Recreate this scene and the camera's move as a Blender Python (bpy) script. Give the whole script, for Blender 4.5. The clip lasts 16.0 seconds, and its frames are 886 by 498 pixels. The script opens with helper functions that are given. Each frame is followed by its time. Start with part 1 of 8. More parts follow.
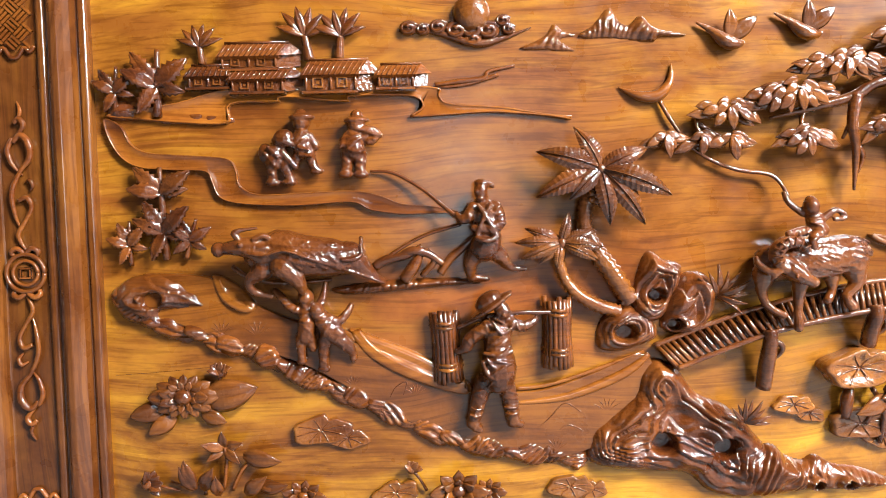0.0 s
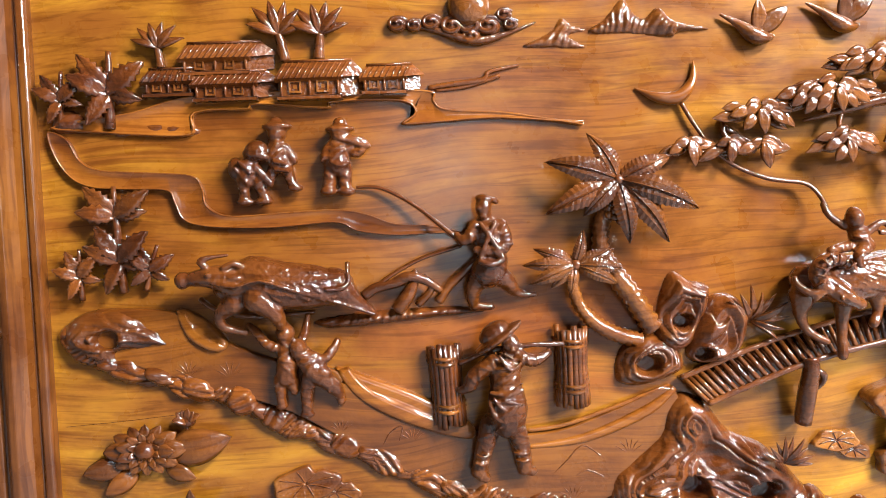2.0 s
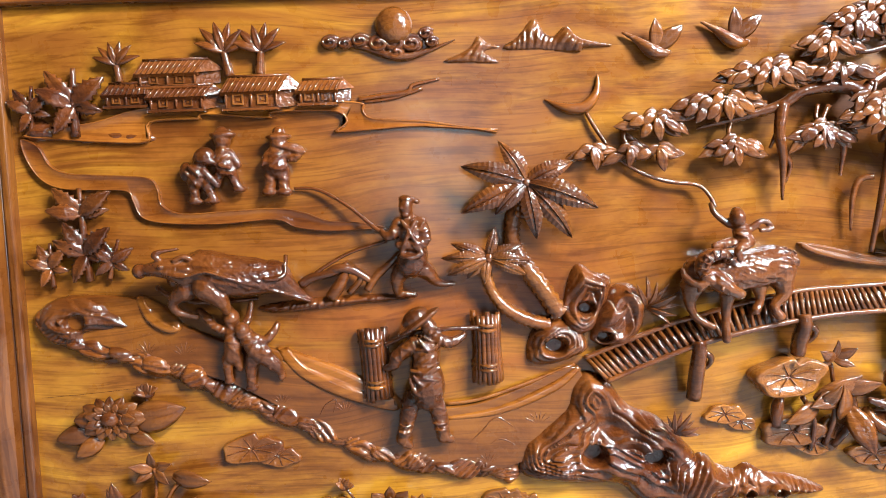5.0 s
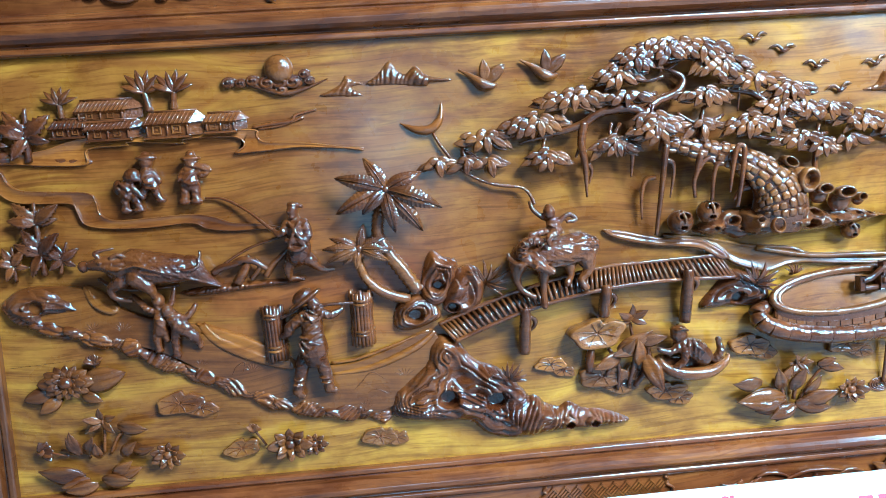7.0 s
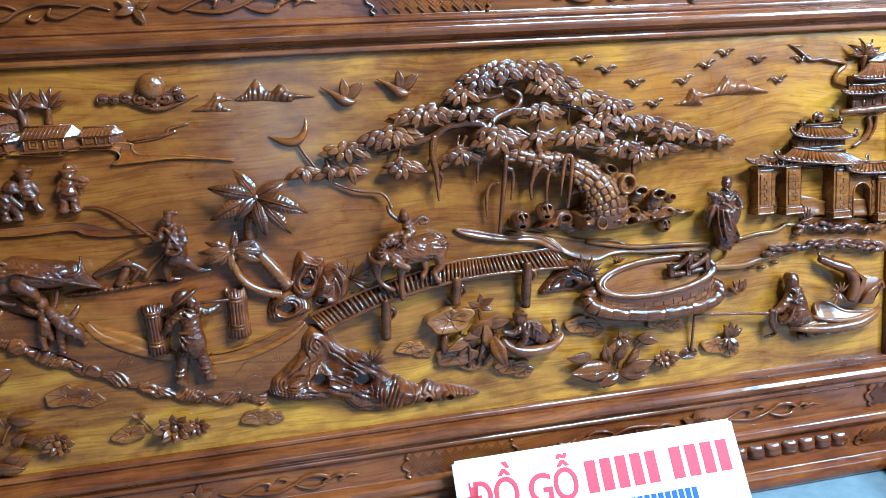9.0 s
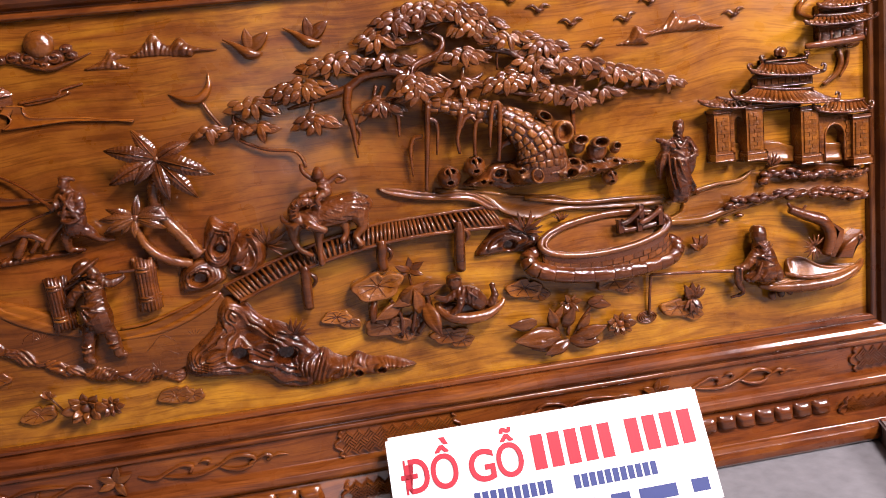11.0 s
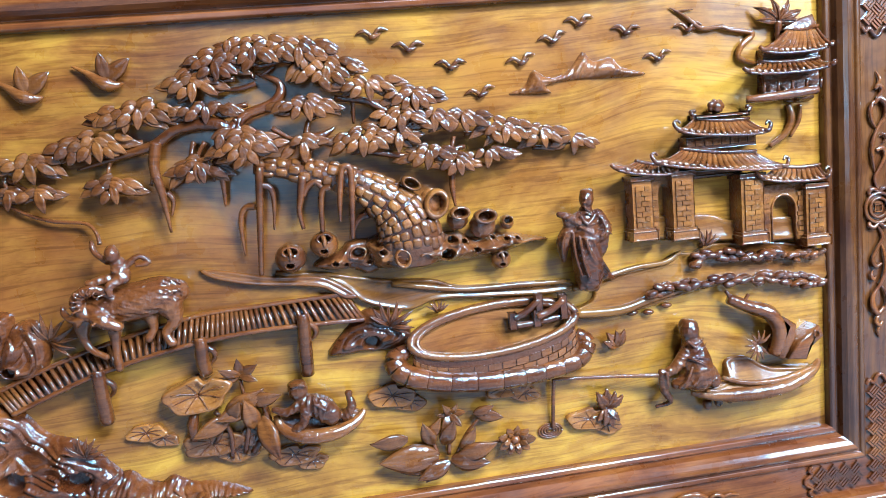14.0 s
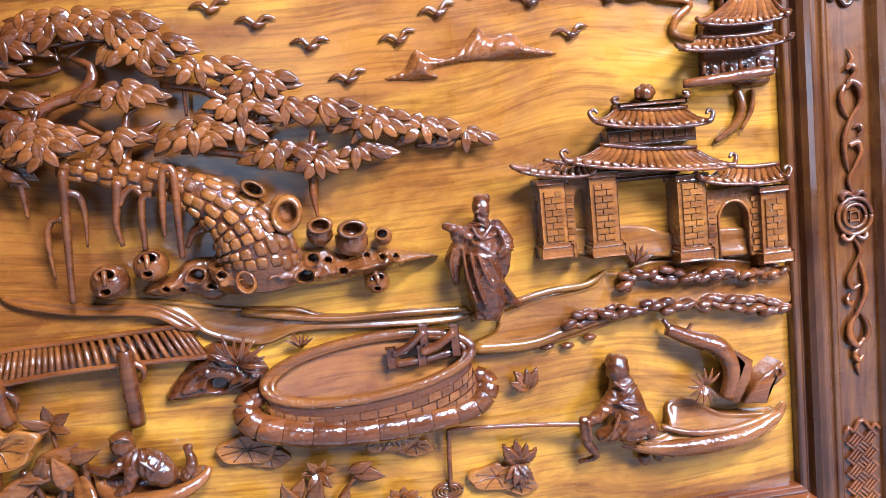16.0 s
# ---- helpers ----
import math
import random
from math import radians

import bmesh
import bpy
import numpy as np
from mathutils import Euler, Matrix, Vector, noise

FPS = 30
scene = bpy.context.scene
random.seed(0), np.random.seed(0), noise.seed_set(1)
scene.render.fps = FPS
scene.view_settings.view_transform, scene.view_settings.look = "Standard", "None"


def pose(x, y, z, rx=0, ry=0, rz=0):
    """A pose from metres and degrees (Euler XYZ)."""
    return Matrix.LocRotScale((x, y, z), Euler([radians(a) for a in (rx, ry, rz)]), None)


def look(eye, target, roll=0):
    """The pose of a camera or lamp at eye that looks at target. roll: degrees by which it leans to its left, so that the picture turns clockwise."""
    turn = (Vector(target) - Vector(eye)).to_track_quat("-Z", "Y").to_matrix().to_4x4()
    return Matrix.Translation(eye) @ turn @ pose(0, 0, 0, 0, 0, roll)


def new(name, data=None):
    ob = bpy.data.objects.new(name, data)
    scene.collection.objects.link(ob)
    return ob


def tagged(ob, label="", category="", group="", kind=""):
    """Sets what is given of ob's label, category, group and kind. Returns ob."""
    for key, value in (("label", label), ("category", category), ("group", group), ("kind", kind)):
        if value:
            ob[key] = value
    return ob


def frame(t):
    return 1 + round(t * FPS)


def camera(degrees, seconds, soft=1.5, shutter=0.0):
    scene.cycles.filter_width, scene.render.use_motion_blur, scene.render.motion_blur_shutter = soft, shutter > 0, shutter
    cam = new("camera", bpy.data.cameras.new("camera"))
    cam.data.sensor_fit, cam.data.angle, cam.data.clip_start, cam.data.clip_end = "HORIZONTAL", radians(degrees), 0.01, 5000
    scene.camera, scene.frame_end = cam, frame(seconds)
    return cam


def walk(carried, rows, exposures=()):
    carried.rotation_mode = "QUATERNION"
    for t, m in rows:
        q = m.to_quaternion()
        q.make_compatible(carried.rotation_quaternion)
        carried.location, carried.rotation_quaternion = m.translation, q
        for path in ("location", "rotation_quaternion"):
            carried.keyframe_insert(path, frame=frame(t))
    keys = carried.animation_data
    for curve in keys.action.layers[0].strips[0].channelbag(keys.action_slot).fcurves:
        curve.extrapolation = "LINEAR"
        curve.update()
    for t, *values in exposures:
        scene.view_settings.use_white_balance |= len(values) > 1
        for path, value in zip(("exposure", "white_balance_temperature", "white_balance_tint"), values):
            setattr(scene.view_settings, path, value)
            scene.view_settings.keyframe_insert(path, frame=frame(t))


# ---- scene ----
cam = camera(61.72, 16.0, soft=0.75)
PATH = [
    (0, (0.451, -1.060, 0.459), (0.508, 0.937, 0.359), -1.57),
    (0.5, (0.454, -1.063, 0.475), (0.547, 0.934, 0.400), -1.68),
    (1, (0.464, -1.112, 0.486), (0.573, 0.883, 0.389), -1.77),
    (1.5, (0.461, -1.125, 0.482), (0.550, 0.870, 0.373), -1.74),
    (2, (0.434, -0.932, 0.474), (0.544, 1.064, 0.395), -2.57),
    (2.5, (0.426, -0.918, 0.481), (0.547, 1.078, 0.411), -2.80),
    (3, (0.436, -1.011, 0.497), (0.578, 0.981, 0.400), -2.30),
    (3.2, (0.432, -1.088, 0.507), (0.577, 0.904, 0.398), -2.09),
    (5.3, (0.551, -1.050, 0.501), (0.625, 0.943, 0.355), -2.48),
    (5.5, (0.549, -1.142, 0.506), (0.674, 0.849, 0.357), -2.49),
    (6, (0.604, -1.363, 0.554), (0.746, 0.621, 0.343), -2.99),
    (6.5, (0.648, -1.357, 0.553), (0.790, 0.626, 0.337), -3.25),
    (7, (0.705, -1.357, 0.533), (0.843, 0.628, 0.333), -3.86),
    (7.5, (0.735, -1.346, 0.542), (0.883, 0.635, 0.311), -4.84),
    (8, (0.681, -1.578, 0.621), (0.944, 0.385, 0.340), -4.95),
    (8.5, (0.691, -1.534, 0.629), (1.041, 0.412, 0.327), -4.22),
    (9, (0.782, -1.527, 0.628), (1.153, 0.411, 0.299), -3.85),
    (9.5, (0.881, -1.554, 0.591), (1.232, 0.382, 0.231), -3.88),
    (9.7, (0.910, -1.567, 0.580), (1.253, 0.368, 0.208), -4.11),
    (11.8, (1.053, -1.395, 0.505), (1.303, 0.570, 0.228), -7.00),
    (12, (1.066, -1.387, 0.508), (1.322, 0.579, 0.244), -6.99),
    (12.5, (1.111, -1.359, 0.522), (1.358, 0.609, 0.269), -7.04),
    (13, (1.158, -1.260, 0.519), (1.430, 0.707, 0.280), -6.54),
    (13.5, (1.232, -1.193, 0.552), (1.524, 0.768, 0.289), -5.78),
    (14, (1.302, -1.182, 0.565), (1.600, 0.777, 0.292), -5.20),
    (14.5, (1.407, -1.111, 0.547), (1.653, 0.859, 0.302), -4.70),
    (15, (1.475, -0.972, 0.518), (1.689, 1.006, 0.310), -4.80),
    (15.5, (1.513, -0.986, 0.511), (1.731, 0.992, 0.303), -5.13),
    (16, (1.546, -0.993, 0.522), (1.784, 0.980, 0.294), -5.69),
]
EXPOSURES = [(0, 1.35, 5812, 3), (1.2, 1.25, 5812, 3), (3.2, 1.25, 5812, 3), (5.3, 1.22, 5292, -3), (5.8, 1.03, 4205, -16), (7.0, 0.98, 3638, -20), (8.5, 0.61, 3733, -17), (9.0, 0.6, 3922, -15),
             (9.7, 0.24, 5008, -1), (11.8, 0.1, 7182, 44), (12.8, 0.12, 6993, 39), (13.5, 0.7, 4583, -6), (14.6, 1.0, 3733, -14), (15.3, 1.02, 4252, -1), (16, 1.02, 4536, 6)]
walk(cam, [(t, look(eye, target, roll)) for t, eye, target, roll in PATH], EXPOSURES)

W, H = 2.16, 0.78          # carved board, inside its mouldings
FLOOR = -0.283
TAU = math.tau

# ---- light: daylight through the shop's doorway, a skylight and a side window ----
world = bpy.data.worlds.new("world")
scene.world = world
world.use_nodes = True
wn = world.node_tree
sky = wn.nodes.new("ShaderNodeTexSky")
sky.sky_type, sky.sun_disc, sky.sun_elevation, sky.sun_rotation = "NISHITA", False, radians(50), radians(200)
wn.links.new(sky.outputs[0], wn.nodes["Background"].inputs[0])
wn.nodes["Background"].inputs[1].default_value = 0.1


def area(name, eye, target, w, h, watts, colour):
    lamp = bpy.data.lights.new(name, "AREA")
    lamp.shape, lamp.size, lamp.size_y, lamp.energy, lamp.color = "RECTANGLE", w, h, watts, colour
    ob = new(name, lamp)
    ob.matrix_world = look(eye, target)
    return ob


area("doorway_light", (0.72, -4.28, 0.60), (0.72, 0, 0.60), 0.55, 1.0, 3.6, (0.93, 0.97, 1.0))
area("skylight_light", (2.55, -2.45, 2.88), (1.35, 0.0, 0.2), 1.2, 0.6, 205, (1.0, 0.985, 0.95))
area("side_window_light", (4.78, -3.2, 2.15), (1.2, 0.0, 0.4), 1.2, 1.0, 205, (1.0, 0.985, 0.95))


# ---- materials ----
class Mat:
    def __init__(self, name):
        self.m = bpy.data.materials.new(name)
        self.m.use_nodes = True
        self.t = self.m.node_tree
        self.b = self.t.nodes["Principled BSDF"]

    def n(self, kind, **inputs):
        node = self.t.nodes.new("ShaderNode" + kind)
        for k, v in inputs.items():
            k = int(k[1:]) if k[0] == "_" and k[1:].isdigit() else k.replace("_", " ")
            if isinstance(v, bpy.types.NodeSocket):
                self.t.links.new(v, node.inputs[k])
            else:
                node.inputs[k].default_value = v
        return node

    def set(self, **inputs):
        for k, v in inputs.items():
            k = k.replace("_", " ")
            if isinstance(v, bpy.types.NodeSocket):
                self.t.links.new(v, self.b.inputs[k])
            else:
                self.b.inputs[k].default_value = v

    def ramp(self, fac, stops):
        r = self.t.nodes.new("ShaderNodeValToRGB")
        self.t.links.new(fac, r.inputs[0])
        el = r.color_ramp.elements
        while len(el) < len(stops):
            el.new(0.5)
        for e, (p, c) in zip(el, stops):
            e.position, e.color = p, (*c, 1)
        return r.outputs[0]

    def mix(self, fac, a, b, blend="MIX"):
        x = self.t.nodes.new("ShaderNodeMix")
        x.data_type, x.blend_type = "RGBA", blend
        for i, v in ((0, fac), (6, a), (7, b)):
            if isinstance(v, bpy.types.NodeSocket):
                self.t.links.new(v, x.inputs[i])
            else:
                x.inputs[i].default_value = (*v, 1) if isinstance(v, tuple) else v
        return x.outputs[2]


def wood(name, gold, mid, dark, rough, coat, figure=0.5, along="x", chisel=0.0, seed=0.0, patch=None, gloss=0.07):
    """Lacquered hardwood: long grain, broad colour figure, fine pores, chisel relief."""
    k = Mat(name)
    pos = k.n("NewGeometry").outputs["Position"]
    rnd = k.n("ObjectInfo").outputs["Random"]
    off = k.n("VectorMath", _0=pos, _1=(seed, seed * 2.3, seed * 1.7)).outputs[0]
    # the grain wanders, so that no two planks run straight
    warp = k.n("TexNoise", Vector=off, Scale=2.6, Detail=1.5).outputs[1]
    off = k.n("VectorMath", _0=off, _1=k.n("Mapping", Vector=warp, Scale=(0.09, 0.09, 0.09)).outputs[0]).outputs[0]
    sc = (2.0, 6, 9) if along == "x" else (9, 6, 2.0)
    grain = k.n("Mapping", Vector=off, Scale=sc).outputs[0]
    broad = k.n("TexNoise", Vector=grain, Scale=1.0, Detail=7.0, Roughness=0.6, Distortion=1.9).outputs[0]
    sf = (7, 80, 190) if along == "x" else (190, 80, 7)
    fine = k.n("TexNoise", Vector=k.n("Mapping", Vector=off, Scale=sf).outputs[0], Scale=1.0, Detail=4.0, Distortion=0.8).outputs[0]
    big = k.n("TexNoise", Vector=off, Scale=2.2, Detail=2.0, Distortion=0.4).outputs[0]
    base = k.ramp(broad, [(0.36, dark), (0.47, mid), (0.58, gold)])
    tone = k.ramp(big, [(0.35, tuple(0.5 * (a + b) for a, b in zip(mid, dark))), (0.62, gold)])
    col = k.mix(figure, base, tone)
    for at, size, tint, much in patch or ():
        # a broad oval zone of redder, darker tint, its edge broken by the grain
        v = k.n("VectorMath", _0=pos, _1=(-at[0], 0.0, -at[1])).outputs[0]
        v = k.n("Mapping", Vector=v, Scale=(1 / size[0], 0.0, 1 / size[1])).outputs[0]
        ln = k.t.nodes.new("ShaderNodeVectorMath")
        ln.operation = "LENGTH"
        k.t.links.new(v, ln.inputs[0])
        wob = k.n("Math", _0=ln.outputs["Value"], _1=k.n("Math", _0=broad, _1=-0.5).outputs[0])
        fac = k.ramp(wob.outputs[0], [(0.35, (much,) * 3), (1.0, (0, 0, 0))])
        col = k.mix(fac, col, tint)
    streak = k.ramp(fine, [(0.36, (0.46, 0.36, 0.28)), (0.53, (1, 1, 1)), (0.68, (1.0, 1.0, 1.0))])
    col = k.mix(0.58, col, k.mix(1.0, col, streak, "MULTIPLY"))
    # cloudy stain in the lacquer
    cloud = k.n("TexNoise", Vector=k.n("Mapping", Vector=off, Scale=(4, 7, 7)).outputs[0], Scale=1.6, Detail=6.0, Roughness=0.65).outputs[0]
    col = k.mix(1.0, col, k.ramp(cloud, [(0.36, (0.62, 0.53, 0.46)), (0.56, (1, 1, 1))]), "MULTIPLY")
    vary = k.ramp(rnd, [(0.0, (0.70, 0.66, 0.62)), (1.0, (1.26, 1.22, 1.15))])
    col = k.mix(1.0, col, vary, "MULTIPLY")
    smear = k.n("TexNoise", Vector=off, Scale=26.0, Detail=4.0).outputs[0]
    k.set(Specular_IOR_Level=0.14)
    k.set(Base_Color=col, Roughness=k.n("MapRange", Value=smear, _1=0.3, _2=0.7, _3=rough - 0.06, _4=rough + 0.08).outputs[0])
    k.set(Coat_Weight=coat, Coat_Roughness=k.n("MapRange", Value=smear, _1=0.3, _2=0.7, _3=gloss, _4=gloss + 0.07).outputs[0], Coat_IOR=1.5)
    bump = k.n("Bump", Height=fine, Strength=0.12, Distance=0.0006).outputs[0]
    if chisel:
        # gouge cuts: small scooped facets, crossed by finer tool marks
        wander = k.n("VectorMath", _0=off, _1=k.n("Mapping", Vector=k.n("TexNoise", Vector=off, Scale=90.0, Detail=2.0).outputs[1], Scale=(0.010, 0.010, 0.010)).outputs[0]).outputs[0]
        cut = k.n("TexVoronoi", Vector=wander, Scale=170.0).outputs[0]
        marks = k.n("TexNoise", Vector=k.n("Mapping", Vector=wander, Rotation=(0.0, 0.7, 0.0), Scale=(260, 200, 700)).outputs[0], Scale=1.0, Detail=2.0).outputs[0]
        bump = k.n("Bump", Height=cut, Strength=chisel, Distance=0.0040, Normal=bump).outputs[0]
        bump = k.n("Bump", Height=marks, Strength=chisel * 1.2, Distance=0.0010, Normal=bump).outputs[0]
    wave = k.n("TexNoise", Vector=off, Scale=14.0, Detail=1.0).outputs[0]
    bump = k.n("Bump", Height=wave, Strength=0.12, Distance=0.006, Normal=bump).outputs[0]
    k.set(Normal=bump)
    k.t.links.new(bump, k.b.inputs["Coat Normal"])
    return k.m


GOLD, AMBER = (0.39, 0.178, 0.012), (0.27, 0.104, 0.009)
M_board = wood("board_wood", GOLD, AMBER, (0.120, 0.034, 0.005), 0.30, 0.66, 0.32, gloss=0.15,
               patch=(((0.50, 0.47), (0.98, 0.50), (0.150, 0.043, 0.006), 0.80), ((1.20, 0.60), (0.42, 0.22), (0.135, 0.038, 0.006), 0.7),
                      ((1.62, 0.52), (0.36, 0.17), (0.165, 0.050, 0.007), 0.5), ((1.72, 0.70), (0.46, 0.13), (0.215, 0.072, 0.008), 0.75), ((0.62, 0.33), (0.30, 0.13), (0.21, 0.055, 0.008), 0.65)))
M_carve = wood("carved_wood", (0.158, 0.045, 0.007), (0.104, 0.027, 0.005), (0.046, 0.011, 0.004), 0.28, 1.0, 0.4, chisel=0.15, seed=3.1, gloss=0.035)
M_light = wood("carved_light_wood", (0.220, 0.072, 0.011), (0.148, 0.044, 0.008), (0.070, 0.018, 0.005), 0.28, 1.0, 0.4, chisel=0.15, seed=5.2, gloss=0.035)
M_leaf = wood("leaf_wood", (0.185, 0.058, 0.009), (0.126, 0.036, 0.007), (0.064, 0.017, 0.005), 0.3, 0.85, 0.4, chisel=0.12, seed=6.4, gloss=0.06)
M_trunk = wood("trunk_wood", (0.27, 0.095, 0.012), (0.175, 0.054, 0.008), (0.095, 0.026, 0.006), 0.3, 0.95, 0.4, chisel=0.16, seed=8.4, gloss=0.06)
M_bank = wood("low_relief_wood", (0.265, 0.086, 0.009), (0.185, 0.053, 0.007), (0.105, 0.027, 0.005), 0.30, 0.9, 0.4, chisel=0.03, seed=1.4)
M_golden = wood("golden_relief_wood", (0.29, 0.112, 0.012), (0.205, 0.070, 0.010), (0.13, 0.038, 0.007), 0.3, 0.7, 0.4, chisel=0.02, seed=2.4, gloss=0.10)
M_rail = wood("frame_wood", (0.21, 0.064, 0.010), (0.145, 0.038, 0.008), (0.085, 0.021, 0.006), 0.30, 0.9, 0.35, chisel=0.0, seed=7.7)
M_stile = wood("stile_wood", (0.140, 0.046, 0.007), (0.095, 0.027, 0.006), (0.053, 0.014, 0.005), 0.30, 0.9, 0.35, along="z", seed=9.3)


def plain(name, col, rough, scale=30.0, vary=0.12, bump=0.1, metal=0.0):
    k = Mat(name)
    pos = k.n("NewGeometry").outputs["Position"]
    a = k.n("TexNoise", Vector=pos, Scale=scale, Detail=6.0).outputs[0]
    b = k.n("TexNoise", Vector=pos, Scale=scale * 0.08, Detail=3.0).outputs[0]
    lo, hi = tuple(c * (1 - vary) for c in col), tuple(min(1, c * (1 + vary)) for c in col)
    c = k.mix(0.5, k.ramp(a, [(0.3, lo), (0.7, hi)]), k.ramp(b, [(0.3, lo), (0.7, hi)]))
    k.set(Base_Color=c, Roughness=rough, Metallic=metal)
    k.set(Normal=k.n("Bump", Height=a, Strength=bump, Distance=0.004).outputs[0])
    return k.m


M_floor = plain("concrete_floor", (0.20, 0.21, 0.22), 0.75, 40, 0.22, 0.3)
M_wall = plain("plaster_wall", (0.075, 0.060, 0.044), 0.85, 20, 0.1)
M_ceil = plain("ceiling_paint", (0.12, 0.108, 0.092), 0.9, 20, 0.06)
M_brick = plain("grey_brick", (0.16, 0.13, 0.115), 0.9, 60, 0.35, 0.6)
M_sign = plain("sign_sheet", (0.80, 0.86, 0.84), 0.28, 12, 0.03, 0.03)
M_red = plain("sign_red", (0.46, 0.006, 0.022), 0.55, 60, 0.06, 0.0)
M_blue = plain("sign_blue", (0.015, 0.04, 0.18), 0.55, 60, 0.06, 0.0)


# ---- mesh helpers: x across the board, z up it, d out of it ----
def V(x, z, d=0.0):
    return Vector((x, -d, z))


def mesh_of(name, bm, mat, smooth=True):
    me = bpy.data.meshes.new(name)
    bmesh.ops.recalc_face_normals(bm, faces=bm.faces)
    for f in bm.faces:
        f.smooth = smooth
    bm.to_mesh(me)
    bm.free()
    me.materials.append(mat)
    return me


def thing(name, label, category, kind="", group="", at=(0, 0, 0)):
    ob = new(name)
    ob.empty_display_size = 0.01
    ob.location = at
    return tagged(ob, label, category, group, kind)


def whole(ob):
    """The place of a thing or part in the world."""
    m = Matrix()
    while ob is not None:
        m = ob.matrix_parent_inverse @ ob.matrix_basis @ m
        ob = ob.parent
    return m


def under(ob, parent):
    ob.parent = parent
    ob.matrix_parent_inverse = whole(parent).inverted()
    return ob


def part(name, bm, mat, parent=None, label="", smooth=True, fuse=0.0, soft=0):
    ob = new(name, mesh_of(name, bm, mat, smooth) if isinstance(bm, bmesh.types.BMesh) else bm)
    if parent is not None:
        under(ob, parent)
    if label:
        ob["label"] = label
    if fuse:
        r = ob.modifiers.new("fuse", "REMESH")
        r.mode, r.voxel_size, r.use_smooth_shade = "VOXEL", fuse, True
    if soft:
        s = ob.modifiers.new("soft", "SMOOTH")
        s.iterations, s.factor = soft, 0.5
    return ob


def spline(pts, n=5, closed=False):
    """Catmull-Rom through the points, of any width."""
    out, m = [], len(pts)
    for i in range(m if closed else m - 1):
        if closed:
            p = [pts[(i + j) % m] for j in (-1, 0, 1, 2)]
        else:
            p = [pts[max(0, min(m - 1, i + j))] for j in (-1, 0, 1, 2)]
        for s in range(n):
            t = s / n
            out.append(tuple(0.5 * (2 * b + (c - a) * t + (2 * a - 5 * b + 4 * c - d) * t * t + (3 * b - a - 3 * c + d) * t ** 3)
                             for a, b, c, d in zip(*p)))
    if not closed:
        out.append(tuple(pts[-1]))
    return out


def tube(bm, pts, seg=8, n=4, flat=1.0):
    """A tapering limb through (x, z, d, r)."""
    pts = spline(pts, n) if n > 1 else pts
    rings = []
    for i, (x, z, d, r) in enumerate(pts):
        a, b = pts[max(0, i - 1)], pts[min(len(pts) - 1, i + 1)]
        ax = (V(*b[:3]) - V(*a[:3]))
        ax = ax.normalized() if ax.length > 1e-9 else Vector((1, 0, 0))
        side = ax.cross(Vector((0, -1, 0)))
        side = side.normalized() if side.length > 1e-4 else Vector((1, 0, 0))
        out = side.cross(ax).normalized()
        r = max(r, 1e-4)
        rings.append([bm.verts.new(V(x, z, d) + r * (math.cos(TAU * k / seg) * side + flat * math.sin(TAU * k / seg) * out)) for k in range(seg)])
    for p, q in zip(rings, rings[1:]):
        for k in range(seg):
            bm.faces.new((p[k], p[(k + 1) % seg], q[(k + 1) % seg], q[k]))
    bm.faces.new(rings[0][::-1])
    bm.faces.new(rings[-1])
    return bm


def blob(bm, x, z, d, rx, rz=None, rd=None, turn=0, seg=12):
    rz, rd = rz or rx, rd or rx
    m = Matrix.Translation(V(x, z, d)) @ Matrix.Rotation(-radians(turn), 4, "Y") @ Matrix.Diagonal((rx, rd, rz, 1))
    bmesh.ops.create_uvsphere(bm, u_segments=seg, v_segments=max(6, seg // 2 + 2), radius=1, matrix=m)
    return bm


def box(bm, x0, x1, z0, z1, d0, d1, bev=0.0, m=None):
    r = bmesh.ops.create_cube(bm, size=1)
    for v in r["verts"]:
        v.co = Vector((x0 + (v.co.x + 0.5) * (x1 - x0), -(d0 + (v.co.y + 0.5) * (d1 - d0)), z0 + (v.co.z + 0.5) * (z1 - z0)))
    if bev:
        es = list({e for v in r["verts"] for e in v.link_edges})
        g = bmesh.ops.bevel(bm, geom=es, offset=bev, segments=2, affect="EDGES", profile=0.6)
    if m is not None:
        bmesh.ops.transform(bm, matrix=m, verts=r["verts"] if not bev else g["verts"])
    return bm


def prism(bm, pts, d0, d1, bev=0.002):
    """A polygon of (x, z), raised from d0 to d1 with a softened front edge."""
    area2 = sum(a[0] * b[1] - b[0] * a[1] for a, b in zip(pts, pts[1:] + pts[:1]))
    if area2 < 0:
        pts = pts[::-1]
    m = len(pts)
    nrm = []
    for i in range(m):
        a, b = Vector(pts[i - 1][:2]), Vector(pts[(i + 1) % m][:2])
        t = (b - a).normalized() if (b - a).length > 1e-9 else Vector((1, 0))
        nrm.append(Vector((t.y, -t.x)))
    loops = []
    for off, d in ((0.0, d0), (0.0, d1 - bev), (-0.35 * bev, d1 - 0.3 * bev), (-bev, d1)):
        loops.append([bm.verts.new(V(p[0] + nr.x * off, p[1] + nr.y * off, d)) for p, nr in zip(pts, nrm)])
    for p, q in zip(loops, loops[1:]):
        for k in range(m):
            bm.faces.new((p[k], p[(k + 1) % m], q[(k + 1) % m], q[k]))
    f = bm.faces.new(loops[-1])
    bmesh.ops.triangulate(bm, faces=[f])
    return bm


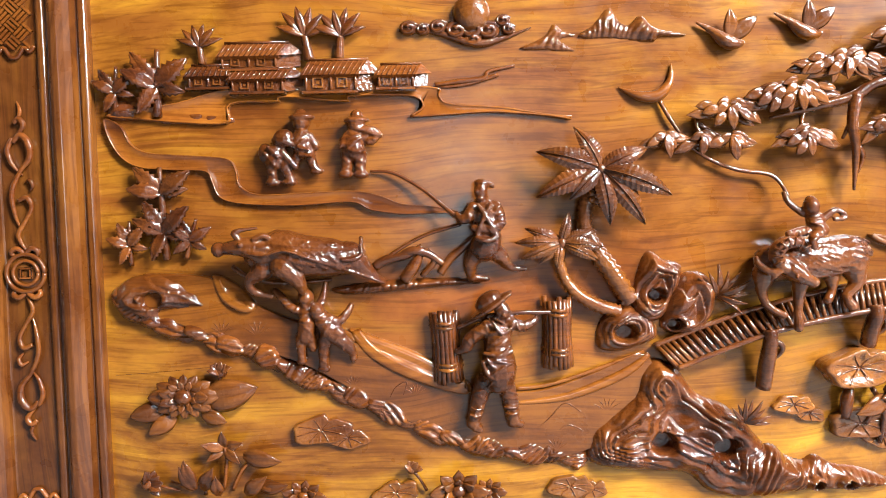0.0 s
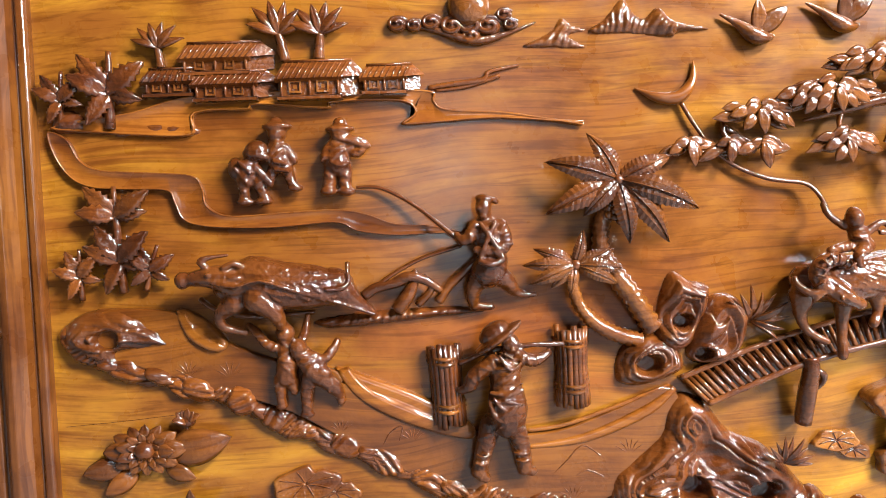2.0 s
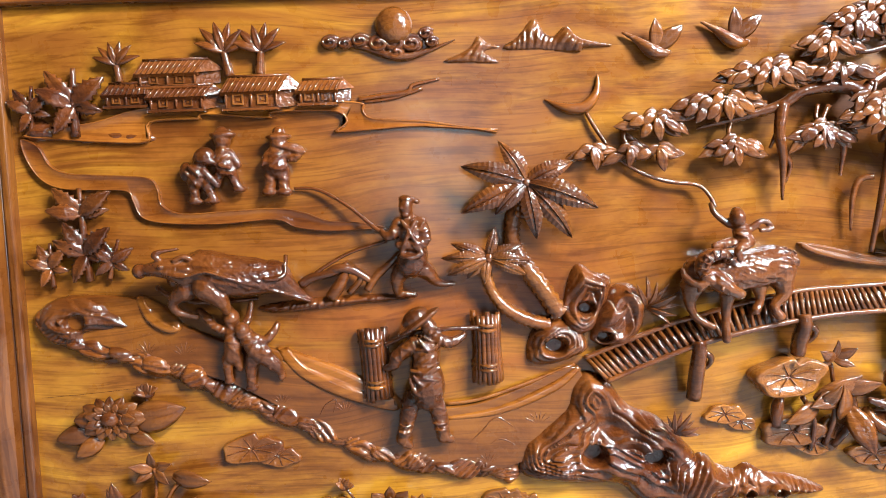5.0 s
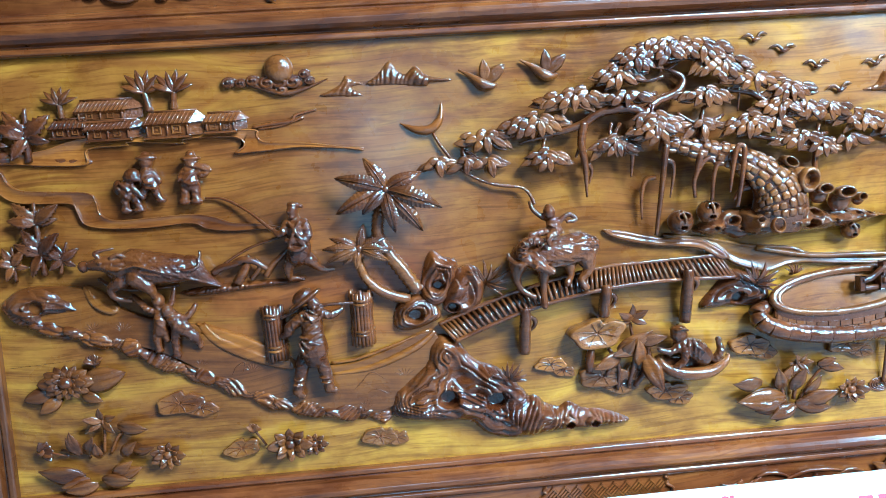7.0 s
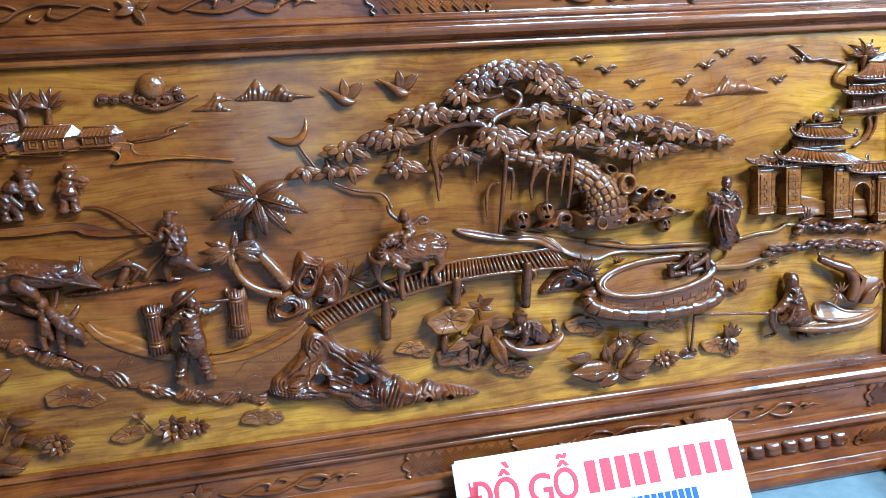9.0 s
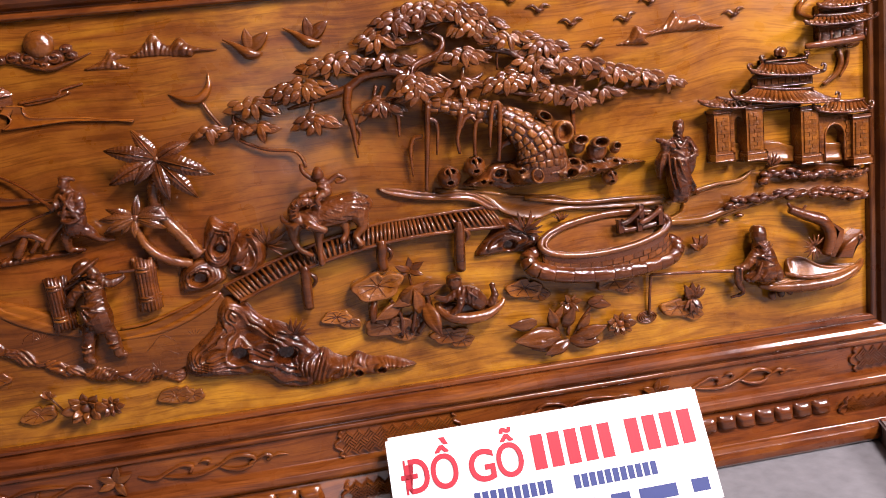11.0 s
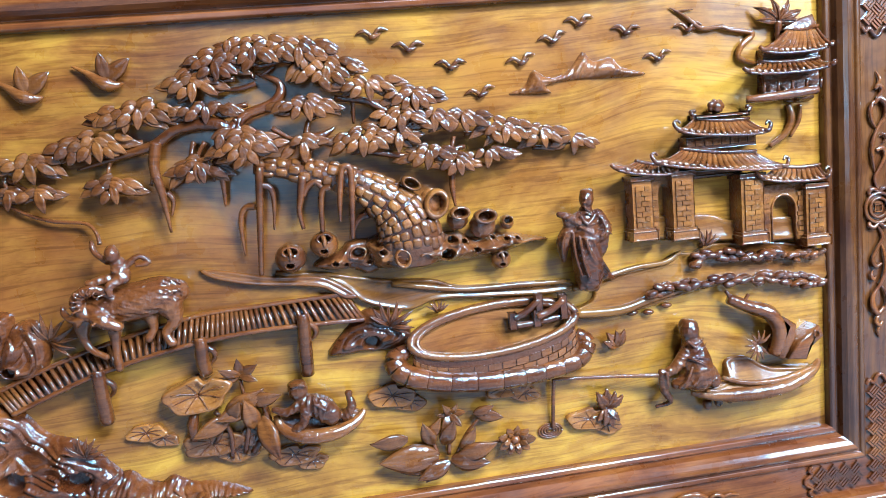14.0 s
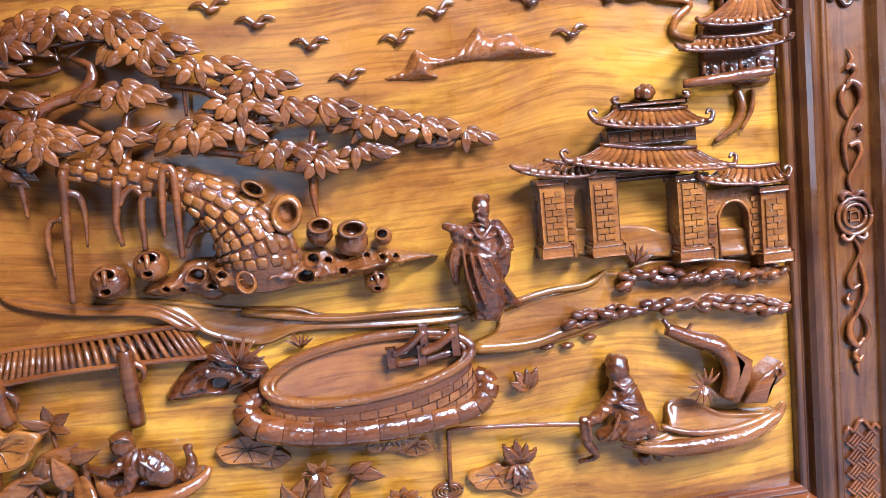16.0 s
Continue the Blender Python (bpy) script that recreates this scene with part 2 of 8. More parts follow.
def bank(bm, pts, h, lip=0.004, rise=0.003, n=5, slope=0.0):
    """A low slab of ground with a rolled, raised rim along its smooth outline; slope lets it come forward towards its foot."""
    pts = spline(pts, n, True)
    zt = max(p[1] for p in pts)
    area2 = sum(a[0] * b[1] - b[0] * a[1] for a, b in zip(pts, pts[1:] + pts[:1]))
    if area2 < 0:
        pts = pts[::-1]
    m = len(pts)
    loops = []
    nrm = []
    for i in range(m):
        t = (Vector(pts[(i + 1) % m]) - Vector(pts[i - 1]))
        t = t.normalized() if t.length > 1e-9 else Vector((1, 0))
        nrm.append(Vector((t.y, -t.x)))
    for off, d in ((0, -0.003), (0, h * 0.6), (-0.25 * lip, h + rise * 0.7), (-0.6 * lip, h + rise), (-lip, h + rise * 0.5), (-1.3 * lip, h)):
        loops.append([bm.verts.new(V(p[0] + q.x * off, p[1] + q.y * off, d + (slope * (zt - p[1]) if d > 0 else 0))) for p, q in zip(pts, nrm)])
    for p, q in zip(loops, loops[1:]):
        for k in range(m):
            bm.faces.new((p[k], p[(k + 1) % m], q[(k + 1) % m], q[k]))
    f = bm.faces.new(loops[-1])
    bmesh.ops.triangulate(bm, faces=[f])
    return bm


def rock(bm, pts, h, turn, seed, step=0.0035, groove=0.011, holes=(), rim=0.02, deep=0.45, n=4, follow=0.0):
    """Carved rock: a mound inside an outline, cut by wavering ridges that run along `turn` degrees or follow its rim; holes are (x, z, r)."""
    pts = np.array(spline(pts, n, True))
    lo, hi = pts.min(0) - step, pts.max(0) + step
    xs, zs = np.arange(lo[0], hi[0] + step, step), np.arange(lo[1], hi[1] + step, step)
    gx, gz = np.meshgrid(xs, zs, indexing="ij")
    inside = np.zeros(gx.shape, bool)
    dist = np.full(gx.shape, 9.0)
    for (x0, z0), (x1, z1) in zip(pts, np.roll(pts, -1, 0)):
        cross = ((z0 > gz) != (z1 > gz))
        with np.errstate(divide="ignore", invalid="ignore"):
            inside ^= cross & (gx < (x1 - x0) * (gz - z0) / (z1 - z0) + x0)
        ln = max((x1 - x0) ** 2 + (z1 - z0) ** 2, 1e-12)
        t = np.clip(((gx - x0) * (x1 - x0) + (gz - z0) * (z1 - z0)) / ln, 0, 1)
        dist = np.minimum(dist, np.hypot(gx - x0 - t * (x1 - x0), gz - z0 - t * (z1 - z0)))
    dist = np.where(inside, dist, -dist)
    c, s = math.cos(radians(turn)), math.sin(radians(turn))
    height = np.zeros(gx.shape)
    for i in range(gx.shape[0]):
        for j in range(gx.shape[1]):
            if dist[i, j] < -2 * step:
                continue
            x, z = gx[i, j], gz[i, j]
            u, v = x * c + z * s, -x * s + z * c
            w1 = noise.noise(Vector((u * 12, v * 20, seed)))
            w2 = noise.noise(Vector((u * 24, v * 40, seed + 5)))
            a = (v + 0.026 * w1 + 0.007 * w2) / groove
            for hx, hz, hr in holes:
                q = math.hypot(x - hx, (z - hz) * 1.25) / hr
                a += 2.6 * math.exp(-q * q * 0.35)
            if follow:
                a = follow * (dist[i, j] + 0.020 * w1 + 0.007 * w2) / groove + (1 - follow) * a
            tri = abs((a % 1.0) * 2 - 1)
            ridge = 1 - (a % 1.0) ** 1.4 if follow else 1 - tri ** 2.2
            body = 0.66 + 0.42 * noise.noise(Vector((x * 13, z * 13, seed + 9))) + 0.22 * noise.noise(Vector((x * 34, z * 34, seed + 3)))
            k = max(0.0, min(1.0, dist[i, j] / rim)) ** 0.55
            d = k * (h * body + deep * 0.011 * (ridge - 0.6) * (0.75 + 0.6 * w2))
            for hx, hz, hr in holes:
                q = math.hypot(x - hx, (z - hz) * 1.25) / hr
                d = d + (0.06 if follow else 0.35) * h * math.exp(-((q - 1.25) / 0.3) ** 2) if q > 1 else min(d, 0.001 + d * 0.9 * max(0, q - 0.72) / 0.28)
            height[i, j] = max(d, -0.003) if dist[i, j] > 0 else -0.004
    grid = {}
    for i in range(gx.shape[0] - 1):
        for j in range(gx.shape[1] - 1):
            if max(dist[i, j], dist[i + 1, j], dist[i, j + 1], dist[i + 1, j + 1]) <= 0:
                continue
            quad = []
            for p in ((i, j), (i + 1, j), (i + 1, j + 1), (i, j + 1)):
                if p not in grid:
                    grid[p] = bm.verts.new(V(gx[p], gz[p], height[p]))
                quad.append(grid[p])
            bm.faces.new(quad)
    return bm


def place(x, z, d, turn=0, tilt=0, lean=0, size=1.0):
    """On the board: turn is counter-clockwise from the board's x axis, tilt lifts the tip, lean rolls it about its length."""
    return (Matrix.Translation(V(x, z, d)) @ Matrix.Rotation(-radians(turn), 4, "Y") @ Matrix.Rotation(-radians(tilt), 4, "Z")
            @ Matrix.Rotation(radians(lean), 4, "X") @ Matrix.Scale(size, 4))


def leaf_mesh(name, mat, length, width, thick, arch=0.2, ribs=0, point=1.0, notch=0.0, rows=7):
    """A solid leaf along +x from its stalk, with a sunk midrib and an arched back; notch saws its edge."""
    bm = bmesh.new()
    top, low = [], []
    for i in range(rows + 1):
        t = i / rows
        w = width * 0.5 * (math.sin(math.pi * min(1, t * 0.96 + 0.04) ** 0.8) ** point)
        if notch and i % 2 and 0 < i < rows:
            w *= 1 - notch
        x = length * t
        d = arch * length * math.sin(math.pi * t) * 0.5
        edge = d - 0.14 * w
        top.append([bm.verts.new((x + s * 0, -(dd), y)) for s, y, dd in
                    ((0, -w, edge), (0, -w * 0.45, d + thick * 0.12), (0, 0, d - thick * 0.42), (0, w * 0.45, d + thick * 0.12), (0, w, edge))])
        low.append([bm.verts.new((x, -(edge - thick), y)) for y in (-w * 0.9, w * 0.9)])
    for i in range(rows):
        for k in range(4):
            bm.faces.new((top[i][k], top[i + 1][k], top[i + 1][k + 1], top[i][k + 1]))
        bm.faces.new((low[i][0], low[i + 1][0], top[i + 1][0], top[i][0]))
        bm.faces.new((top[i][4], top[i + 1][4], low[i + 1][1], low[i][1]))
        bm.faces.new((low[i][1], low[i + 1][1], low[i + 1][0], low[i][0]))
    bmesh.ops.remove_doubles(bm, verts=bm.verts, dist=1e-5)
    return mesh_of(name, bm, mat)


def stick(name, me, parent, m, label=""):
    ob = new(name, me)
    ob.matrix_basis = m
    under(ob, parent)
    if label:
        ob["label"] = label
    return ob


# ---- structure: board, frame, room ----
def profile_rail(name, mat, prof, length, m, label):
    """A moulding: the profile (s outwards from the board's edge, d) swept along +x, mitred at both ends by its own width."""
    bm = bmesh.new()
    rows = []
    for s, d in prof:
        rows.append([bm.verts.new((x, -d, -s)) for x in (-s, length + s)])
    for p, q in zip(rows, rows[1:]):
        bm.faces.new((p[0], p[1], q[1], q[0]))
    ob = new(name, mesh_of(name, bm, mat, False))
    ob.matrix_basis = m
    sm = ob.modifiers.new("round", "BEVEL")
    sm.width, sm.segments, sm.limit_method = 0.0018, 2, "ANGLE"
    return tagged(ob, label, "picture frame", "", "structure")


bm = bmesh.new()
box(bm, -0.19, W + 0.19, -0.10, H + 0.17, -0.04, 0.0)
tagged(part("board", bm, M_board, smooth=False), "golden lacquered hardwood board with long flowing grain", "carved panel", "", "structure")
MOULD = [(0, -0.002), (0, 0.012), (0.003, 0.016), (0.011, 0.016), (0.014, 0.010), (0.017, 0.010), (0.020, 0.022), (0.026, 0.029), (0.034, 0.033), (0.042, 0.032), (0.048, 0.027), (0.051, 0.018),
         (0.054, 0.018), (0.057, 0.022), (0.063, 0.022), (0.066, 0.020)]
FIELD = [(0.066, 0.020), (0.069, 0.014), (0.128, 0.014), (0.131, 0.020)]
OUTER = [(0.131, 0.020), (0.136, 0.028), (0.146, 0.034), (0.158, 0.034), (0.166, 0.028), (0.172, 0.028), (0.176, 0.034), (0.186, 0.034), (0.190, 0.026), (0.190, -0.04)]
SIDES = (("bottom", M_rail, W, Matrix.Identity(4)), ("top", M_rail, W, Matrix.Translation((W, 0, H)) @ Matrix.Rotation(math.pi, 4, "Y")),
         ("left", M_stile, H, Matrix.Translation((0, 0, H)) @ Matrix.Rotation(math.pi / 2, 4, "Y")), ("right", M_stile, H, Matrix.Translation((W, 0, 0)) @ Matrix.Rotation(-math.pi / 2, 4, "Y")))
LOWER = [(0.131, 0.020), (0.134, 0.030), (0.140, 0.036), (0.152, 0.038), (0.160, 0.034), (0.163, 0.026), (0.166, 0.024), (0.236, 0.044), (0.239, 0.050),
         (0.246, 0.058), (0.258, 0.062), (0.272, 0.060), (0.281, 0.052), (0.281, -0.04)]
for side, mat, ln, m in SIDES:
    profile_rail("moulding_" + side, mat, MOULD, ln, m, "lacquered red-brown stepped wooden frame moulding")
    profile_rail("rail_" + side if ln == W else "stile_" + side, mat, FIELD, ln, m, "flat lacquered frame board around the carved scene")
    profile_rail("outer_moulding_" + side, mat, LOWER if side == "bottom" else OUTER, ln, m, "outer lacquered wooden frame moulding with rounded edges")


def slab(name, x0, x1, y0, y1, z0, z1, mat, label, category):
    bm = bmesh.new()
    box(bm, x0, x1, z0, z1, -y1, -y0)
    return tagged(part(name, bm, mat, smooth=False), label, category, "", "structure")


slab("floor", -2.5, 4.8, -4.4, 0.6, FLOOR - 0.1, FLOOR, M_floor, "grey trowelled concrete workshop floor", "floor")
slab("wall_back", -2.5, 4.8, 0.45, 0.6, FLOOR, 2.9, M_wall, "plain plastered wall behind the panel", "wall")
slab("wall_left", -2.6, -2.5, -4.4, 0.6, FLOOR, 2.9, M_wall, "plain plastered side wall", "wall")
slab("wall_right_low", 4.8, 4.9, -4.4, 0.6, FLOOR, 1.5, M_wall, "plain plastered side wall below a window", "wall")
slab("wall_right_high", 4.8, 4.9, -4.4, 0.6, 2.75, 2.9, M_wall, "plain plastered side wall above a window", "wall")
slab("wall_right_back", 4.8, 4.9, -2.4, 0.6, 1.5, 2.75, M_wall, "plain plastered side wall beside a window", "wall")
slab("wall_right_front", 4.8, 4.9, -4.4, -4.0, 1.5, 2.75, M_wall, "plain plastered side wall beside a window", "wall")
slab("ceiling_left", -2.6, 1.7, -4.5, 0.6, 2.9, 3.0, M_ceil, "dull painted ceiling beside the skylight", "ceiling")
slab("ceiling_right", 3.4, 4.9, -4.5, 0.6, 2.9, 3.0, M_ceil, "dull painted ceiling beside the skylight", "ceiling")
slab("ceiling_front", 1.7, 3.4, -4.5, -2.95, 2.9, 3.0, M_ceil, "dull painted ceiling beside the skylight", "ceiling")
slab("ceiling_back", 1.7, 3.4, -1.95, 0.6, 2.9, 3.0, M_ceil, "dull painted ceiling beside the skylight", "ceiling")
slab("wall_front_left", -2.5, 0.3, -4.5, -4.38, FLOOR, 1.75, M_wall, "plastered wall beside the doorway", "wall")
slab("wall_front_right", 1.6, 4.8, -4.5, -4.38, FLOOR, 1.75, M_wall, "plastered wall beside the doorway", "wall")
slab("wall_front_top", -2.5, 4.8, -4.5, -4.38, 1.75, 2.9, M_wall, "plastered wall above the doorway", "wall")
slab("ground", -60, 60, -80, -4.4, FLOOR - 0.12, FLOOR - 0.02, M_floor, "pale paved yard outside the doorway", "ground")


# ---- kinds of carved things ----
CUT = bpy.data.textures.new("chisel_cuts", "MARBLE")
CUT.noise_scale, CUT.turbulence, CUT.noise_depth = 0.010, 7.0, 2


def creases(bm, chain, step=0.0075):
    """Slanting cloth folds across the front of a limb or body."""
    pts = spline(chain, 6)
    far = 0.0
    for k, (p, n) in enumerate(zip(pts, pts[1:])):
        far += math.hypot(n[0] - p[0], n[1] - p[1])
        if far < step or p[3] < 0.0055:
            continue
        far = 0.0
        a = math.atan2(n[1] - p[1], n[0] - p[0])
        x, z, d, r = p
        slant = 0.75 * math.sin(k * 2.4 + x * 90)
        arc = []
        for th in (-1.2, -0.6, 0.0, 0.6, 1.2):
            s, u = r * math.sin(th), slant * r * math.sin(th) - 0.25 * r * math.cos(th)
            arc.append((x + u * math.cos(a) - s * math.sin(a), z + u * math.sin(a) + s * math.cos(a), d + r * math.cos(th) + 0.0002, 0.0015 if abs(th) < 1 else 0.0008))
        tube(bm, arc, 5, 2)


def coat(chain, seed, n=90, length=0.0075):
    """Short carved hair strokes over the front of an animal's body."""
    rng = random.Random(seed)
    pts = spline(chain, 8)
    out = []
    for k in range(n):
        i = rng.randrange(len(pts) - 1)
        x, z, d, r = pts[i]
        a = math.atan2(pts[i + 1][1] - z, pts[i + 1][0] - x)
        th = rng.uniform(-0.5, 1.15)
        row = []
        for f in (0.0, 0.5, 1.0):
            t2 = th - f * length / r * 0.45
            s, u = r * math.sin(t2), f * length * 0.95
            row.append((x + u * math.cos(a) - s * math.sin(a), z + u * math.sin(a) + s * math.cos(a), d + r * math.cos(t2) - 0.0021, 0.0008))
        out.append(row)
    return out


def statue(name, label, category, limbs, blobs, mat=None, fuse=0.0021, soft=1, folds=(), group=""):
    """A carved figure, one fused mesh: limbs are chains of (x, z, d, r), blobs (x, z, d, rx, rz, rd, turn), folds thin raised creases."""
    bm = bmesh.new()
    for chain in limbs:
        tube(bm, chain, 10, 3)
        for x, z, d, r in (chain[0], chain[-1]):
            if r > 0.0038:
                blob(bm, x, z, d, r * 0.97)
        if "buffalo" not in name and max(c[3] for c in chain) > 0.0068:
            creases(bm, chain)
    for b in blobs:
        blob(bm, *b)
    for chain in folds:
        tube(bm, [(x, z, d + 0.0012, r * 1.5) for x, z, d, r in chain], 6, 3)
    ob = part(name, bm, mat or M_carve, fuse=fuse * 0.85, soft=soft)
    cut = ob.modifiers.new("cut", "DISPLACE")
    cut.texture, cut.texture_coords, cut.strength, cut.mid_level = CUT, "GLOBAL", 0.0006, 0.5
    return tagged(ob, label, category, group)


def frond_mesh(name, length, width, mat, teeth=7, droop=0.25, thick=0.0035, bend=0.0):
    """A palm frond along +x: a raised midrib, combed leaflets as ridges that end in teeth, arching out and drooping."""
    bm = bmesh.new()
    rows = teeth * 2
    ring = []
    for i in range(rows + 1):
        t = i / rows
        w = width * 0.5 * (math.sin(math.pi * (0.05 + 0.95 * t) ** 0.72) ** 0.75)
        high = i % 2 == 0
        d = length * (0.20 * math.sin(math.pi * 0.75 * t) - droop * t * t)
        x, y = length * t, bend * length * t * t
        fx = x + 0.075 * length * (1 - t)
        we, lift = (w, 0.0) if high else (w * 0.90, -thick * 0.16)
        ring.append([bm.verts.new(c) for c in ((fx, -(d - 0.32 * we + lift), y - we), (x + 0.4 * (fx - x), -(d - 0.04 * w + thick * 0.25 + lift), y - w * 0.45), (x, -(d - thick * 0.1), y - w * 0.09), (x, -(d + thick * 0.75), y),
                                               (x, -(d - thick * 0.1), y + w * 0.09), (x + 0.4 * (fx - x), -(d - 0.04 * w + thick * 0.25 + lift), y + w * 0.45), (fx, -(d - 0.32 * we + lift), y + we), (x, -(d - 2 * thick - 0.3 * w), y))])
    for p, q in zip(ring, ring[1:]):
        for k in range(8):
            bm.faces.new((p[k], p[(k + 1) % 8], q[(k + 1) % 8], q[k]))
    bm.faces.new(ring[0][::-1])
    return mesh_of(name, bm, mat, False)


def plump_leaf(name, mat, length, width, high, tip=0.75, nerve=0.0):
    """A full, rounded leaf along +x with a pointed tip and, if asked, nerves pressed into its back."""
    bm = bmesh.new()
    rows, cols = 10, 8
    top = []
    for i in range(rows + 1):
        t = i / rows
        w = width * 0.5 * max(0.0, math.sin(math.pi * (0.07 + 0.93 * t) ** 0.85)) ** tip
        row = []
        for j in range(cols + 1):
            u = 2 * j / cols - 1
            h = high * (w / (width * 0.5)) * math.sqrt(max(0.0, 1 - u * u)) ** 0.8
            if nerve:
                h -= nerve * high * (0.9 if j == cols // 2 else 0.35 * ((i + abs(j - cols // 2)) % 2)) * (1 - u * u)
            row.append(bm.verts.new((length * t, -h - 0.05 * length * math.sin(math.pi * t), w * u)))
        top.append(row)
    for p, q in zip(top, top[1:]):
        for j in range(cols):
            bm.faces.new((p[j], q[j], q[j + 1], p[j + 1]))
    low = [[bm.verts.new((length * i / rows, 0.0025 - 0.03 * length * math.sin(math.pi * i / rows), 0)) for i in range(rows + 1)]][0]
    for i in range(rows):
        bm.faces.new((top[i][0], low[i], low[i + 1], top[i + 1][0]))
        bm.faces.new((top[i][cols], top[i + 1][cols], low[i + 1], low[i]))
    bmesh.ops.remove_doubles(bm, verts=bm.verts, dist=1e-5)
    return mesh_of(name, bm, mat)


LEAF_S = [plump_leaf("leaf", M_leaf, 0.030, 0.0180, 0.0024, 0.7, 0.3), plump_leaf("leaf", M_leaf, 0.027, 0.0180, 0.0027, 0.62, 0.2), plump_leaf("leaf", M_leaf, 0.034, 0.0180, 0.0022, 0.75, 0.4)]
LEAF_P = [plump_leaf("leaf", M_leaf, 0.040, 0.0190, 0.0024, 0.95, 0.5), plump_leaf("leaf", M_leaf, 0.036, 0.0175, 0.0024, 0.9, 0.5)]
PALM_LEAF = plump_leaf("frond", M_carve, 0.036, 0.0125, 0.0040, 0.8, 0.3)
LEAF_D = [leaf_mesh("leaf", M_carve, 0.044, 0.025, 0.005, 0.22, point=0.8, notch=0.34, rows=13), leaf_mesh("leaf", M_carve, 0.040, 0.022, 0.005, 0.3, point=0.8, notch=0.3, rows=11)]
PETAL = plump_leaf("petal", M_leaf, 0.022, 0.0150, 0.0026, 0.6, 0.3)
BLADE = leaf_mesh("blade", M_carve, 0.040, 0.0075, 0.003, 0.35, point=0.8)
TWIG_FROND = frond_mesh("frond", 0.030, 0.011, M_carve, 4, 0.3, 0.002)
BIG_FROND = [frond_mesh("frond", 0.100, 0.034, M_light, 13, 0.24, bend=b) for b in (-0.10, 0.0, 0.10)]


def tuft(name, label, x, z, n, spread, size, mat_mesh, d=0.006, start=90, category="plant", tilt=18, group=""):
    """Blades that fan out from one root."""
    ob = thing(name, label, category, group=group, at=V(x, z, 0))
    bm = bmesh.new()
    blob(bm, x, z, 0.003, 0.006 * size, 0.005 * size, 0.006)
    part("root", bm, M_carve, ob)
    for i in range(n):
        a = start + spread * ((i + 0.5) / n - 0.5)
        stick("blade", mat_mesh, ob, place(x, z, d + 0.002 * (i % 2), a, tilt, random.uniform(-20, 20), size * random.uniform(0.85, 1.1)))
    return ob


def lily_pad(x, z, rx, rz, turn=0, mat=None, d=0.006, group="lotus pads", label="round carved lotus pad with radiating veins"):
    """A lobed, slightly dished pad with raised rim; the veins are thin ribs on it."""
    ob = thing("lotus_pad", label, "lotus pad", group=group, at=V(x, z, 0))
    bm = bmesh.new()
    c = bm.verts.new((0, -d * 1.0, 0))
    rings = []
    for f, dd in ((0.25, d * 1.05), (0.6, d * 1.15), (0.88, d * 1.5), (0.97, d * 1.45), (1.0, d * 0.9), (0.98, -0.002)):
        ring = []
        for k in range(40):
            a = TAU * k / 40
            lob = 1 + 0.07 * math.cos(5 * a + x * 40) + 0.05 * math.cos(3 * a + z * 50)
            if abs(((a + 2.0) % TAU) - math.pi) < 0.16:
                lob *= 0.72
            ring.append(bm.verts.new((rx * f * lob * math.cos(a), -dd, rz * f * lob * math.sin(a))))
        rings.append(ring)
    for k in range(40):
        bm.faces.new((c, rings[0][k], rings[0][(k + 1) % 40]))
    for p, q in zip(rings, rings[1:]):
        for k in range(40):
            bm.faces.new((p[k], p[(k + 1) % 40], q[(k + 1) % 40], q[k]))
    me = mesh_of("pad", bm, mat or M_trunk)
    m = Matrix.Translation(V(x, z, 0)) @ Matrix.Rotation(-radians(turn), 4, "Y")
    stick("pad", me, ob, m)
    bm = bmesh.new()
    for k in range(8):
        a = TAU * (k + 0.3) / 8
        e = (rx * 0.85 * math.cos(a), rz * 0.85 * math.sin(a))
        tube(bm, [(0, 0, d * 1.05, 0.0011), (e[0] * 0.5, e[1] * 0.5 + 0.001, d * 1.15, 0.0009), (e[0], e[1], d * 1.5, 0.0006)], 5, 2)
    tagged(stick("vein_fan", mesh_of("veins", bm, M_carve), ob, m), kind="stuff")
    return ob


def lotus_flower(x, z, size, d=0.008, rings=((9, 1.0, 25), (7, 0.75, 48)), label="open carved lotus flower with pointed petals", squash=0.75):
    ob = thing("lotus_flower", label, "flower", group="lotus flowers", at=V(x, z, 0))
    bm = bmesh.new()
    blob(bm, x, z, d * 0.8, 0.008 * size, 0.007 * size, 0.010 * size)
    part("seed_head", bm, M_carve, ob)
    for n, s, tilt in rings:
        for k in range(n):
            a = 360 * (k + 0.5 * (tilt > 30)) / n
            q = 0.005 * size
            stick("petal", PETAL, ob, place(x + q * math.cos(radians(a)), z + squash * q * math.sin(radians(a)), d, a, tilt, 0, size * s * (1 - (1 - squash) * abs(math.sin(radians(a))))))
    return ob


def bud(x, z, size, turn=90, label="closed carved lotus bud on a short stalk", stem=None):
    ob = thing("lotus_bud", label, "flower", group="lotus flowers", at=V(x, z, 0))
    bm = bmesh.new()
    if stem:
        tube(bm, [(x, z, 0.008, 0.0025), ((x + stem[0]) / 2 + 0.002, (z + stem[1]) / 2, 0.010, 0.002), (*stem, 0.006, 0.0025)], 6)
    blob(bm, x, z, 0.008, 0.008 * size, 0.007 * size, 0.009 * size)
    part("stalk", bm, M_carve, ob)
    for k in range(6):
        stick("petal", PETAL, ob, place(x, z, 0.009 + 0.002 * (k % 3), turn + (k - 2.5) * 26, 20 + 10 * (k % 2), (k - 2.5) * 20, size * 0.75))
    return ob


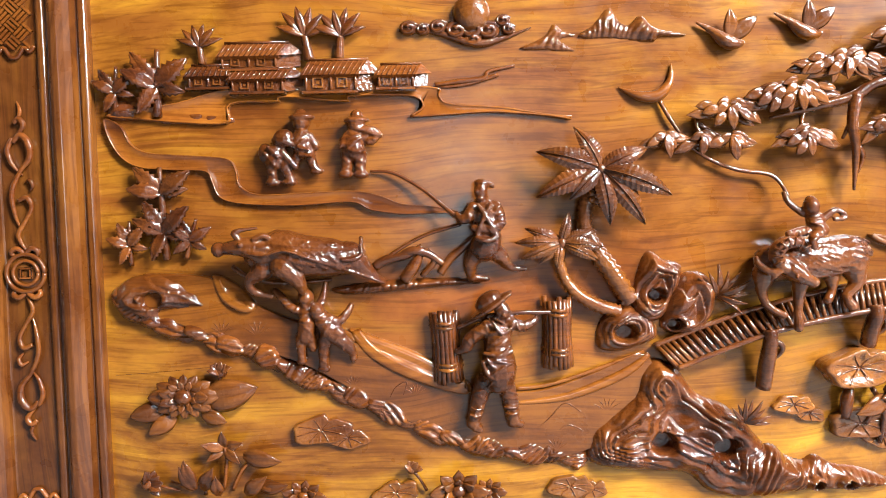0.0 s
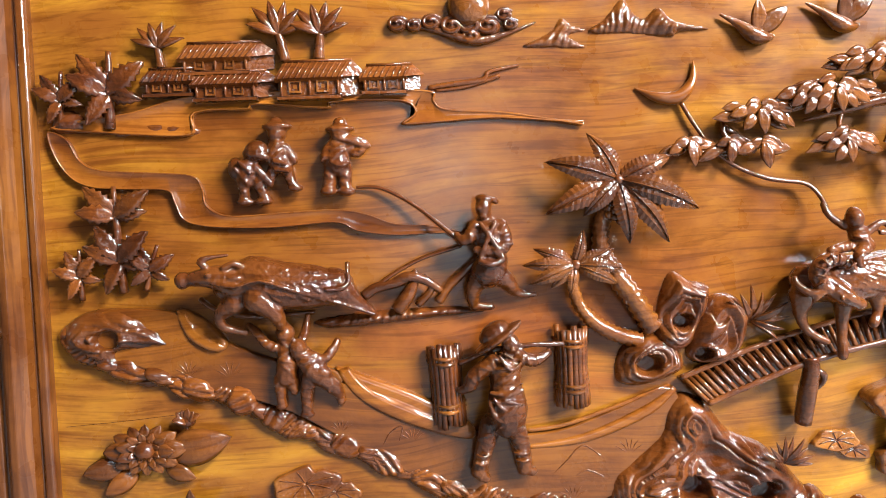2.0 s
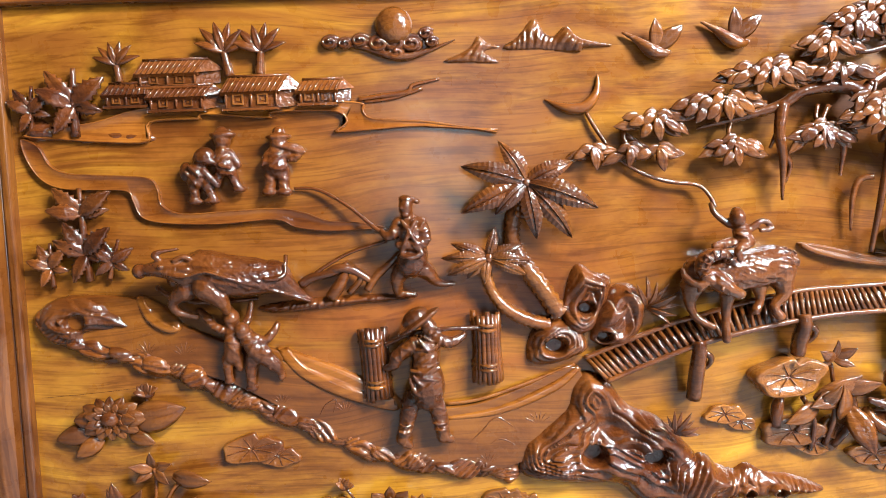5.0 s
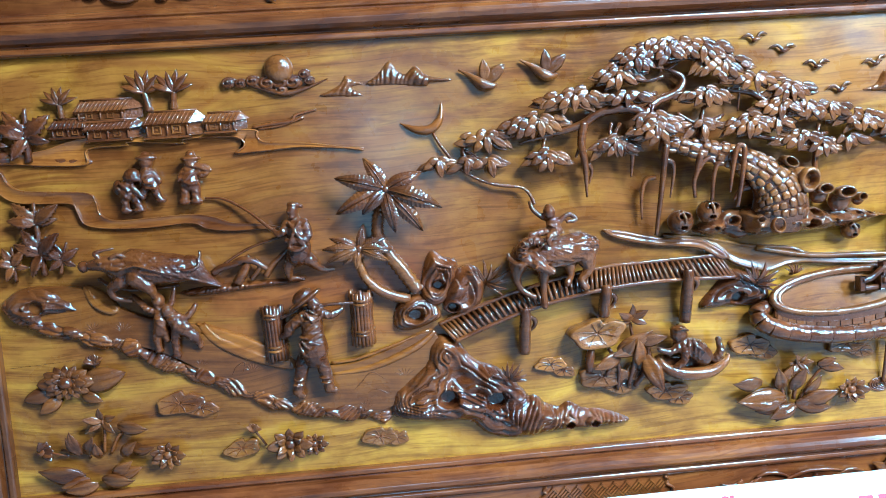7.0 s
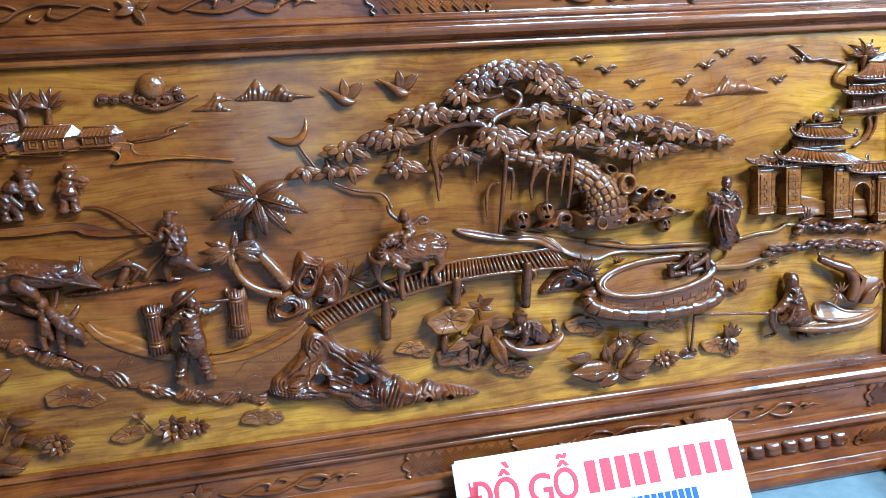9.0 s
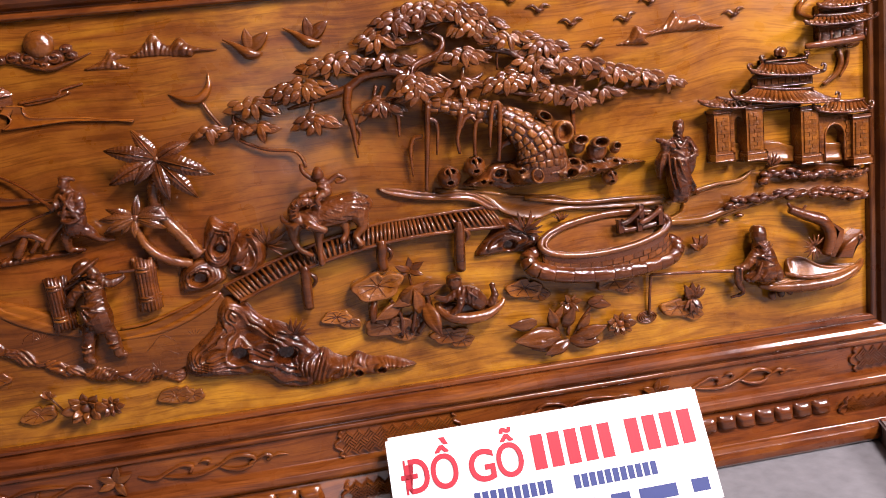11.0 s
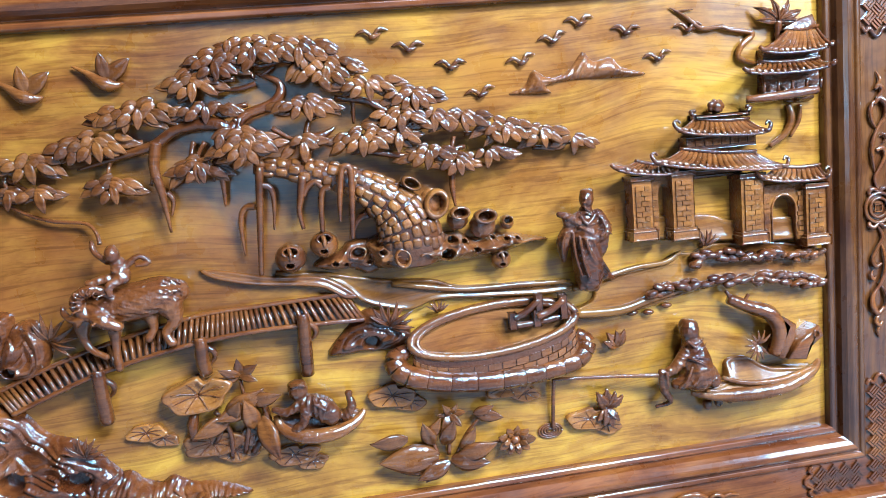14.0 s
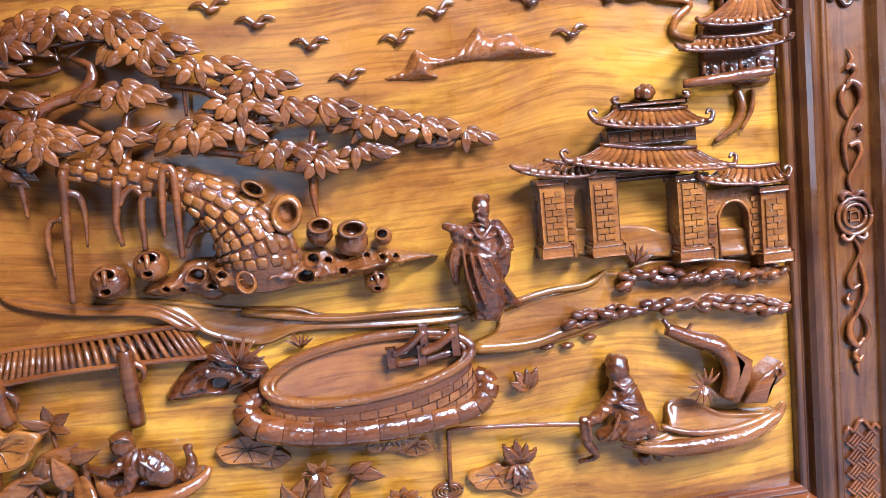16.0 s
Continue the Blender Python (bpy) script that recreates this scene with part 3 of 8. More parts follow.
def house(label, x0, x1, z0, ze, zr, d, tilt=0.0, side=0.0, windows=((0.25,), (0.72,)), group="village houses"):
    """A village house in relief: timber wall, tiled roof with ribs, posts, framed windows; `side` is the width of its turned gable."""
    ob = thing("village_house", label, "house", group=group, at=V(x0, z0, 0))
    sh = lambda x: (x - x0) * tilt
    w = x1 - x0
    bm = bmesh.new()
    prism(bm, [(x0, z0), (x1, z0 + sh(x1)), (x1, ze + sh(x1)), (x0, ze)], -0.003, d, 0.001)
    wall = part("wall", bm, M_carve, ob, smooth=False)
    if side:
        bm = bmesh.new()
        q = [(x1, z0 + sh(x1), d), (x1 + side, z0 + sh(x1) + 0.004, d * 0.3), (x1 + side, ze + sh(x1) + 0.003, d * 0.3), (x1, ze + sh(x1), d)]
        f = [bm.verts.new(V(*p)) for p in q]
        b = [bm.verts.new(V(p[0], p[1], -0.003)) for p in q]
        bm.faces.new(f)
        for i in range(4):
            bm.faces.new((f[i], f[(i + 1) % 4], b[(i + 1) % 4], b[i]))
        part("gable_wall", bm, M_carve, ob, smooth=False)
    # roof: a sloping slab from the eaves (far out) to the ridge (near the board), with tile ribs
    over, out = 0.006, d + 0.007
    bm = bmesh.new()
    a0, a1 = x0 - over, x1 + over * 0.5
    r0, r1 = x0 + 0.07 * w, x1 - 0.02 * w + side * 0.6
    lo = [(a0, ze - 0.003, out), (a1, ze - 0.003 + sh(x1), out), (r1, zr + sh(x1), d * 0.55), (r0, zr, d * 0.55)]
    f = [bm.verts.new(V(*p)) for p in lo]
    b = [bm.verts.new(V(p[0], p[1] - 0.004, p[2] - 0.006)) for p in lo]
    bm.faces.new(f)
    bm.faces.new(b[::-1])
    for i in range(4):
        bm.faces.new((f[i], f[(i + 1) % 4], b[(i + 1) % 4], b[i]))
    if side:
        g = [bm.verts.new(V(*p)) for p in ((a1, ze - 0.003 + sh(x1), out), (x1 + side + over, ze + 0.001 + sh(x1), d * 0.4), (r1, zr + sh(x1), d * 0.55 + 0.0005))]
        bm.faces.new(g)
    roof = part("roof", bm, M_carve, ob, smooth=False)
    nr = max(8, int(w / 0.006))
    bm = bmesh.new()
    for k in range(nr):
        t = (k + 0.5) / nr
        e = [lo[0][i] + (lo[1][i] - lo[0][i]) * t for i in range(3)]
        r = [lo[3][i] + (lo[2][i] - lo[3][i]) * t for i in range(3)]
        tube(bm, [(*e, 0.0013), (*r, 0.0011)], 5, 1)
    tube(bm, [(r0, zr, d * 0.55 + 0.001, 0.002), (r1, zr + sh(x1), d * 0.55 + 0.001, 0.002)], 6, 1)
    tagged(part("tile_relief", bm, M_carve, roof), kind="stuff")
    for t in (0.02, 0.5, 0.98):
        bm = bmesh.new()
        x = x0 + w * t
        tube(bm, [(x, z0 + sh(x), d + 0.0015, 0.002), (x, ze + sh(x), d + 0.0015, 0.002)], 6, 1)
        part("post", bm, M_carve, ob)
    bm = bmesh.new()
    box(bm, x0 - 0.003, x1 + 0.003, z0 - 0.003, z0 + 0.001, 0.0, d + 0.005, 0.0008)
    bmesh.ops.transform(bm, matrix=Matrix.Shear("XY", 4, (0, 0)), verts=bm.verts)
    part("plinth", bm, M_carve, ob, smooth=False)
    for (t,) in windows:
        x, s = x0 + w * t, 0.30 * (ze - z0)
        zc = (z0 + ze) / 2 + sh(x)
        bm = bmesh.new()
        for bx in ((x - s, x + s, zc + s * 0.7, zc + s), (x - s, x + s, zc - s, zc - s * 0.7), (x - s, x - s * 0.7, zc - s * 0.7, zc + s * 0.7), (x + s * 0.7, x + s, zc - s * 0.7, zc + s * 0.7)):
            box(bm, *bx, d - 0.001, d + 0.0025)
        box(bm, x - s * 0.28, x + s * 0.28, zc - s * 0.28, zc + s * 0.28, d - 0.001, d + 0.001)
        part("window", bm, M_light, wall, smooth=False)
    return ob


def small_palm(x, z0, z1, size, lean=0.0, n=6, label="small carved palm with a tuft of curved fronds"):
    ob = thing("palm_tree", label, "tree", group="small palms", at=V(x, z0, 0))
    bm = bmesh.new()
    tube(bm, [(x, z0, 0.005, 0.0060 * size), (x + lean * 0.4, (z0 + z1) / 2, 0.007, 0.0050 * size), (x + lean, z1, 0.008, 0.005 * size)], 7)
    part("trunk", bm, M_carve, ob)
    for k in range(n):
        a = 18 + 144 * k / (n - 1)
        stick("frond", PALM_LEAF, ob, place(x + lean, z1, 0.009 + 0.002 * (k % 2), a, 4, (a - 90) * 0.35, size * random.uniform(0.8, 1.0)))
    return ob


def leafy_stem(label, x0, z0, x1, z1, nodes, size, name="broadleaf_plant"):
    """A carved banana plant: a thick stem that runs on as a spike, and a star of broad toothed leaves at each node."""
    ob = thing(name, label, "plant", at=V(x0, z0, 0))
    bm = bmesh.new()
    tube(bm, [(x0, z0, 0.006, 0.0058 * size), ((x0 + x1) / 2, (z0 + z1) / 2, 0.010, 0.0050 * size), (x1, z1, 0.010, 0.0030 * size)], 8)
    part("stem", bm, M_carve, ob)
    up = math.degrees(math.atan2(z1 - z0, x1 - x0))
    for k in range(nodes):
        t = 0.46 if nodes == 1 else 0.30 + 0.42 * k / (nodes - 1)
        x, z = x0 + (x1 - x0) * t, z0 + (z1 - z0) * t
        for i, a in enumerate((32, 64, -48, -104, 150) if k % 2 == 0 else (40, 78, -52, -86)):
            stick("leaf", LEAF_D[i % 2], ob, place(x, z, 0.012 + 0.002 * (i % 3), up + a + random.uniform(-9, 9), random.uniform(0, 8), random.uniform(-14, 14), size * (1.12 if i < 3 else 0.92)))
    return ob


def mountain(label, pts, h, seed, turn, grooves=0.0095):
    bm = bmesh.new()
    rock(bm, pts, h, turn, seed, 0.002, grooves, rim=0.012, deep=0.4)
    return tagged(part("carved_mountain", bm, M_light), label, "mountain", "carved mountains")


def cloud_bank(label, pts, h=0.007, mat=None, lip=0.004, rise=0.003, name="carved_bank", slope=0.0):
    bm = bmesh.new()
    bank(bm, pts, h, lip, rise, 5, slope)
    return tagged(part(name, bm, mat or M_bank), label, "relief ground")


def cords(name, label, category, chains, mat=None, seg=6, flat=1.0):
    bm = bmesh.new()
    for c in chains:
        tube(bm, c, seg, 5, flat)
    return tagged(part(name, bm, mat or M_carve), label, category)


# ---- far shore: village, water lines, sun, mountains ----
cloud_bank("low river bank carved below the village, with a rolled edge",
           [(0.016, 0.604), (0.077, 0.597), (0.114, 0.593), (0.184, 0.591), (0.190, 0.617), (0.254, 0.619), (0.263, 0.625), (0.350, 0.617), (0.358, 0.624), (0.438, 0.623), (0.457, 0.609), (0.440, 0.594), (0.496, 0.595), (0.563, 0.597), (0.669, 0.587),
            (0.614, 0.598), (0.568, 0.606), (0.498, 0.612), (0.483, 0.622), (0.478, 0.635), (0.396, 0.639), (0.198, 0.640), (0.115, 0.622), (0.045, 0.613)], 0.006, None, .003, .002)
cloud_bank("winding stream carved in low relief with a crisp edge", [(0.013, 0.601), (0.019, 0.571), (0.037, 0.544), (0.064, 0.531), (0.109, 0.527), (0.150, 0.524), (0.158, 0.510), (0.169, 0.487), (0.204, 0.477), (0.277, 0.473), (0.352, 0.476), (0.380, 0.464), (0.425, 0.457), (0.474, 0.457), (0.511, 0.457), (0.475, 0.467), (0.426, 0.472), (0.393, 0.485), (0.353, 0.493), (0.288, 0.492), (0.224, 0.491), (0.198, 0.504), (0.194, 0.525), (0.181, 0.542), (0.128, 0.548), (0.074, 0.553), (0.050, 0.565), (0.036, 0.591)], 0.007, None, .002, .001)
cords("water_line", "thin carved wavy water line", "relief line", [
    [(0.476, 0.639, .001, .003), (0.506, 0.642, .003, .004), (0.544, 0.646, .003, .004), (0.553, 0.656, .003, .003), (0.590, 0.663, .001, .002)],
    [(0.484, 0.635, .001, .002), (0.523, 0.639, .002, .003), (0.566, 0.651, .002, .003)]])
VH = [("back village house with ribbed tile roof", 0.179, 0.665, 0.256, 0.665, 0.180, 0.685, 0.187, 0.702, 0.007, 0.288, 0.666),
      ("low village house with ribbed tile roof", 0.134, 0.640, 0.188, 0.640, 0.135, 0.658, 0.145, 0.672, 0.010, 0.196, 0.640),
      ("long village house with ribbed tile roof", 0.194, 0.632, 0.265, 0.634, 0.195, 0.652, 0.206, 0.666, 0.014, 0.291, 0.635),
      ("large village house with ribbed tile roof", 0.296, 0.630, 0.367, 0.628, 0.297, 0.655, 0.315, 0.675, 0.018, 0.396, 0.630),
      ("end village house with ribbed tile roof", 0.397, 0.634, 0.446, 0.633, 0.398, 0.654, 0.406, 0.668, 0.013, 0.466, 0.634)]
for label, x0, z0, x1, _, _, ze, _, zr, d, xs, _ in VH:
    house("carved " + label, x0, x1, z0, ze, zr, d, 0.0, xs - x1)
for x, z0, x1, z1, s in ((0.152, 0.674, 0.150, 0.697, 1.0), (0.301, 0.677, 0.296, 0.709, 1.25), (0.343, 0.678, 0.346, 0.708, 1.2)):
    small_palm(x, z0, z1, s, x1 - x)
leafy_stem("carved banana plant with toothed leaves on the shore", 0.088, 0.602, 0.092, 0.694, 1, 1.15)
leafy_stem("small carved shrub with toothed leaves at the frame", 0.030, 0.607, 0.035, 0.672, 1, 0.75)
bm = bmesh.new()
rock(bm, [(0.015, 0.605), (0.024, 0.624), (0.044, 0.626), (0.061, 0.609), (0.053, 0.598), (0.024, 0.598)], 0.014, 30, 2.0)
tagged(part("shore_rock", bm, M_carve), "small carved rock under the shrubs", "rock")
bm = bmesh.new()
rock(bm, [(0.077, 0.597), (0.103, 0.619), (0.139, 0.615), (0.189, 0.601), (0.186, 0.591), (0.130, 0.591)], 0.013, 15, 3.0)
tagged(part("shore_rock", bm, M_carve), "low carved rock with combed strata", "rock")

sun = thing("sun_in_clouds", "carved ball-shaped sun behind curled clouds", "sun", at=V(0.532, 0.728, 0))
bm = bmesh.new()
blob(bm, 0.530, 0.737, 0.006, 0.026, 0.026, 0.018, seg=24)
part("sun_ball", bm, M_light, sun)
CURLS = [(0.441, 0.717, .013), (0.462, 0.715, .011), (0.483, 0.718, .013), (0.509, 0.713, .016), (0.531, 0.714, .018), (0.554, 0.712, .016), (0.574, 0.725, .011), (0.582, 0.713, .010), (0.532, 0.700, .013)]
for x, z, r in CURLS:
    bm = bmesh.new()
    pts = []
    for k in range(15):
        a = 0.4 + k * 0.62
        q = r * (1 - 0.058 * k)
        pts.append((x + q * math.cos(a), z + 0.75 * q * math.sin(a), 0.004 + 0.0006 * k, r * 0.24))
    tube(bm, pts, 6, 2)
    blob(bm, x, z, 0.003, r, 0.75 * r, 0.008)
    part("cloud_curl", bm, M_carve, sun)
bm = bmesh.new()
tube(bm, [(0.428, 0.716, .001, .002), (0.478, 0.712, .003, .004), (0.533, 0.695, .005, .006), (0.571, 0.701, .003, .004), (0.614, 0.716, .001, .001)], 6)
part("cloud_tail", bm, M_carve, sun)
mountain("pair of small carved hills", [(0.596, 0.686), (0.621, 0.698), (0.636, 0.707), (0.646, 0.721), (0.659, 0.711), (0.678, 0.704), (0.655, 0.698), (0.677, 0.682), (0.642, 0.683)], 0.012, 4.0, 55)
mountain("carved mountain ridge with combed slopes", [(0.680, 0.701), (0.702, 0.718), (0.725, 0.742), (0.740, 0.723), (0.753, 0.717), (0.771, 0.730), (0.792, 0.712), (0.839, 0.701), (0.796, 0.698), (0.787, 0.692), (0.736, 0.698)], 0.014, 6.0, 65)


def dove(x, z, s, flip=1):
    """A carved bird in flight, both wings up, tail to one side."""
    ob = thing("dove", "carved flying dove with raised combed wings", "bird", group="doves", at=V(x, z, 0))
    bm = bmesh.new()
    tube(bm, [(x - 0.052 * s, z + 0.022 * s, 0.006, 0.002), (x - 0.028 * s, z + 0.008 * s, 0.008, 0.006 * s), (x - 0.002 * s, z - 0.012 * s, 0.010, 0.0125 * s), (x + 0.018 * s, z - 0.016 * s, 0.010, 0.008 * s),
              (x + 0.030 * s, z - 0.012 * s, 0.008, 0.002)], 10, 5)
    part("body", bm, M_light, ob, fuse=0.002, soft=2)
    for a, tilt, ln in ((96, 14, 1.25), (108, 4, 1.0), (38, 8, 1.45), (46, 2, 1.1)):
        stick("wing", PETAL if ln < 1.2 else LEAF_S[2], ob, place(x + 0.004 * s, z - 0.006 * s, 0.010, a, tilt, 0, s * ln * 1.1))
    return ob


dove(0.892, 0.699, 0.85)
dove(1.004, 0.710, 0.85)
moon = thing("crescent_moon", "thin carved crescent moon", "moon", at=V(0.786, 0.622, 0))
bm = bmesh.new()
tube(bm, [(0.737, 0.629, .002, .001), (0.766, 0.616, .006, .007), (0.792, 0.616, .007, .0085), (0.810, 0.635, .006, .006), (0.813, 0.661, .003, .001)], 8, 6)
part("crescent", bm, M_bank, moon)

# ---- children on the shore ----
statue("carved_child", "carved wooden child bending down in a round hat", "statue",
       [[(0.251, 0.549, .012, .013), (0.249, 0.533, .012, .011)], [(0.244, 0.533, .010, .009), (0.245, 0.519, .010, .007), (0.244, 0.510, .010, .007)], [(0.262, 0.532, .012, .009), (0.267, 0.518, .012, .007), (0.270, 0.509, .012, .007)],
        [(0.261, 0.547, .018, .006), (0.278, 0.528, .018, .005)]],
       [(0.263, 0.567, .018, .015, .013, .012, 20), (0.264, 0.562, .016, .019, .007, .014, -12), (0.245, 0.506, .010, .011, .005, .008), (0.268, 0.506, .012, .012, .005, .008), (0.236, 0.548, .010, .010, .014, .009)], group="carved children",
       folds=[[(0.241, 0.556, .022, .0015), (0.257, 0.539, .024, .0015)], [(0.236, 0.548, .020, .0015), (0.251, 0.529, .022, .0015)]])
statue("carved_child", "carved wooden child in a pointed hat, one hand at the mouth", "statue",
       [[(0.287, 0.573, .012, .011), (0.289, 0.551, .012, .013)], [(0.283, 0.549, .010, .008), (0.275, 0.529, .010, .006)], [(0.296, 0.548, .012, .009), (0.301, 0.534, .012, .007), (0.305, 0.523, .012, .006)], [(0.282, 0.570, .016, .006), (0.276, 0.557, .018, .005), (0.289, 0.574, .022, .005)],
        [(0.298, 0.570, .014, .006), (0.308, 0.554, .014, .005)]],
       [(0.288, 0.588, .014, .012, .012, .012), (0.289, 0.596, .014, .019, .006, .014, 0), (0.287, 0.602, .012, .008, .006, .008), (0.307, 0.521, .012, .010, .005, .008)], group="carved children",
       folds=[[(0.283, 0.554, .024, .0015), (0.301, 0.549, .025, .0015)], [(0.284, 0.544, .021, .0015), (0.302, 0.541, .022, .0015)]])
statue("carved_child", "carved wooden child playing a flute in a brimmed hat", "statue",
       [[(0.360, 0.571, .012, .012), (0.361, 0.548, .013, .015)], [(0.351, 0.545, .011, .009), (0.348, 0.518, .011, .008)], [(0.369, 0.544, .012, .009), (0.368, 0.518, .012, .008)], [(0.351, 0.568, .014, .007), (0.345, 0.555, .018, .006), (0.363, 0.561, .022, .005)],
        [(0.372, 0.568, .014, .007), (0.385, 0.560, .016, .006), (0.394, 0.573, .018, .005), (0.374, 0.579, .020, .004)], [(0.363, 0.579, .024, .0025), (0.398, 0.568, .020, .004)]],
       [(0.364, 0.584, .015, .012, .012, .012), (0.365, 0.590, .015, .019, .005, .014), (0.365, 0.597, .013, .009, .008, .009), (0.347, 0.515, .013, .011, .006, .010), (0.369, 0.514, .014, .011, .006, .010)], group="carved children",
       folds=[[(0.351, 0.551, .024, .0015), (0.364, 0.545, .026, .0015), (0.377, 0.549, .024, .0015)]])

# ---- bank of the left hill ----
cloud_bank("broad carved hillside in low relief with smooth slopes",
           [(0.015, 0.350), (0.062, 0.380), (0.128, 0.380), (0.169, 0.366), (0.217, 0.333), (0.283, 0.306), (0.350, 0.291), (0.433, 0.249), (0.501, 0.207), (0.604, 0.198), (0.683, 0.219), (0.753, 0.246), (0.776, 0.240), (0.774, 0.212), (0.725, 0.136), (0.654, 0.100), (0.567, 0.108), (0.481, 0.129), (0.388, 0.181), (0.280, 0.246), (0.181, 0.280), (0.091, 0.314), (0.030, 0.329)], 0.009, M_bank, 0.005, 0.0, "hillside")
EDGE = [(0.023, 0.350), (0.067, 0.314), (0.124, 0.298), (0.169, 0.279), (0.222, 0.262), (0.263, 0.236), (0.313, 0.213), (0.363, 0.191), (0.413, 0.166), (0.464, 0.141), (0.515, 0.124), (0.576, 0.109), (0.636, 0.103), (0.676, 0.094)]
edge = thing("rocky_bank", "carved rocky edge of the hillside, like linked boulders", "rock", at=V(0.296, 0.207, 0))
path = spline(EDGE, 3)
for i in range(0, len(path) - 1, 1):
    (x0, z0), (x1, z1) = path[i], path[min(len(path) - 1, i + 1)]
    a = math.degrees(math.atan2(z1 - z0, x1 - x0))
    w = 0.015 + 0.004 * math.sin(i * 1.7)
    c, s = math.cos(radians(a)), math.sin(radians(a))
    ln = math.hypot(x1 - x0, z1 - z0) * 0.85
    q = lambda u, v: (x0 + u * c - v * s, z0 + u * s + v * c)
    bm = bmesh.new()
    rock(bm, [q(-ln * 1.0, -w * 0.6), q(ln * 0.2, -w), q(ln * 1.1, -w * 0.9), q(ln * 2.2, -w * 0.1), q(ln * 1.2, w * 0.9), q(0, w * 1.1), q(-ln * 1.1, w * 0.6)], 0.016 + 0.003 * math.sin(i * 2.3), a + 25 + 35 * math.sin(i * 1.3), i * 3.1, 0.0020, 0.0078, rim=0.008, deep=0.55, n=3)
    part("boulder", bm, M_carve, edge)
bm = bmesh.new()
rock(bm, [(0.013, 0.351), (0.022, 0.368), (0.043, 0.380), (0.073, 0.384), (0.099, 0.379), (0.124, 0.363), (0.149, 0.338), (0.142, 0.328), (0.113, 0.327), (0.082, 0.328), (0.096, 0.310), (0.089, 0.298), (0.066, 0.303), (0.040, 0.322), (0.017, 0.335)], 0.026, 5, 11.0, 0.0017, 0.0095, holes=((0.071, 0.346, .015),), rim=0.016, deep=0.6, follow=0.75)
tagged(part("shore_rock", bm, M_carve), "large carved knoll with a hollow and combed strata", "rock")
leafy_stem("tall carved banana plant with broad toothed leaves", 0.092, 0.402, 0.088, 0.532, 2, 1.05)
leafy_stem("carved banana shoot beside the tall one", 0.042, 0.395, 0.043, 0.458, 1, 0.72)
leafy_stem("carved banana shoot with drooping leaves", 0.119, 0.403, 0.136, 0.459, 1, 0.72)
for x, z, s in ((0.165, 0.294, 1.0), (0.215, 0.289, 1.1), (0.347, 0.214, .8), (0.436, 0.197, .9), (0.637, 0.109, 1.0), (0.712, 0.163, 1.1)):
    ob = thing("grass_tuft", "thin engraved grass tuft on the hillside", "grass", group="engraved grass", at=V(x, z, 0))
    bm = bmesh.new()
    for k in range(6):
        a = radians(35 + 22 * k)
        tube(bm, [(x, z, 0.0075, .0010), (x + 0.012 * s * math.cos(a), z + 0.014 * s * math.sin(a), 0.009, .0008), (x + 0.020 * s * math.cos(a) * 1.2, z + 0.022 * s * math.sin(a), 0.0085, .0003)], 4, 2)
    tagged(part("blade_fan", bm, M_carve, ob), kind="stuff")
cords("engraved_hills", "thin engraved hill lines on the slope", "relief line", [
    [(0.397, 0.191, .008, .0008), (0.408, 0.210, .009, .001), (0.424, 0.217, .009, .001), (0.416, 0.192, .008, .0008)],
    [(0.607, 0.140, .008, .0008), (0.629, 0.159, .009, .001), (0.652, 0.179, .009, .001), (0.678, 0.162, .008, .001), (0.691, 0.161, .008, .0006)], [(0.638, 0.137, .008, .0008), (0.657, 0.147, .009, .001), (0.686, 0.132, .008, .0006)]])
cloud_bank("smooth raised carved fold of the hillside", [(0.343, 0.296), (0.392, 0.279), (0.451, 0.253), (0.511, 0.215), (0.505, 0.197), (0.432, 0.220), (0.372, 0.254)], 0.0088, M_bank, .014, 0.0, "field_fold", .07)
cloud_bank("smooth carved shoulder below the knoll", [(0.153, 0.378), (0.187, 0.365), (0.214, 0.334), (0.198, 0.324), (0.167, 0.342)], 0.0085, M_bank, .010, 0.0, "field_fold", .12)
cords("field_path", "smooth raised carved path line across the hillside", "relief line", [[(0.578, 0.181, .008, .003), (0.656, 0.189, .009, .006), (0.736, 0.219, .010, .007), (0.774, 0.246, .008, .004)],
    [(0.579, 0.202, .006, .003), (0.640, 0.209, .007, .003), (0.768, 0.249, .006, .003)]], M_bank, 10, 0.6)

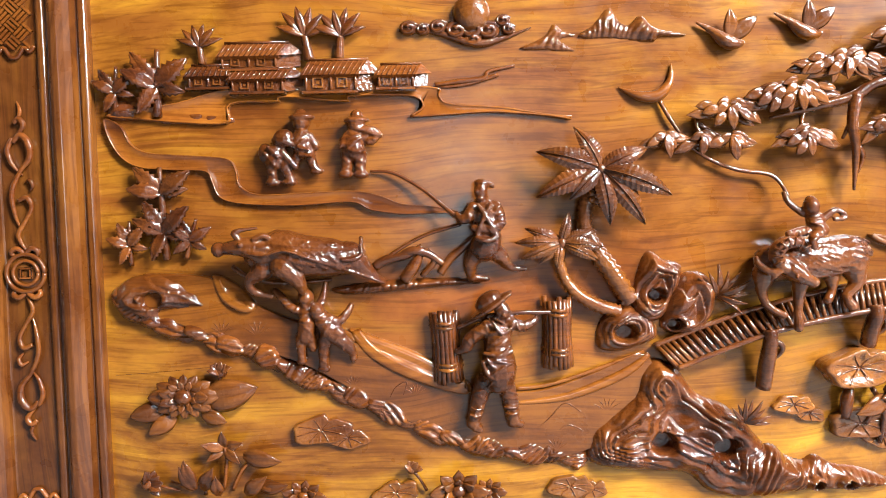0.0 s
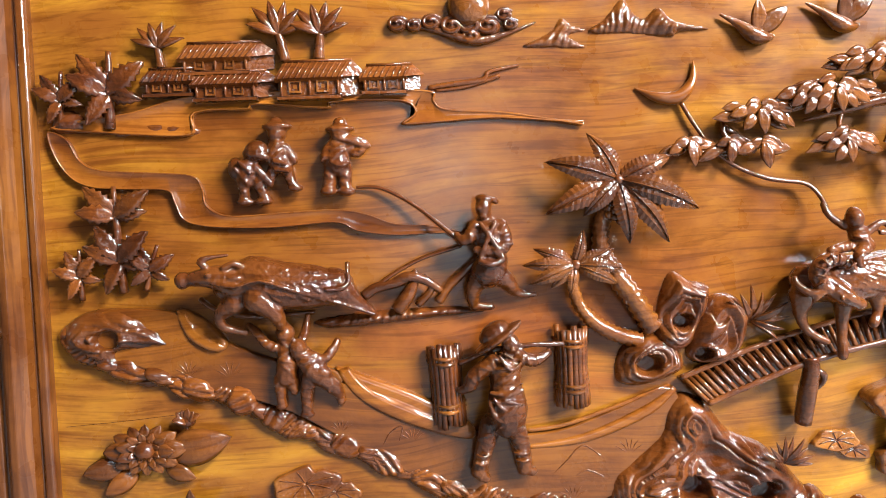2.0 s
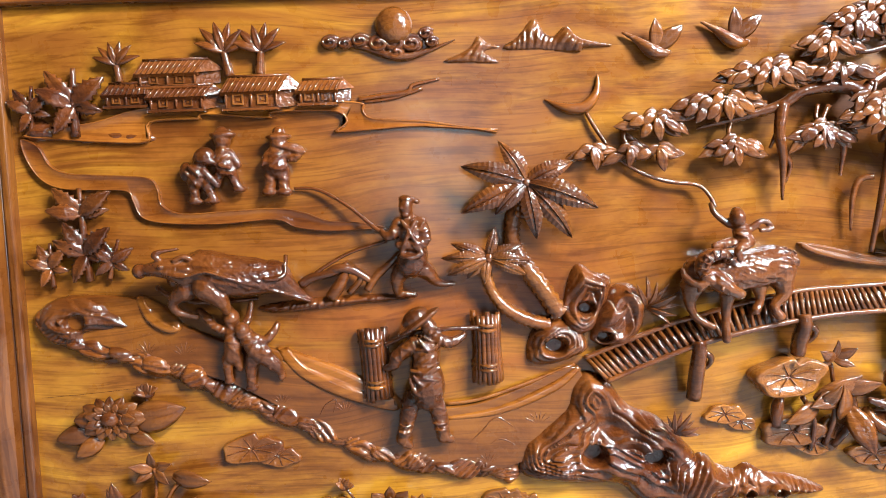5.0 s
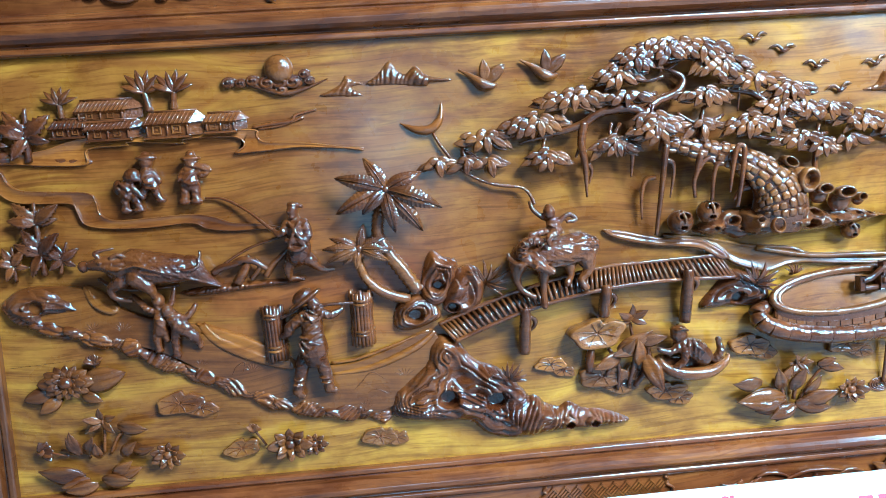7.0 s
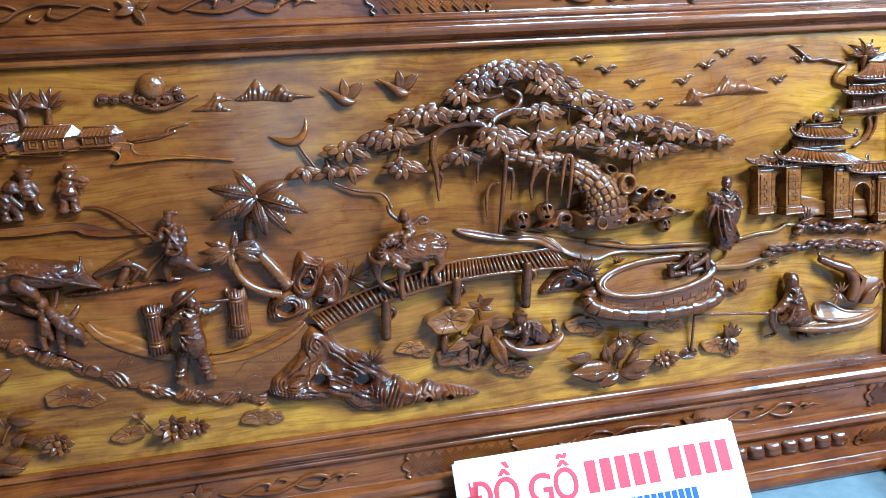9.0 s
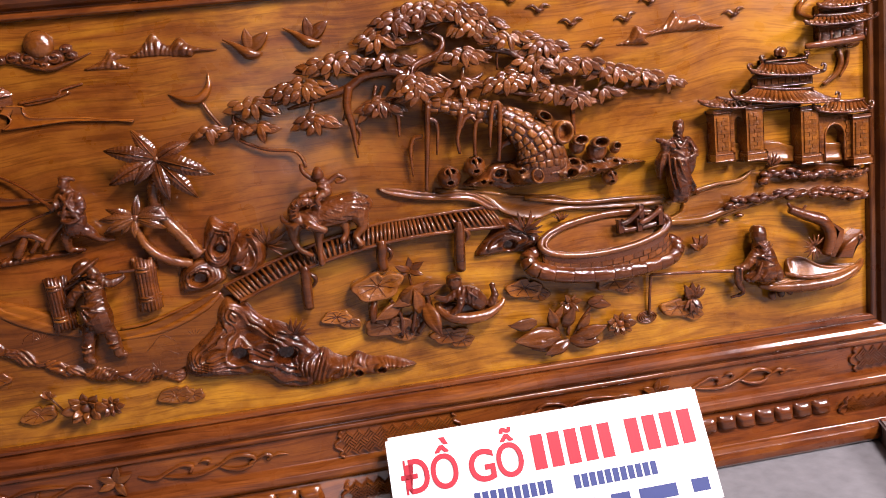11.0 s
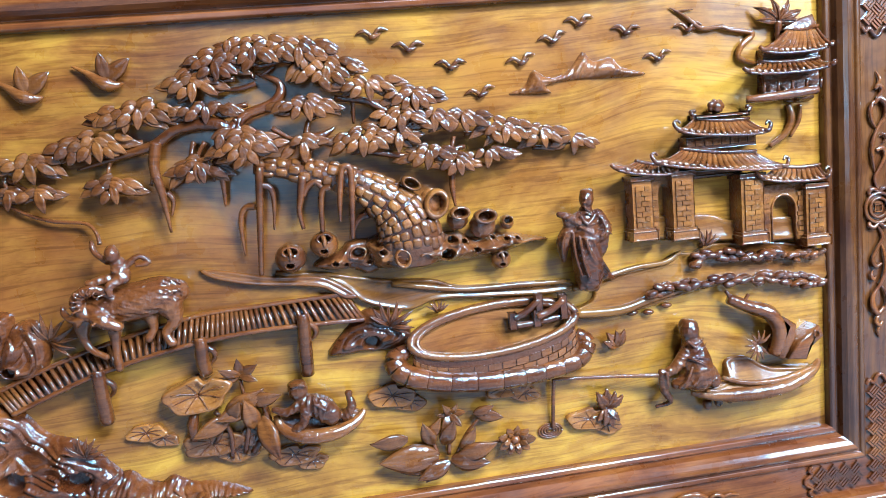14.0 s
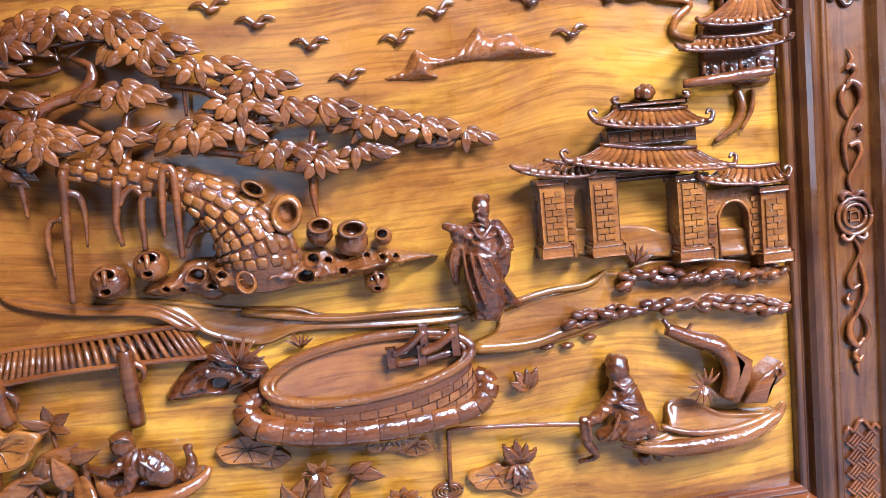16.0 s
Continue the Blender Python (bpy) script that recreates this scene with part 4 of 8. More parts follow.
# ---- ploughing ----
BODY = [(0.220, 0.405, 0.030, 0.0167), (0.252, 0.415, 0.034, 0.0264), (0.287, 0.404, 0.034, 0.0291), (0.328, 0.400, 0.032, 0.0264), (0.356, 0.396, 0.028, 0.0185)]
statue("ploughing_buffalo", "carved water buffalo leaning forward in harness", "statue",
       [BODY] + [[(0.235, 0.412, 0.040, 0.0203), (0.212, 0.418, 0.046, 0.0150), (0.193, 0.418, 0.044, 0.0106), (0.175, 0.416, 0.040, 0.0075)], [(0.262, 0.391, 0.044, 0.0203), (0.280, 0.372, 0.044, 0.0115), (0.285, 0.355, 0.036, 0.0062)], [(0.232, 0.387, 0.036, 0.0159), (0.213, 0.372, 0.032, 0.0088), (0.216, 0.356, 0.028, 0.0057), (0.239, 0.348, 0.022, 0.0044)], [(0.360, 0.393, 0.030, 0.0176), (0.376, 0.378, 0.026, 0.0097), (0.396, 0.363, 0.016, 0.0040)], [(0.203, 0.432, 0.052, 0.0040), (0.197, 0.437, 0.052, 0.0040), (0.204, 0.441, 0.052, 0.0035), (0.229, 0.444, 0.046, 0.0018)], [(0.223, 0.428, 0.056, 0.0035), (0.236, 0.434, 0.056, 0.0040), (0.247, 0.428, 0.052, 0.0035), (0.251, 0.419, 0.046, 0.0018)], [(0.230, 0.418, 0.058, 0.0035), (0.243, 0.416, 0.056, 0.0044), (0.253, 0.411, 0.050, 0.0018)], [(0.212, 0.411, 0.058, 0.0018), (0.239, 0.407, 0.062, 0.0022), (0.267, 0.413, 0.066, 0.0022), (0.308, 0.398, 0.062, 0.0022), (0.350, 0.382, 0.046, 0.0018), (0.398, 0.362, 0.024, 0.0018)], [(0.367, 0.417, 0.040, 0.0022), (0.368, 0.404, 0.046, 0.0026), (0.358, 0.398, 0.052, 0.0031), (0.342, 0.398, 0.056, 0.0022)], [(0.184, 0.391, 0.012, 0.0035), (0.209, 0.374, 0.014, 0.0040), (0.255, 0.365, 0.014, 0.0035), (0.324, 0.368, 0.014, 0.0026)]],
       [(0.174, 0.417, .038, .009, .010, .010), (0.207, 0.422, .060, .003), (0.347, 0.399, .028, .028, .024, .024), (0.173, 0.416, .040, .010, .011, .011)], M_carve, 0.0019, folds=coat(BODY, 5, 70, 0.010))
cords("plough_harness", "thin carved harness rope and plough beam", "rope", [
    [(0.379, 0.377, .014, .0028), (0.409, 0.402, .018, .0028), (0.456, 0.427, .020, .0026), (0.507, 0.441, .026, .0024)], [(0.366, 0.427, .020, .003), (0.364, 0.409, .030, .003), (0.344, 0.402, .034, .003), (0.315, 0.405, .036, .003)]])
plough = thing("plough", "carved wooden plough with a curved beam", "plough", at=V(0.438, 0.382, 0))
for pts in ([(0.384, 0.384, .014, .007), (0.400, 0.394, .016, .007), (0.430, 0.400, .018, .006), (0.452, 0.411, .018, .006)], [(0.422, 0.400, .016, .005), (0.439, 0.406, .020, .007), (0.462, 0.400, .020, .006), (0.480, 0.386, .016, .005)],
            [(0.425, 0.365, .012, .009), (0.438, 0.382, .018, .009), (0.449, 0.402, .018, .005)], [(0.450, 0.369, .012, .005), (0.468, 0.390, .016, .005), (0.457, 0.405, .018, .005)], [(0.476, 0.372, .012, .006), (0.489, 0.391, .016, .006), (0.511, 0.410, .020, .005), (0.524, 0.422, .020, .004)]):
    bm = bmesh.new()
    tube(bm, pts, 7, 4)
    part("beam", bm, M_carve, plough)
furrow = thing("furrow", "carved ridge of turned earth", "relief ground", at=V(0.428, 0.356, 0))
bm = bmesh.new()
rock(bm, [(0.319, 0.354), (0.369, 0.362), (0.437, 0.365), (0.505, 0.364), (0.535, 0.356), (0.471, 0.352), (0.403, 0.347), (0.343, 0.344)], 0.016, 60, 21.0, 0.002, 0.009, rim=0.008)
part("ridge", bm, M_carve, furrow)
statue("carved_ploughman", "carved wooden ploughman in a belted robe striding forward", "statue",
       [[(0.538, 0.467, .024, .014), (0.541, 0.452, .028, .019), (0.544, 0.432, .028, .018), (0.542, 0.417, .028, .021), (0.538, 0.408, .026, .022)], [(0.528, 0.403, .024, .013), (0.520, 0.388, .022, .011), (0.519, 0.373, .018, .008), (0.520, 0.366, .015, .006)],
        [(0.551, 0.404, .026, .013), (0.563, 0.392, .022, .011), (0.572, 0.381, .016, .007), (0.584, 0.376, .012, .005), (0.600, 0.375, .008, .003)], [(0.524, 0.464, .030, .009), (0.517, 0.451, .034, .009), (0.507, 0.448, .034, .006), (0.501, 0.455, .032, .004)],
        [(0.554, 0.463, .034, .010), (0.560, 0.443, .038, .009), (0.546, 0.434, .044, .008), (0.523, 0.436, .044, .005)], [(0.521, 0.365, .014, .007), (0.543, 0.362, .010, .004)], [(0.537, 0.479, .026, .008), (0.538, 0.465, .026, .010)]],
       [(0.535, 0.487, .030, .010, .013, .012), (0.537, 0.497, .028, .012, .006, .012, -10), (0.549, 0.495, .026, .007, .004, .006, -30), (0.529, 0.486, .038, .004, .003, .004), (0.534, 0.476, .036, .006, .004, .005)],
       folds=[[(0.525, 0.423, .048, .0026), (0.540, 0.418, .052, .0026), (0.557, 0.424, .046, .0026)], [(0.528, 0.469, .042, .002), (0.541, 0.449, .050, .002), (0.554, 0.426, .048, .002)], [(0.548, 0.469, .044, .002), (0.535, 0.446, .050, .002), (0.527, 0.426, .046, .002)]])
cords("whip", "thin carved whip running back over the field", "whip", [[(0.510, 0.446, .028, .004), (0.493, 0.458, .024, .0032), (0.454, 0.492, .014, .0026), (0.413, 0.516, .009, .0024), (0.381, 0.519, .006, .002)]])

# ---- child with raised arms, carrier with bundles ----
statue("carved_child", "carved wooden child with both arms raised", "statue",
       [[(0.287, 0.324, .022, .011), (0.288, 0.306, .024, .013), (0.285, 0.290, .022, .012)], [(0.278, 0.288, .020, .009), (0.277, 0.271, .018, .007), (0.278, 0.257, .016, .006)], [(0.292, 0.288, .020, .009), (0.294, 0.272, .018, .006)],
        [(0.279, 0.326, .022, .007), (0.264, 0.333, .022, .007), (0.254, 0.345, .020, .006), (0.243, 0.355, .018, .005)], [(0.297, 0.327, .022, .007), (0.307, 0.336, .020, .006), (0.312, 0.351, .018, .005), (0.314, 0.363, .016, .004)], [(0.287, 0.336, .022, .008), (0.287, 0.324, .022, .009)]],
       [(0.287, 0.345, .024, .012, .012, .012), (0.286, 0.355, .022, .006, .005, .006), (0.277, 0.253, .014, .008, .005, .008)], group="carved children")
statue("carved_child", "carved wooden child bending forward with one arm lifted", "statue",
       [[(0.306, 0.320, .026, .012), (0.315, 0.305, .028, .013), (0.323, 0.293, .026, .014)], [(0.314, 0.289, .024, .011), (0.309, 0.268, .020, .008), (0.308, 0.249, .018, .007)], [(0.328, 0.289, .026, .012), (0.342, 0.276, .022, .010), (0.349, 0.263, .016, .006)],
        [(0.314, 0.317, .030, .008), (0.332, 0.311, .028, .007), (0.344, 0.322, .024, .006), (0.349, 0.331, .020, .005)]],
       [(0.303, 0.328, .032, .011, .011, .011), (0.308, 0.242, .016, .010, .005, .008), (0.350, 0.257, .014, .006, .008, .006), (0.328, 0.297, .030, .015, .010, .010, -30)], group="carved children")
statue("carved_carrier", "carved wooden porter in a pointed hat, belted tunic and boots", "statue",
       [[(0.556, 0.309, 0.038, 0.0075), (0.554, 0.294, 0.034, 0.0188), (0.553, 0.272, 0.034, 0.0198), (0.554, 0.257, 0.034, 0.0198)], [(0.553, 0.260, 0.036, 0.0216), (0.554, 0.239, 0.036, 0.0254), (0.555, 0.223, 0.032, 0.0226)], [(0.534, 0.220, 0.030, 0.0141), (0.525, 0.191, 0.026, 0.0118), (0.518, 0.163, 0.022, 0.0099)], [(0.562, 0.219, 0.032, 0.0132), (0.570, 0.189, 0.028, 0.0118), (0.574, 0.163, 0.024, 0.0099)], [(0.516, 0.159, 0.022, 0.0103), (0.525, 0.150, 0.022, 0.0071)], [(0.573, 0.160, 0.024, 0.0099), (0.584, 0.155, 0.022, 0.0066)], [(0.538, 0.297, 0.036, 0.0113), (0.515, 0.281, 0.034, 0.0099), (0.508, 0.267, 0.032, 0.0075), (0.496, 0.263, 0.026, 0.0042)], [(0.570, 0.303, 0.038, 0.0094), (0.589, 0.297, 0.038, 0.0080), (0.608, 0.305, 0.032, 0.0047)], [(0.498, 0.295, 0.022, 0.0033), (0.542, 0.312, 0.030, 0.0033), (0.588, 0.316, 0.036, 0.0033), (0.629, 0.314, 0.028, 0.0033)]],
       [(0.560, 0.320, 0.042, 0.0113, 0.0127, 0.0113, 0), (0.545, 0.328, 0.040, 0.0358, 0.0061, 0.0245, 33), (0.540, 0.335, 0.040, 0.0207, 0.0113, 0.0169, 33), (0.569, 0.320, 0.050, 0.0028, 0.0024, 0.0028, 0), (0.561, 0.314, 0.054, 0.0033, 0.0019, 0.0024, 0), (0.564, 0.325, 0.058, 0.0019, 0.0014, 0.0014, 0)],
       folds=[[(0.531, 0.264, 0.052, 0.0019), (0.552, 0.261, 0.056, 0.0019), (0.572, 0.265, 0.050, 0.0019)], [(0.530, 0.254, 0.052, 0.0019), (0.538, 0.232, 0.054, 0.0019), (0.554, 0.228, 0.054, 0.0019), (0.573, 0.245, 0.048, 0.0019)], [(0.535, 0.258, 0.056, 0.0014), (0.547, 0.243, 0.058, 0.0014), (0.566, 0.252, 0.052, 0.0014)], [(0.544, 0.308, 0.050, 0.0014), (0.557, 0.290, 0.054, 0.0014), (0.571, 0.298, 0.050, 0.0014)], [(0.513, 0.185, 0.036, 0.0014), (0.521, 0.182, 0.040, 0.0014), (0.531, 0.183, 0.034, 0.0014)], [(0.511, 0.175, 0.034, 0.0014), (0.519, 0.171, 0.036, 0.0014), (0.529, 0.173, 0.032, 0.0014)], [(0.559, 0.185, 0.038, 0.0014), (0.569, 0.183, 0.042, 0.0014), (0.579, 0.184, 0.036, 0.0014)], [(0.561, 0.176, 0.036, 0.0014), (0.570, 0.174, 0.040, 0.0014), (0.581, 0.175, 0.034, 0.0014)]], fuse=0.0019)
for x, z1, x2, z0, label in ((0.480, 0.319, 0.484, 0.217, "tied carved bundle of firewood hanging upright"), (0.642, 0.332, 0.642, 0.234, "tied slim carved bundle of firewood")):
    ob = thing("firewood_bundle", label, "bundle", group="firewood bundles", at=V(x, z0, 0))
    rr = 0.019 if x2 < 0.65 else 0.015
    for k in range(9):
        u = (k - 4) / 4
        bm = bmesh.new()
        dx, dd = rr * 0.85 * math.sin(u * 1.4), 0.006 + rr * 1.1 * math.cos(u * 1.4)
        tube(bm, [(x + dx * 1.15, z1 + random.uniform(-0.004, 0.004), dd, 0.0042), (x * 0.5 + x2 * 0.5 + dx, (z0 + z1) / 2, dd - 0.001, 0.0044), (x2 + dx * 1.2, z0 + random.uniform(-0.003, 0.003), dd, 0.004)], 6, 2)
        part("stick", bm, M_carve, ob)
    for t in (0.16, 0.74):
        for o in (0, 0.007):
            z = z1 + (z0 - z1) * t - o
            xc = x + (x2 - x) * t
            bm = bmesh.new()
            tube(bm, [(xc - rr * 1.12, z + 0.002, 0.004, .0026), (xc - rr * 0.6, z, 0.004 + rr * 1.0, .0028), (xc, z - 0.001, 0.007 + rr * 1.22, .0028), (xc + rr * 0.6, z, 0.004 + rr * 1.0, .0028), (xc + rr * 1.12, z + 0.002, 0.004, .0026)], 6, 4)
            part("tie", bm, M_light, ob)

# ---- palms and rocks by the bridge ----
def grown_palm(label, trunk, tip, d, fronds, wide, nuts=0):
    """A leaning palm: ringed trunk and a crown of (angle, size) fronds."""
    ob = thing("palm_tree", label, "tree", at=V(*trunk[-1][:2], 0))
    bm = bmesh.new()
    line = spline(trunk, 8)
    tube(bm, [(x, z, q, r * (1.07 if i % 2 else 0.84)) for i, (x, z, q, r) in enumerate(line)], 12, 1)
    part("trunk", bm, M_light, ob)
    for i, (a, s) in enumerate(fronds):
        b = 1 if abs(math.cos(radians(a))) < 0.3 else (0 if math.cos(radians(a)) > 0 else 2)
        stick("frond", BIG_FROND[b], ob, place(*tip, d + 0.0025 * (i % 3), a, 4, 0, s) @ Matrix.Diagonal((1, 1, wide / s ** 0.5, 1)))
    bm = bmesh.new()
    blob(bm, *tip, d + 0.003, 0.007, 0.007, 0.006)
    part("heart", bm, M_carve, ob)
    for k in range(nuts):
        bm = bmesh.new()
        blob(bm, tip[0] - 0.012 + 0.007 * (k % 4), tip[1] - 0.034 - 0.008 * (k // 3) - 0.003 * (k % 2), d - 0.004, 0.0055, seg=10)
        part("coconut", bm, M_carve, ob)
    return ob


grown_palm("large carved palm with eight spread fronds and coconuts", [(0.694, 0.490, 0.020, 0.0110), (0.685, 0.462, 0.018, 0.0115), (0.683, 0.429, 0.016, 0.0120), (0.698, 0.398, 0.016, 0.0135), (0.723, 0.363, 0.015, 0.0145), (0.747, 0.324, 0.010, 0.0140)], (0.702, 0.513), .034, [(115, 0.68), (29, 0.71), (-16, 1.06), (-46, 1.0), (-81, 0.79), (-144, 0.61), (-163, 0.98), (158, 0.92)], 1.0, 8)
grown_palm("small carved palm with a bent ringed trunk", [(0.644, 0.391, 0.018, 0.0080), (0.652, 0.360, 0.017, 0.0085), (0.673, 0.335, 0.016, 0.0095), (0.703, 0.318, 0.014, 0.0105), (0.731, 0.310, 0.009, 0.0110)], (0.647, 0.411), .026, [(151, 0.56), (173, 0.66), (-165, 0.63), (-145, 0.42), (-108, 0.38), (-1, 0.59), (25, 0.53), (76, 0.44), (-21, 0.58)], 0.75)
for label, pts, h, turn, seed, holes, gr in (
        ("upright carved rock with a deep hole", [(0.753, 0.310), (0.757, 0.353), (0.769, 0.388), (0.782, 0.394), (0.799, 0.382), (0.824, 0.373), (0.816, 0.334), (0.798, 0.300), (0.771, 0.292)], .038, 75, 31, ((0.785, 0.331, .013),), .009),
        ("carved rock with swirling strata", [(0.793, 0.283), (0.803, 0.326), (0.821, 0.356), (0.838, 0.364), (0.860, 0.358), (0.873, 0.332), (0.864, 0.293), (0.833, 0.272)], .040, 60, 37, ((0.810, 0.289, .011),), .0085),
        ("low carved rock with a round hollow", [(0.699, 0.260), (0.706, 0.299), (0.737, 0.318), (0.772, 0.305), (0.789, 0.274), (0.766, 0.259), (0.727, 0.250)], .032, 10, 41, ((0.739, 0.279, .017),), .009)):
    bm = bmesh.new()
    rock(bm, pts, h, turn, seed, 0.0016, gr * 0.85, holes, 0.016, 0.75, follow=0.7)
    tagged(part("carved_rock", bm, M_carve), label, "rock", "carved rocks")
tuft("fern", "carved fern of curved blades behind the bridge", 0.873, 0.328, 9, 200, 1.15, BLADE, 0.012, 50)

# ---- great rock in the foreground ----
bm = bmesh.new()
rock(bm, [(0.689, 0.131), (0.720, 0.159), (0.753, 0.187), (0.762, 0.216), (0.781, 0.238), (0.802, 0.233), (0.819, 0.219), (0.845, 0.185), (0.887, 0.166), (0.928, 0.125), (0.948, 0.091), (0.926, 0.031), (0.865, 0.038), (0.827, 0.068), (0.758, 0.075), (0.688, 0.089)],
     .042, -30, 51, 0.0016, 0.0074, ((0.79, 0.119, 0.02), (0.88, 0.108, 0.022)), 0.020, 0.85, follow=0.8)
tagged(part("great_rock", bm, M_carve), "large carved rock with two hollows and flowing strata", "rock")
bm = bmesh.new()
rock(bm, [(0.939, 0.103), (0.958, 0.105), (0.975, 0.089), (1.000, 0.081), (1.018, 0.089), (1.048, 0.073), (1.085, 0.067), (1.137, 0.042), (1.072, 0.035), (0.999, 0.035), (0.926, 0.030), (0.917, 0.068)], .036, 70, 57, 0.0019, 0.012, ((1.016, 0.048, 0.008), (1.063, 0.047, 0.008)), 0.018, 0.75)
tagged(part("tail_rock", bm, M_carve), "low carved rock tapering away with upright strata", "rock")
tuft("fern", "small carved fern growing on the great rock", 0.902, 0.148, 9, 170, 0.95, BLADE, 0.03, 75)

# ---- lotus along the lower edge ----
lily_pad(0.300, 0.151, 0.043, 0.021, 5)
lily_pad(0.337, 0.138, 0.030, 0.016, -5, d=0.004)
lily_pad(0.657, 0.055, 0.034, 0.017, 0)
lily_pad(0.688, 0.049, 0.024, 0.014, 0, d=0.004)
lily_pad(0.987, 0.164, 0.030, 0.014, 0)
lily_pad(1.011, 0.150, 0.024, 0.012, -15, d=0.004)
lotus_flower(0.109, 0.208, 1.9, 0.012, ((12, 1.0, 4), (11, 0.72, 26), (8, 0.45, 50)), "wide carved lotus flower with layered petals", 0.62)
bud(0.161, 0.240, 1.15, 95, stem=(0.148, 0.200))
for x, z, a, s in ((0.136, 0.201, 12, 2.6), (0.081, 0.190, 190, 1.7), (0.093, 0.180, 215, 1.5), (0.131, 0.184, -25, 1.3)):
    ob = thing("lotus_leaf", "pointed carved lotus leaf lying beside the flower", "leaf", group="lotus leaves", at=V(x, z, 0))
    stick("blade", LEAF_S[0], ob, place(x, z, 0.006, a, 6, 0, s))
clump = thing("lotus_clump", "carved lotus plant with upright leaves, buds and flowers", "plant", at=V(0.151, 0.075, 0))
for pts in ([(0.158, 0.070, .006, .003), (0.165, 0.116, .012, .003), (0.163, 0.134, .014, .003)], [(0.170, 0.069, .006, .003), (0.187, 0.101, .012, .003), (0.209, 0.117, .012, .003)], [(0.132, 0.064, .006, .003), (0.132, 0.092, .012, .003)], [(0.083, 0.084, .006, .002), (0.112, 0.075, .008, .002)]):
    bm = bmesh.new()
    tube(bm, pts, 6, 4)
    part("stem", bm, M_carve, clump)
for k, (x, z, a, s, tl) in enumerate(((0.162, 0.132, 20, 1.0, 25), (0.162, 0.132, 90, 1.0, 25), (0.162, 0.132, 160, 1.0, 25), (0.162, 0.132, 215, 1.0, 20), (0.162, 0.132, 320, 1.0, 20), (0.189, 0.121, -8, 1.9, 12), (0.128, 0.072, 60, 1.4, 25), (0.119, 0.073, 115, 1.5, 20), (0.152, 0.064, 88, 1.2, 30),
                                      (0.207, 0.078, -10, 1.3, 10), (0.189, 0.065, 40, 1.4, 20), (0.181, 0.028, 18, 1.6, 8), (0.121, 0.030, 165, 2.4, 6), (0.130, 0.025, 190, 1.7, 6), (0.144, 0.015, 185, 1.7, 8), (0.150, 0.023, -5, 2.0, 10), (0.171, 0.029, 35, 1.5, 14), (0.116, 0.079, 100, 1.5, 20), (0.210, 0.070, 10, 1.3, 14))):
    stick("leaf", LEAF_P[k % 2], clump, place(x, z, 0.010 + 0.002 * (k % 3), a, tl, random.uniform(-15, 15), s * 0.84))
bud(0.053, 0.085, 1.5, 20, "fat carved lotus bud with folded petals", (0.096, 0.071))
lotus_flower(0.272, 0.058, 1.35, 0.010)
lily_pad(0.404, 0.056, 0.034, 0.017, 10)
lotus_flower(0.494, 0.060, 1.7, 0.014, ((8, 1.0, 28), (6, 0.8, 55)), "full carved lotus flower with cupped petals")
lotus_flower(0.536, 0.054, 1.1, 0.008)
bud(0.428, 0.090, 1.0, 70, stem=(0.448, 0.058))

bm = bmesh.new()
tube(bm, [(x, z, -0.0001, .0004) for x, z in spline([(0.010, 0.239), (0.079, 0.242), (0.156, 0.247)], 6)], 4, 1)
part("hairline_crack", bm, M_carve, bpy.data.objects["board"])

# ---- bridge and rider ----
bridge = thing("plank_bridge", "carved slatted footbridge on short posts", "bridge", at=V(1.063, 0.294, 0))
UP = spline([(0.781, 0.259, .010), (0.920, 0.306, .012), (1.076, 0.339, .013), (1.184, 0.345, .013), (1.318, 0.347, .010)], 16)
LO = spline([(0.809, 0.228, .026), (0.936, 0.273, .030), (1.071, 0.301, .032), (1.192, 0.310, .030), (1.345, 0.305, .020)], 16)
bm = bmesh.new()
for a, b in zip(zip(UP, LO), zip(UP[1:], LO[1:])):
    q = [bm.verts.new(V(p[0], p[1], p[2] - 0.008)) for p in (a[0], a[1], b[1], b[0])]
    w = [bm.verts.new(V(p[0], p[1], -0.002)) for p in (a[0], a[1], b[1], b[0])]
    bm.faces.new(q)
    bm.faces.new((q[1], w[1], w[2], q[2]))
    bm.faces.new((q[0], q[3], w[3], w[0]))
bmesh.ops.remove_doubles(bm, verts=bm.verts, dist=1e-5)
part("deck", bm, M_carve, bridge)
n = 58
for k in range(n):
    t = (k + 0.5) / n * (len(UP) - 1)
    i = min(len(UP) - 2, int(t))
    f = t - i
    a = [UP[i][j] + (UP[i + 1][j] - UP[i][j]) * f for j in range(3)]
    b = [LO[i][j] + (LO[i + 1][j] - LO[i][j]) * f for j in range(3)]
    bm = bmesh.new()
    tube(bm, [(*a, 0.0034), (*b, 0.0037)], 6, 1)
    part("slat", bm, M_leaf, bridge)
for line in (UP, LO):
    bm = bmesh.new()
    tube(bm, [(p[0], p[1], p[2] + 0.001, 0.0038 + 0.0006 * (i % 2)) for i, p in enumerate(line)], 7, 1)
    part("side_rail", bm, M_carve, bridge)
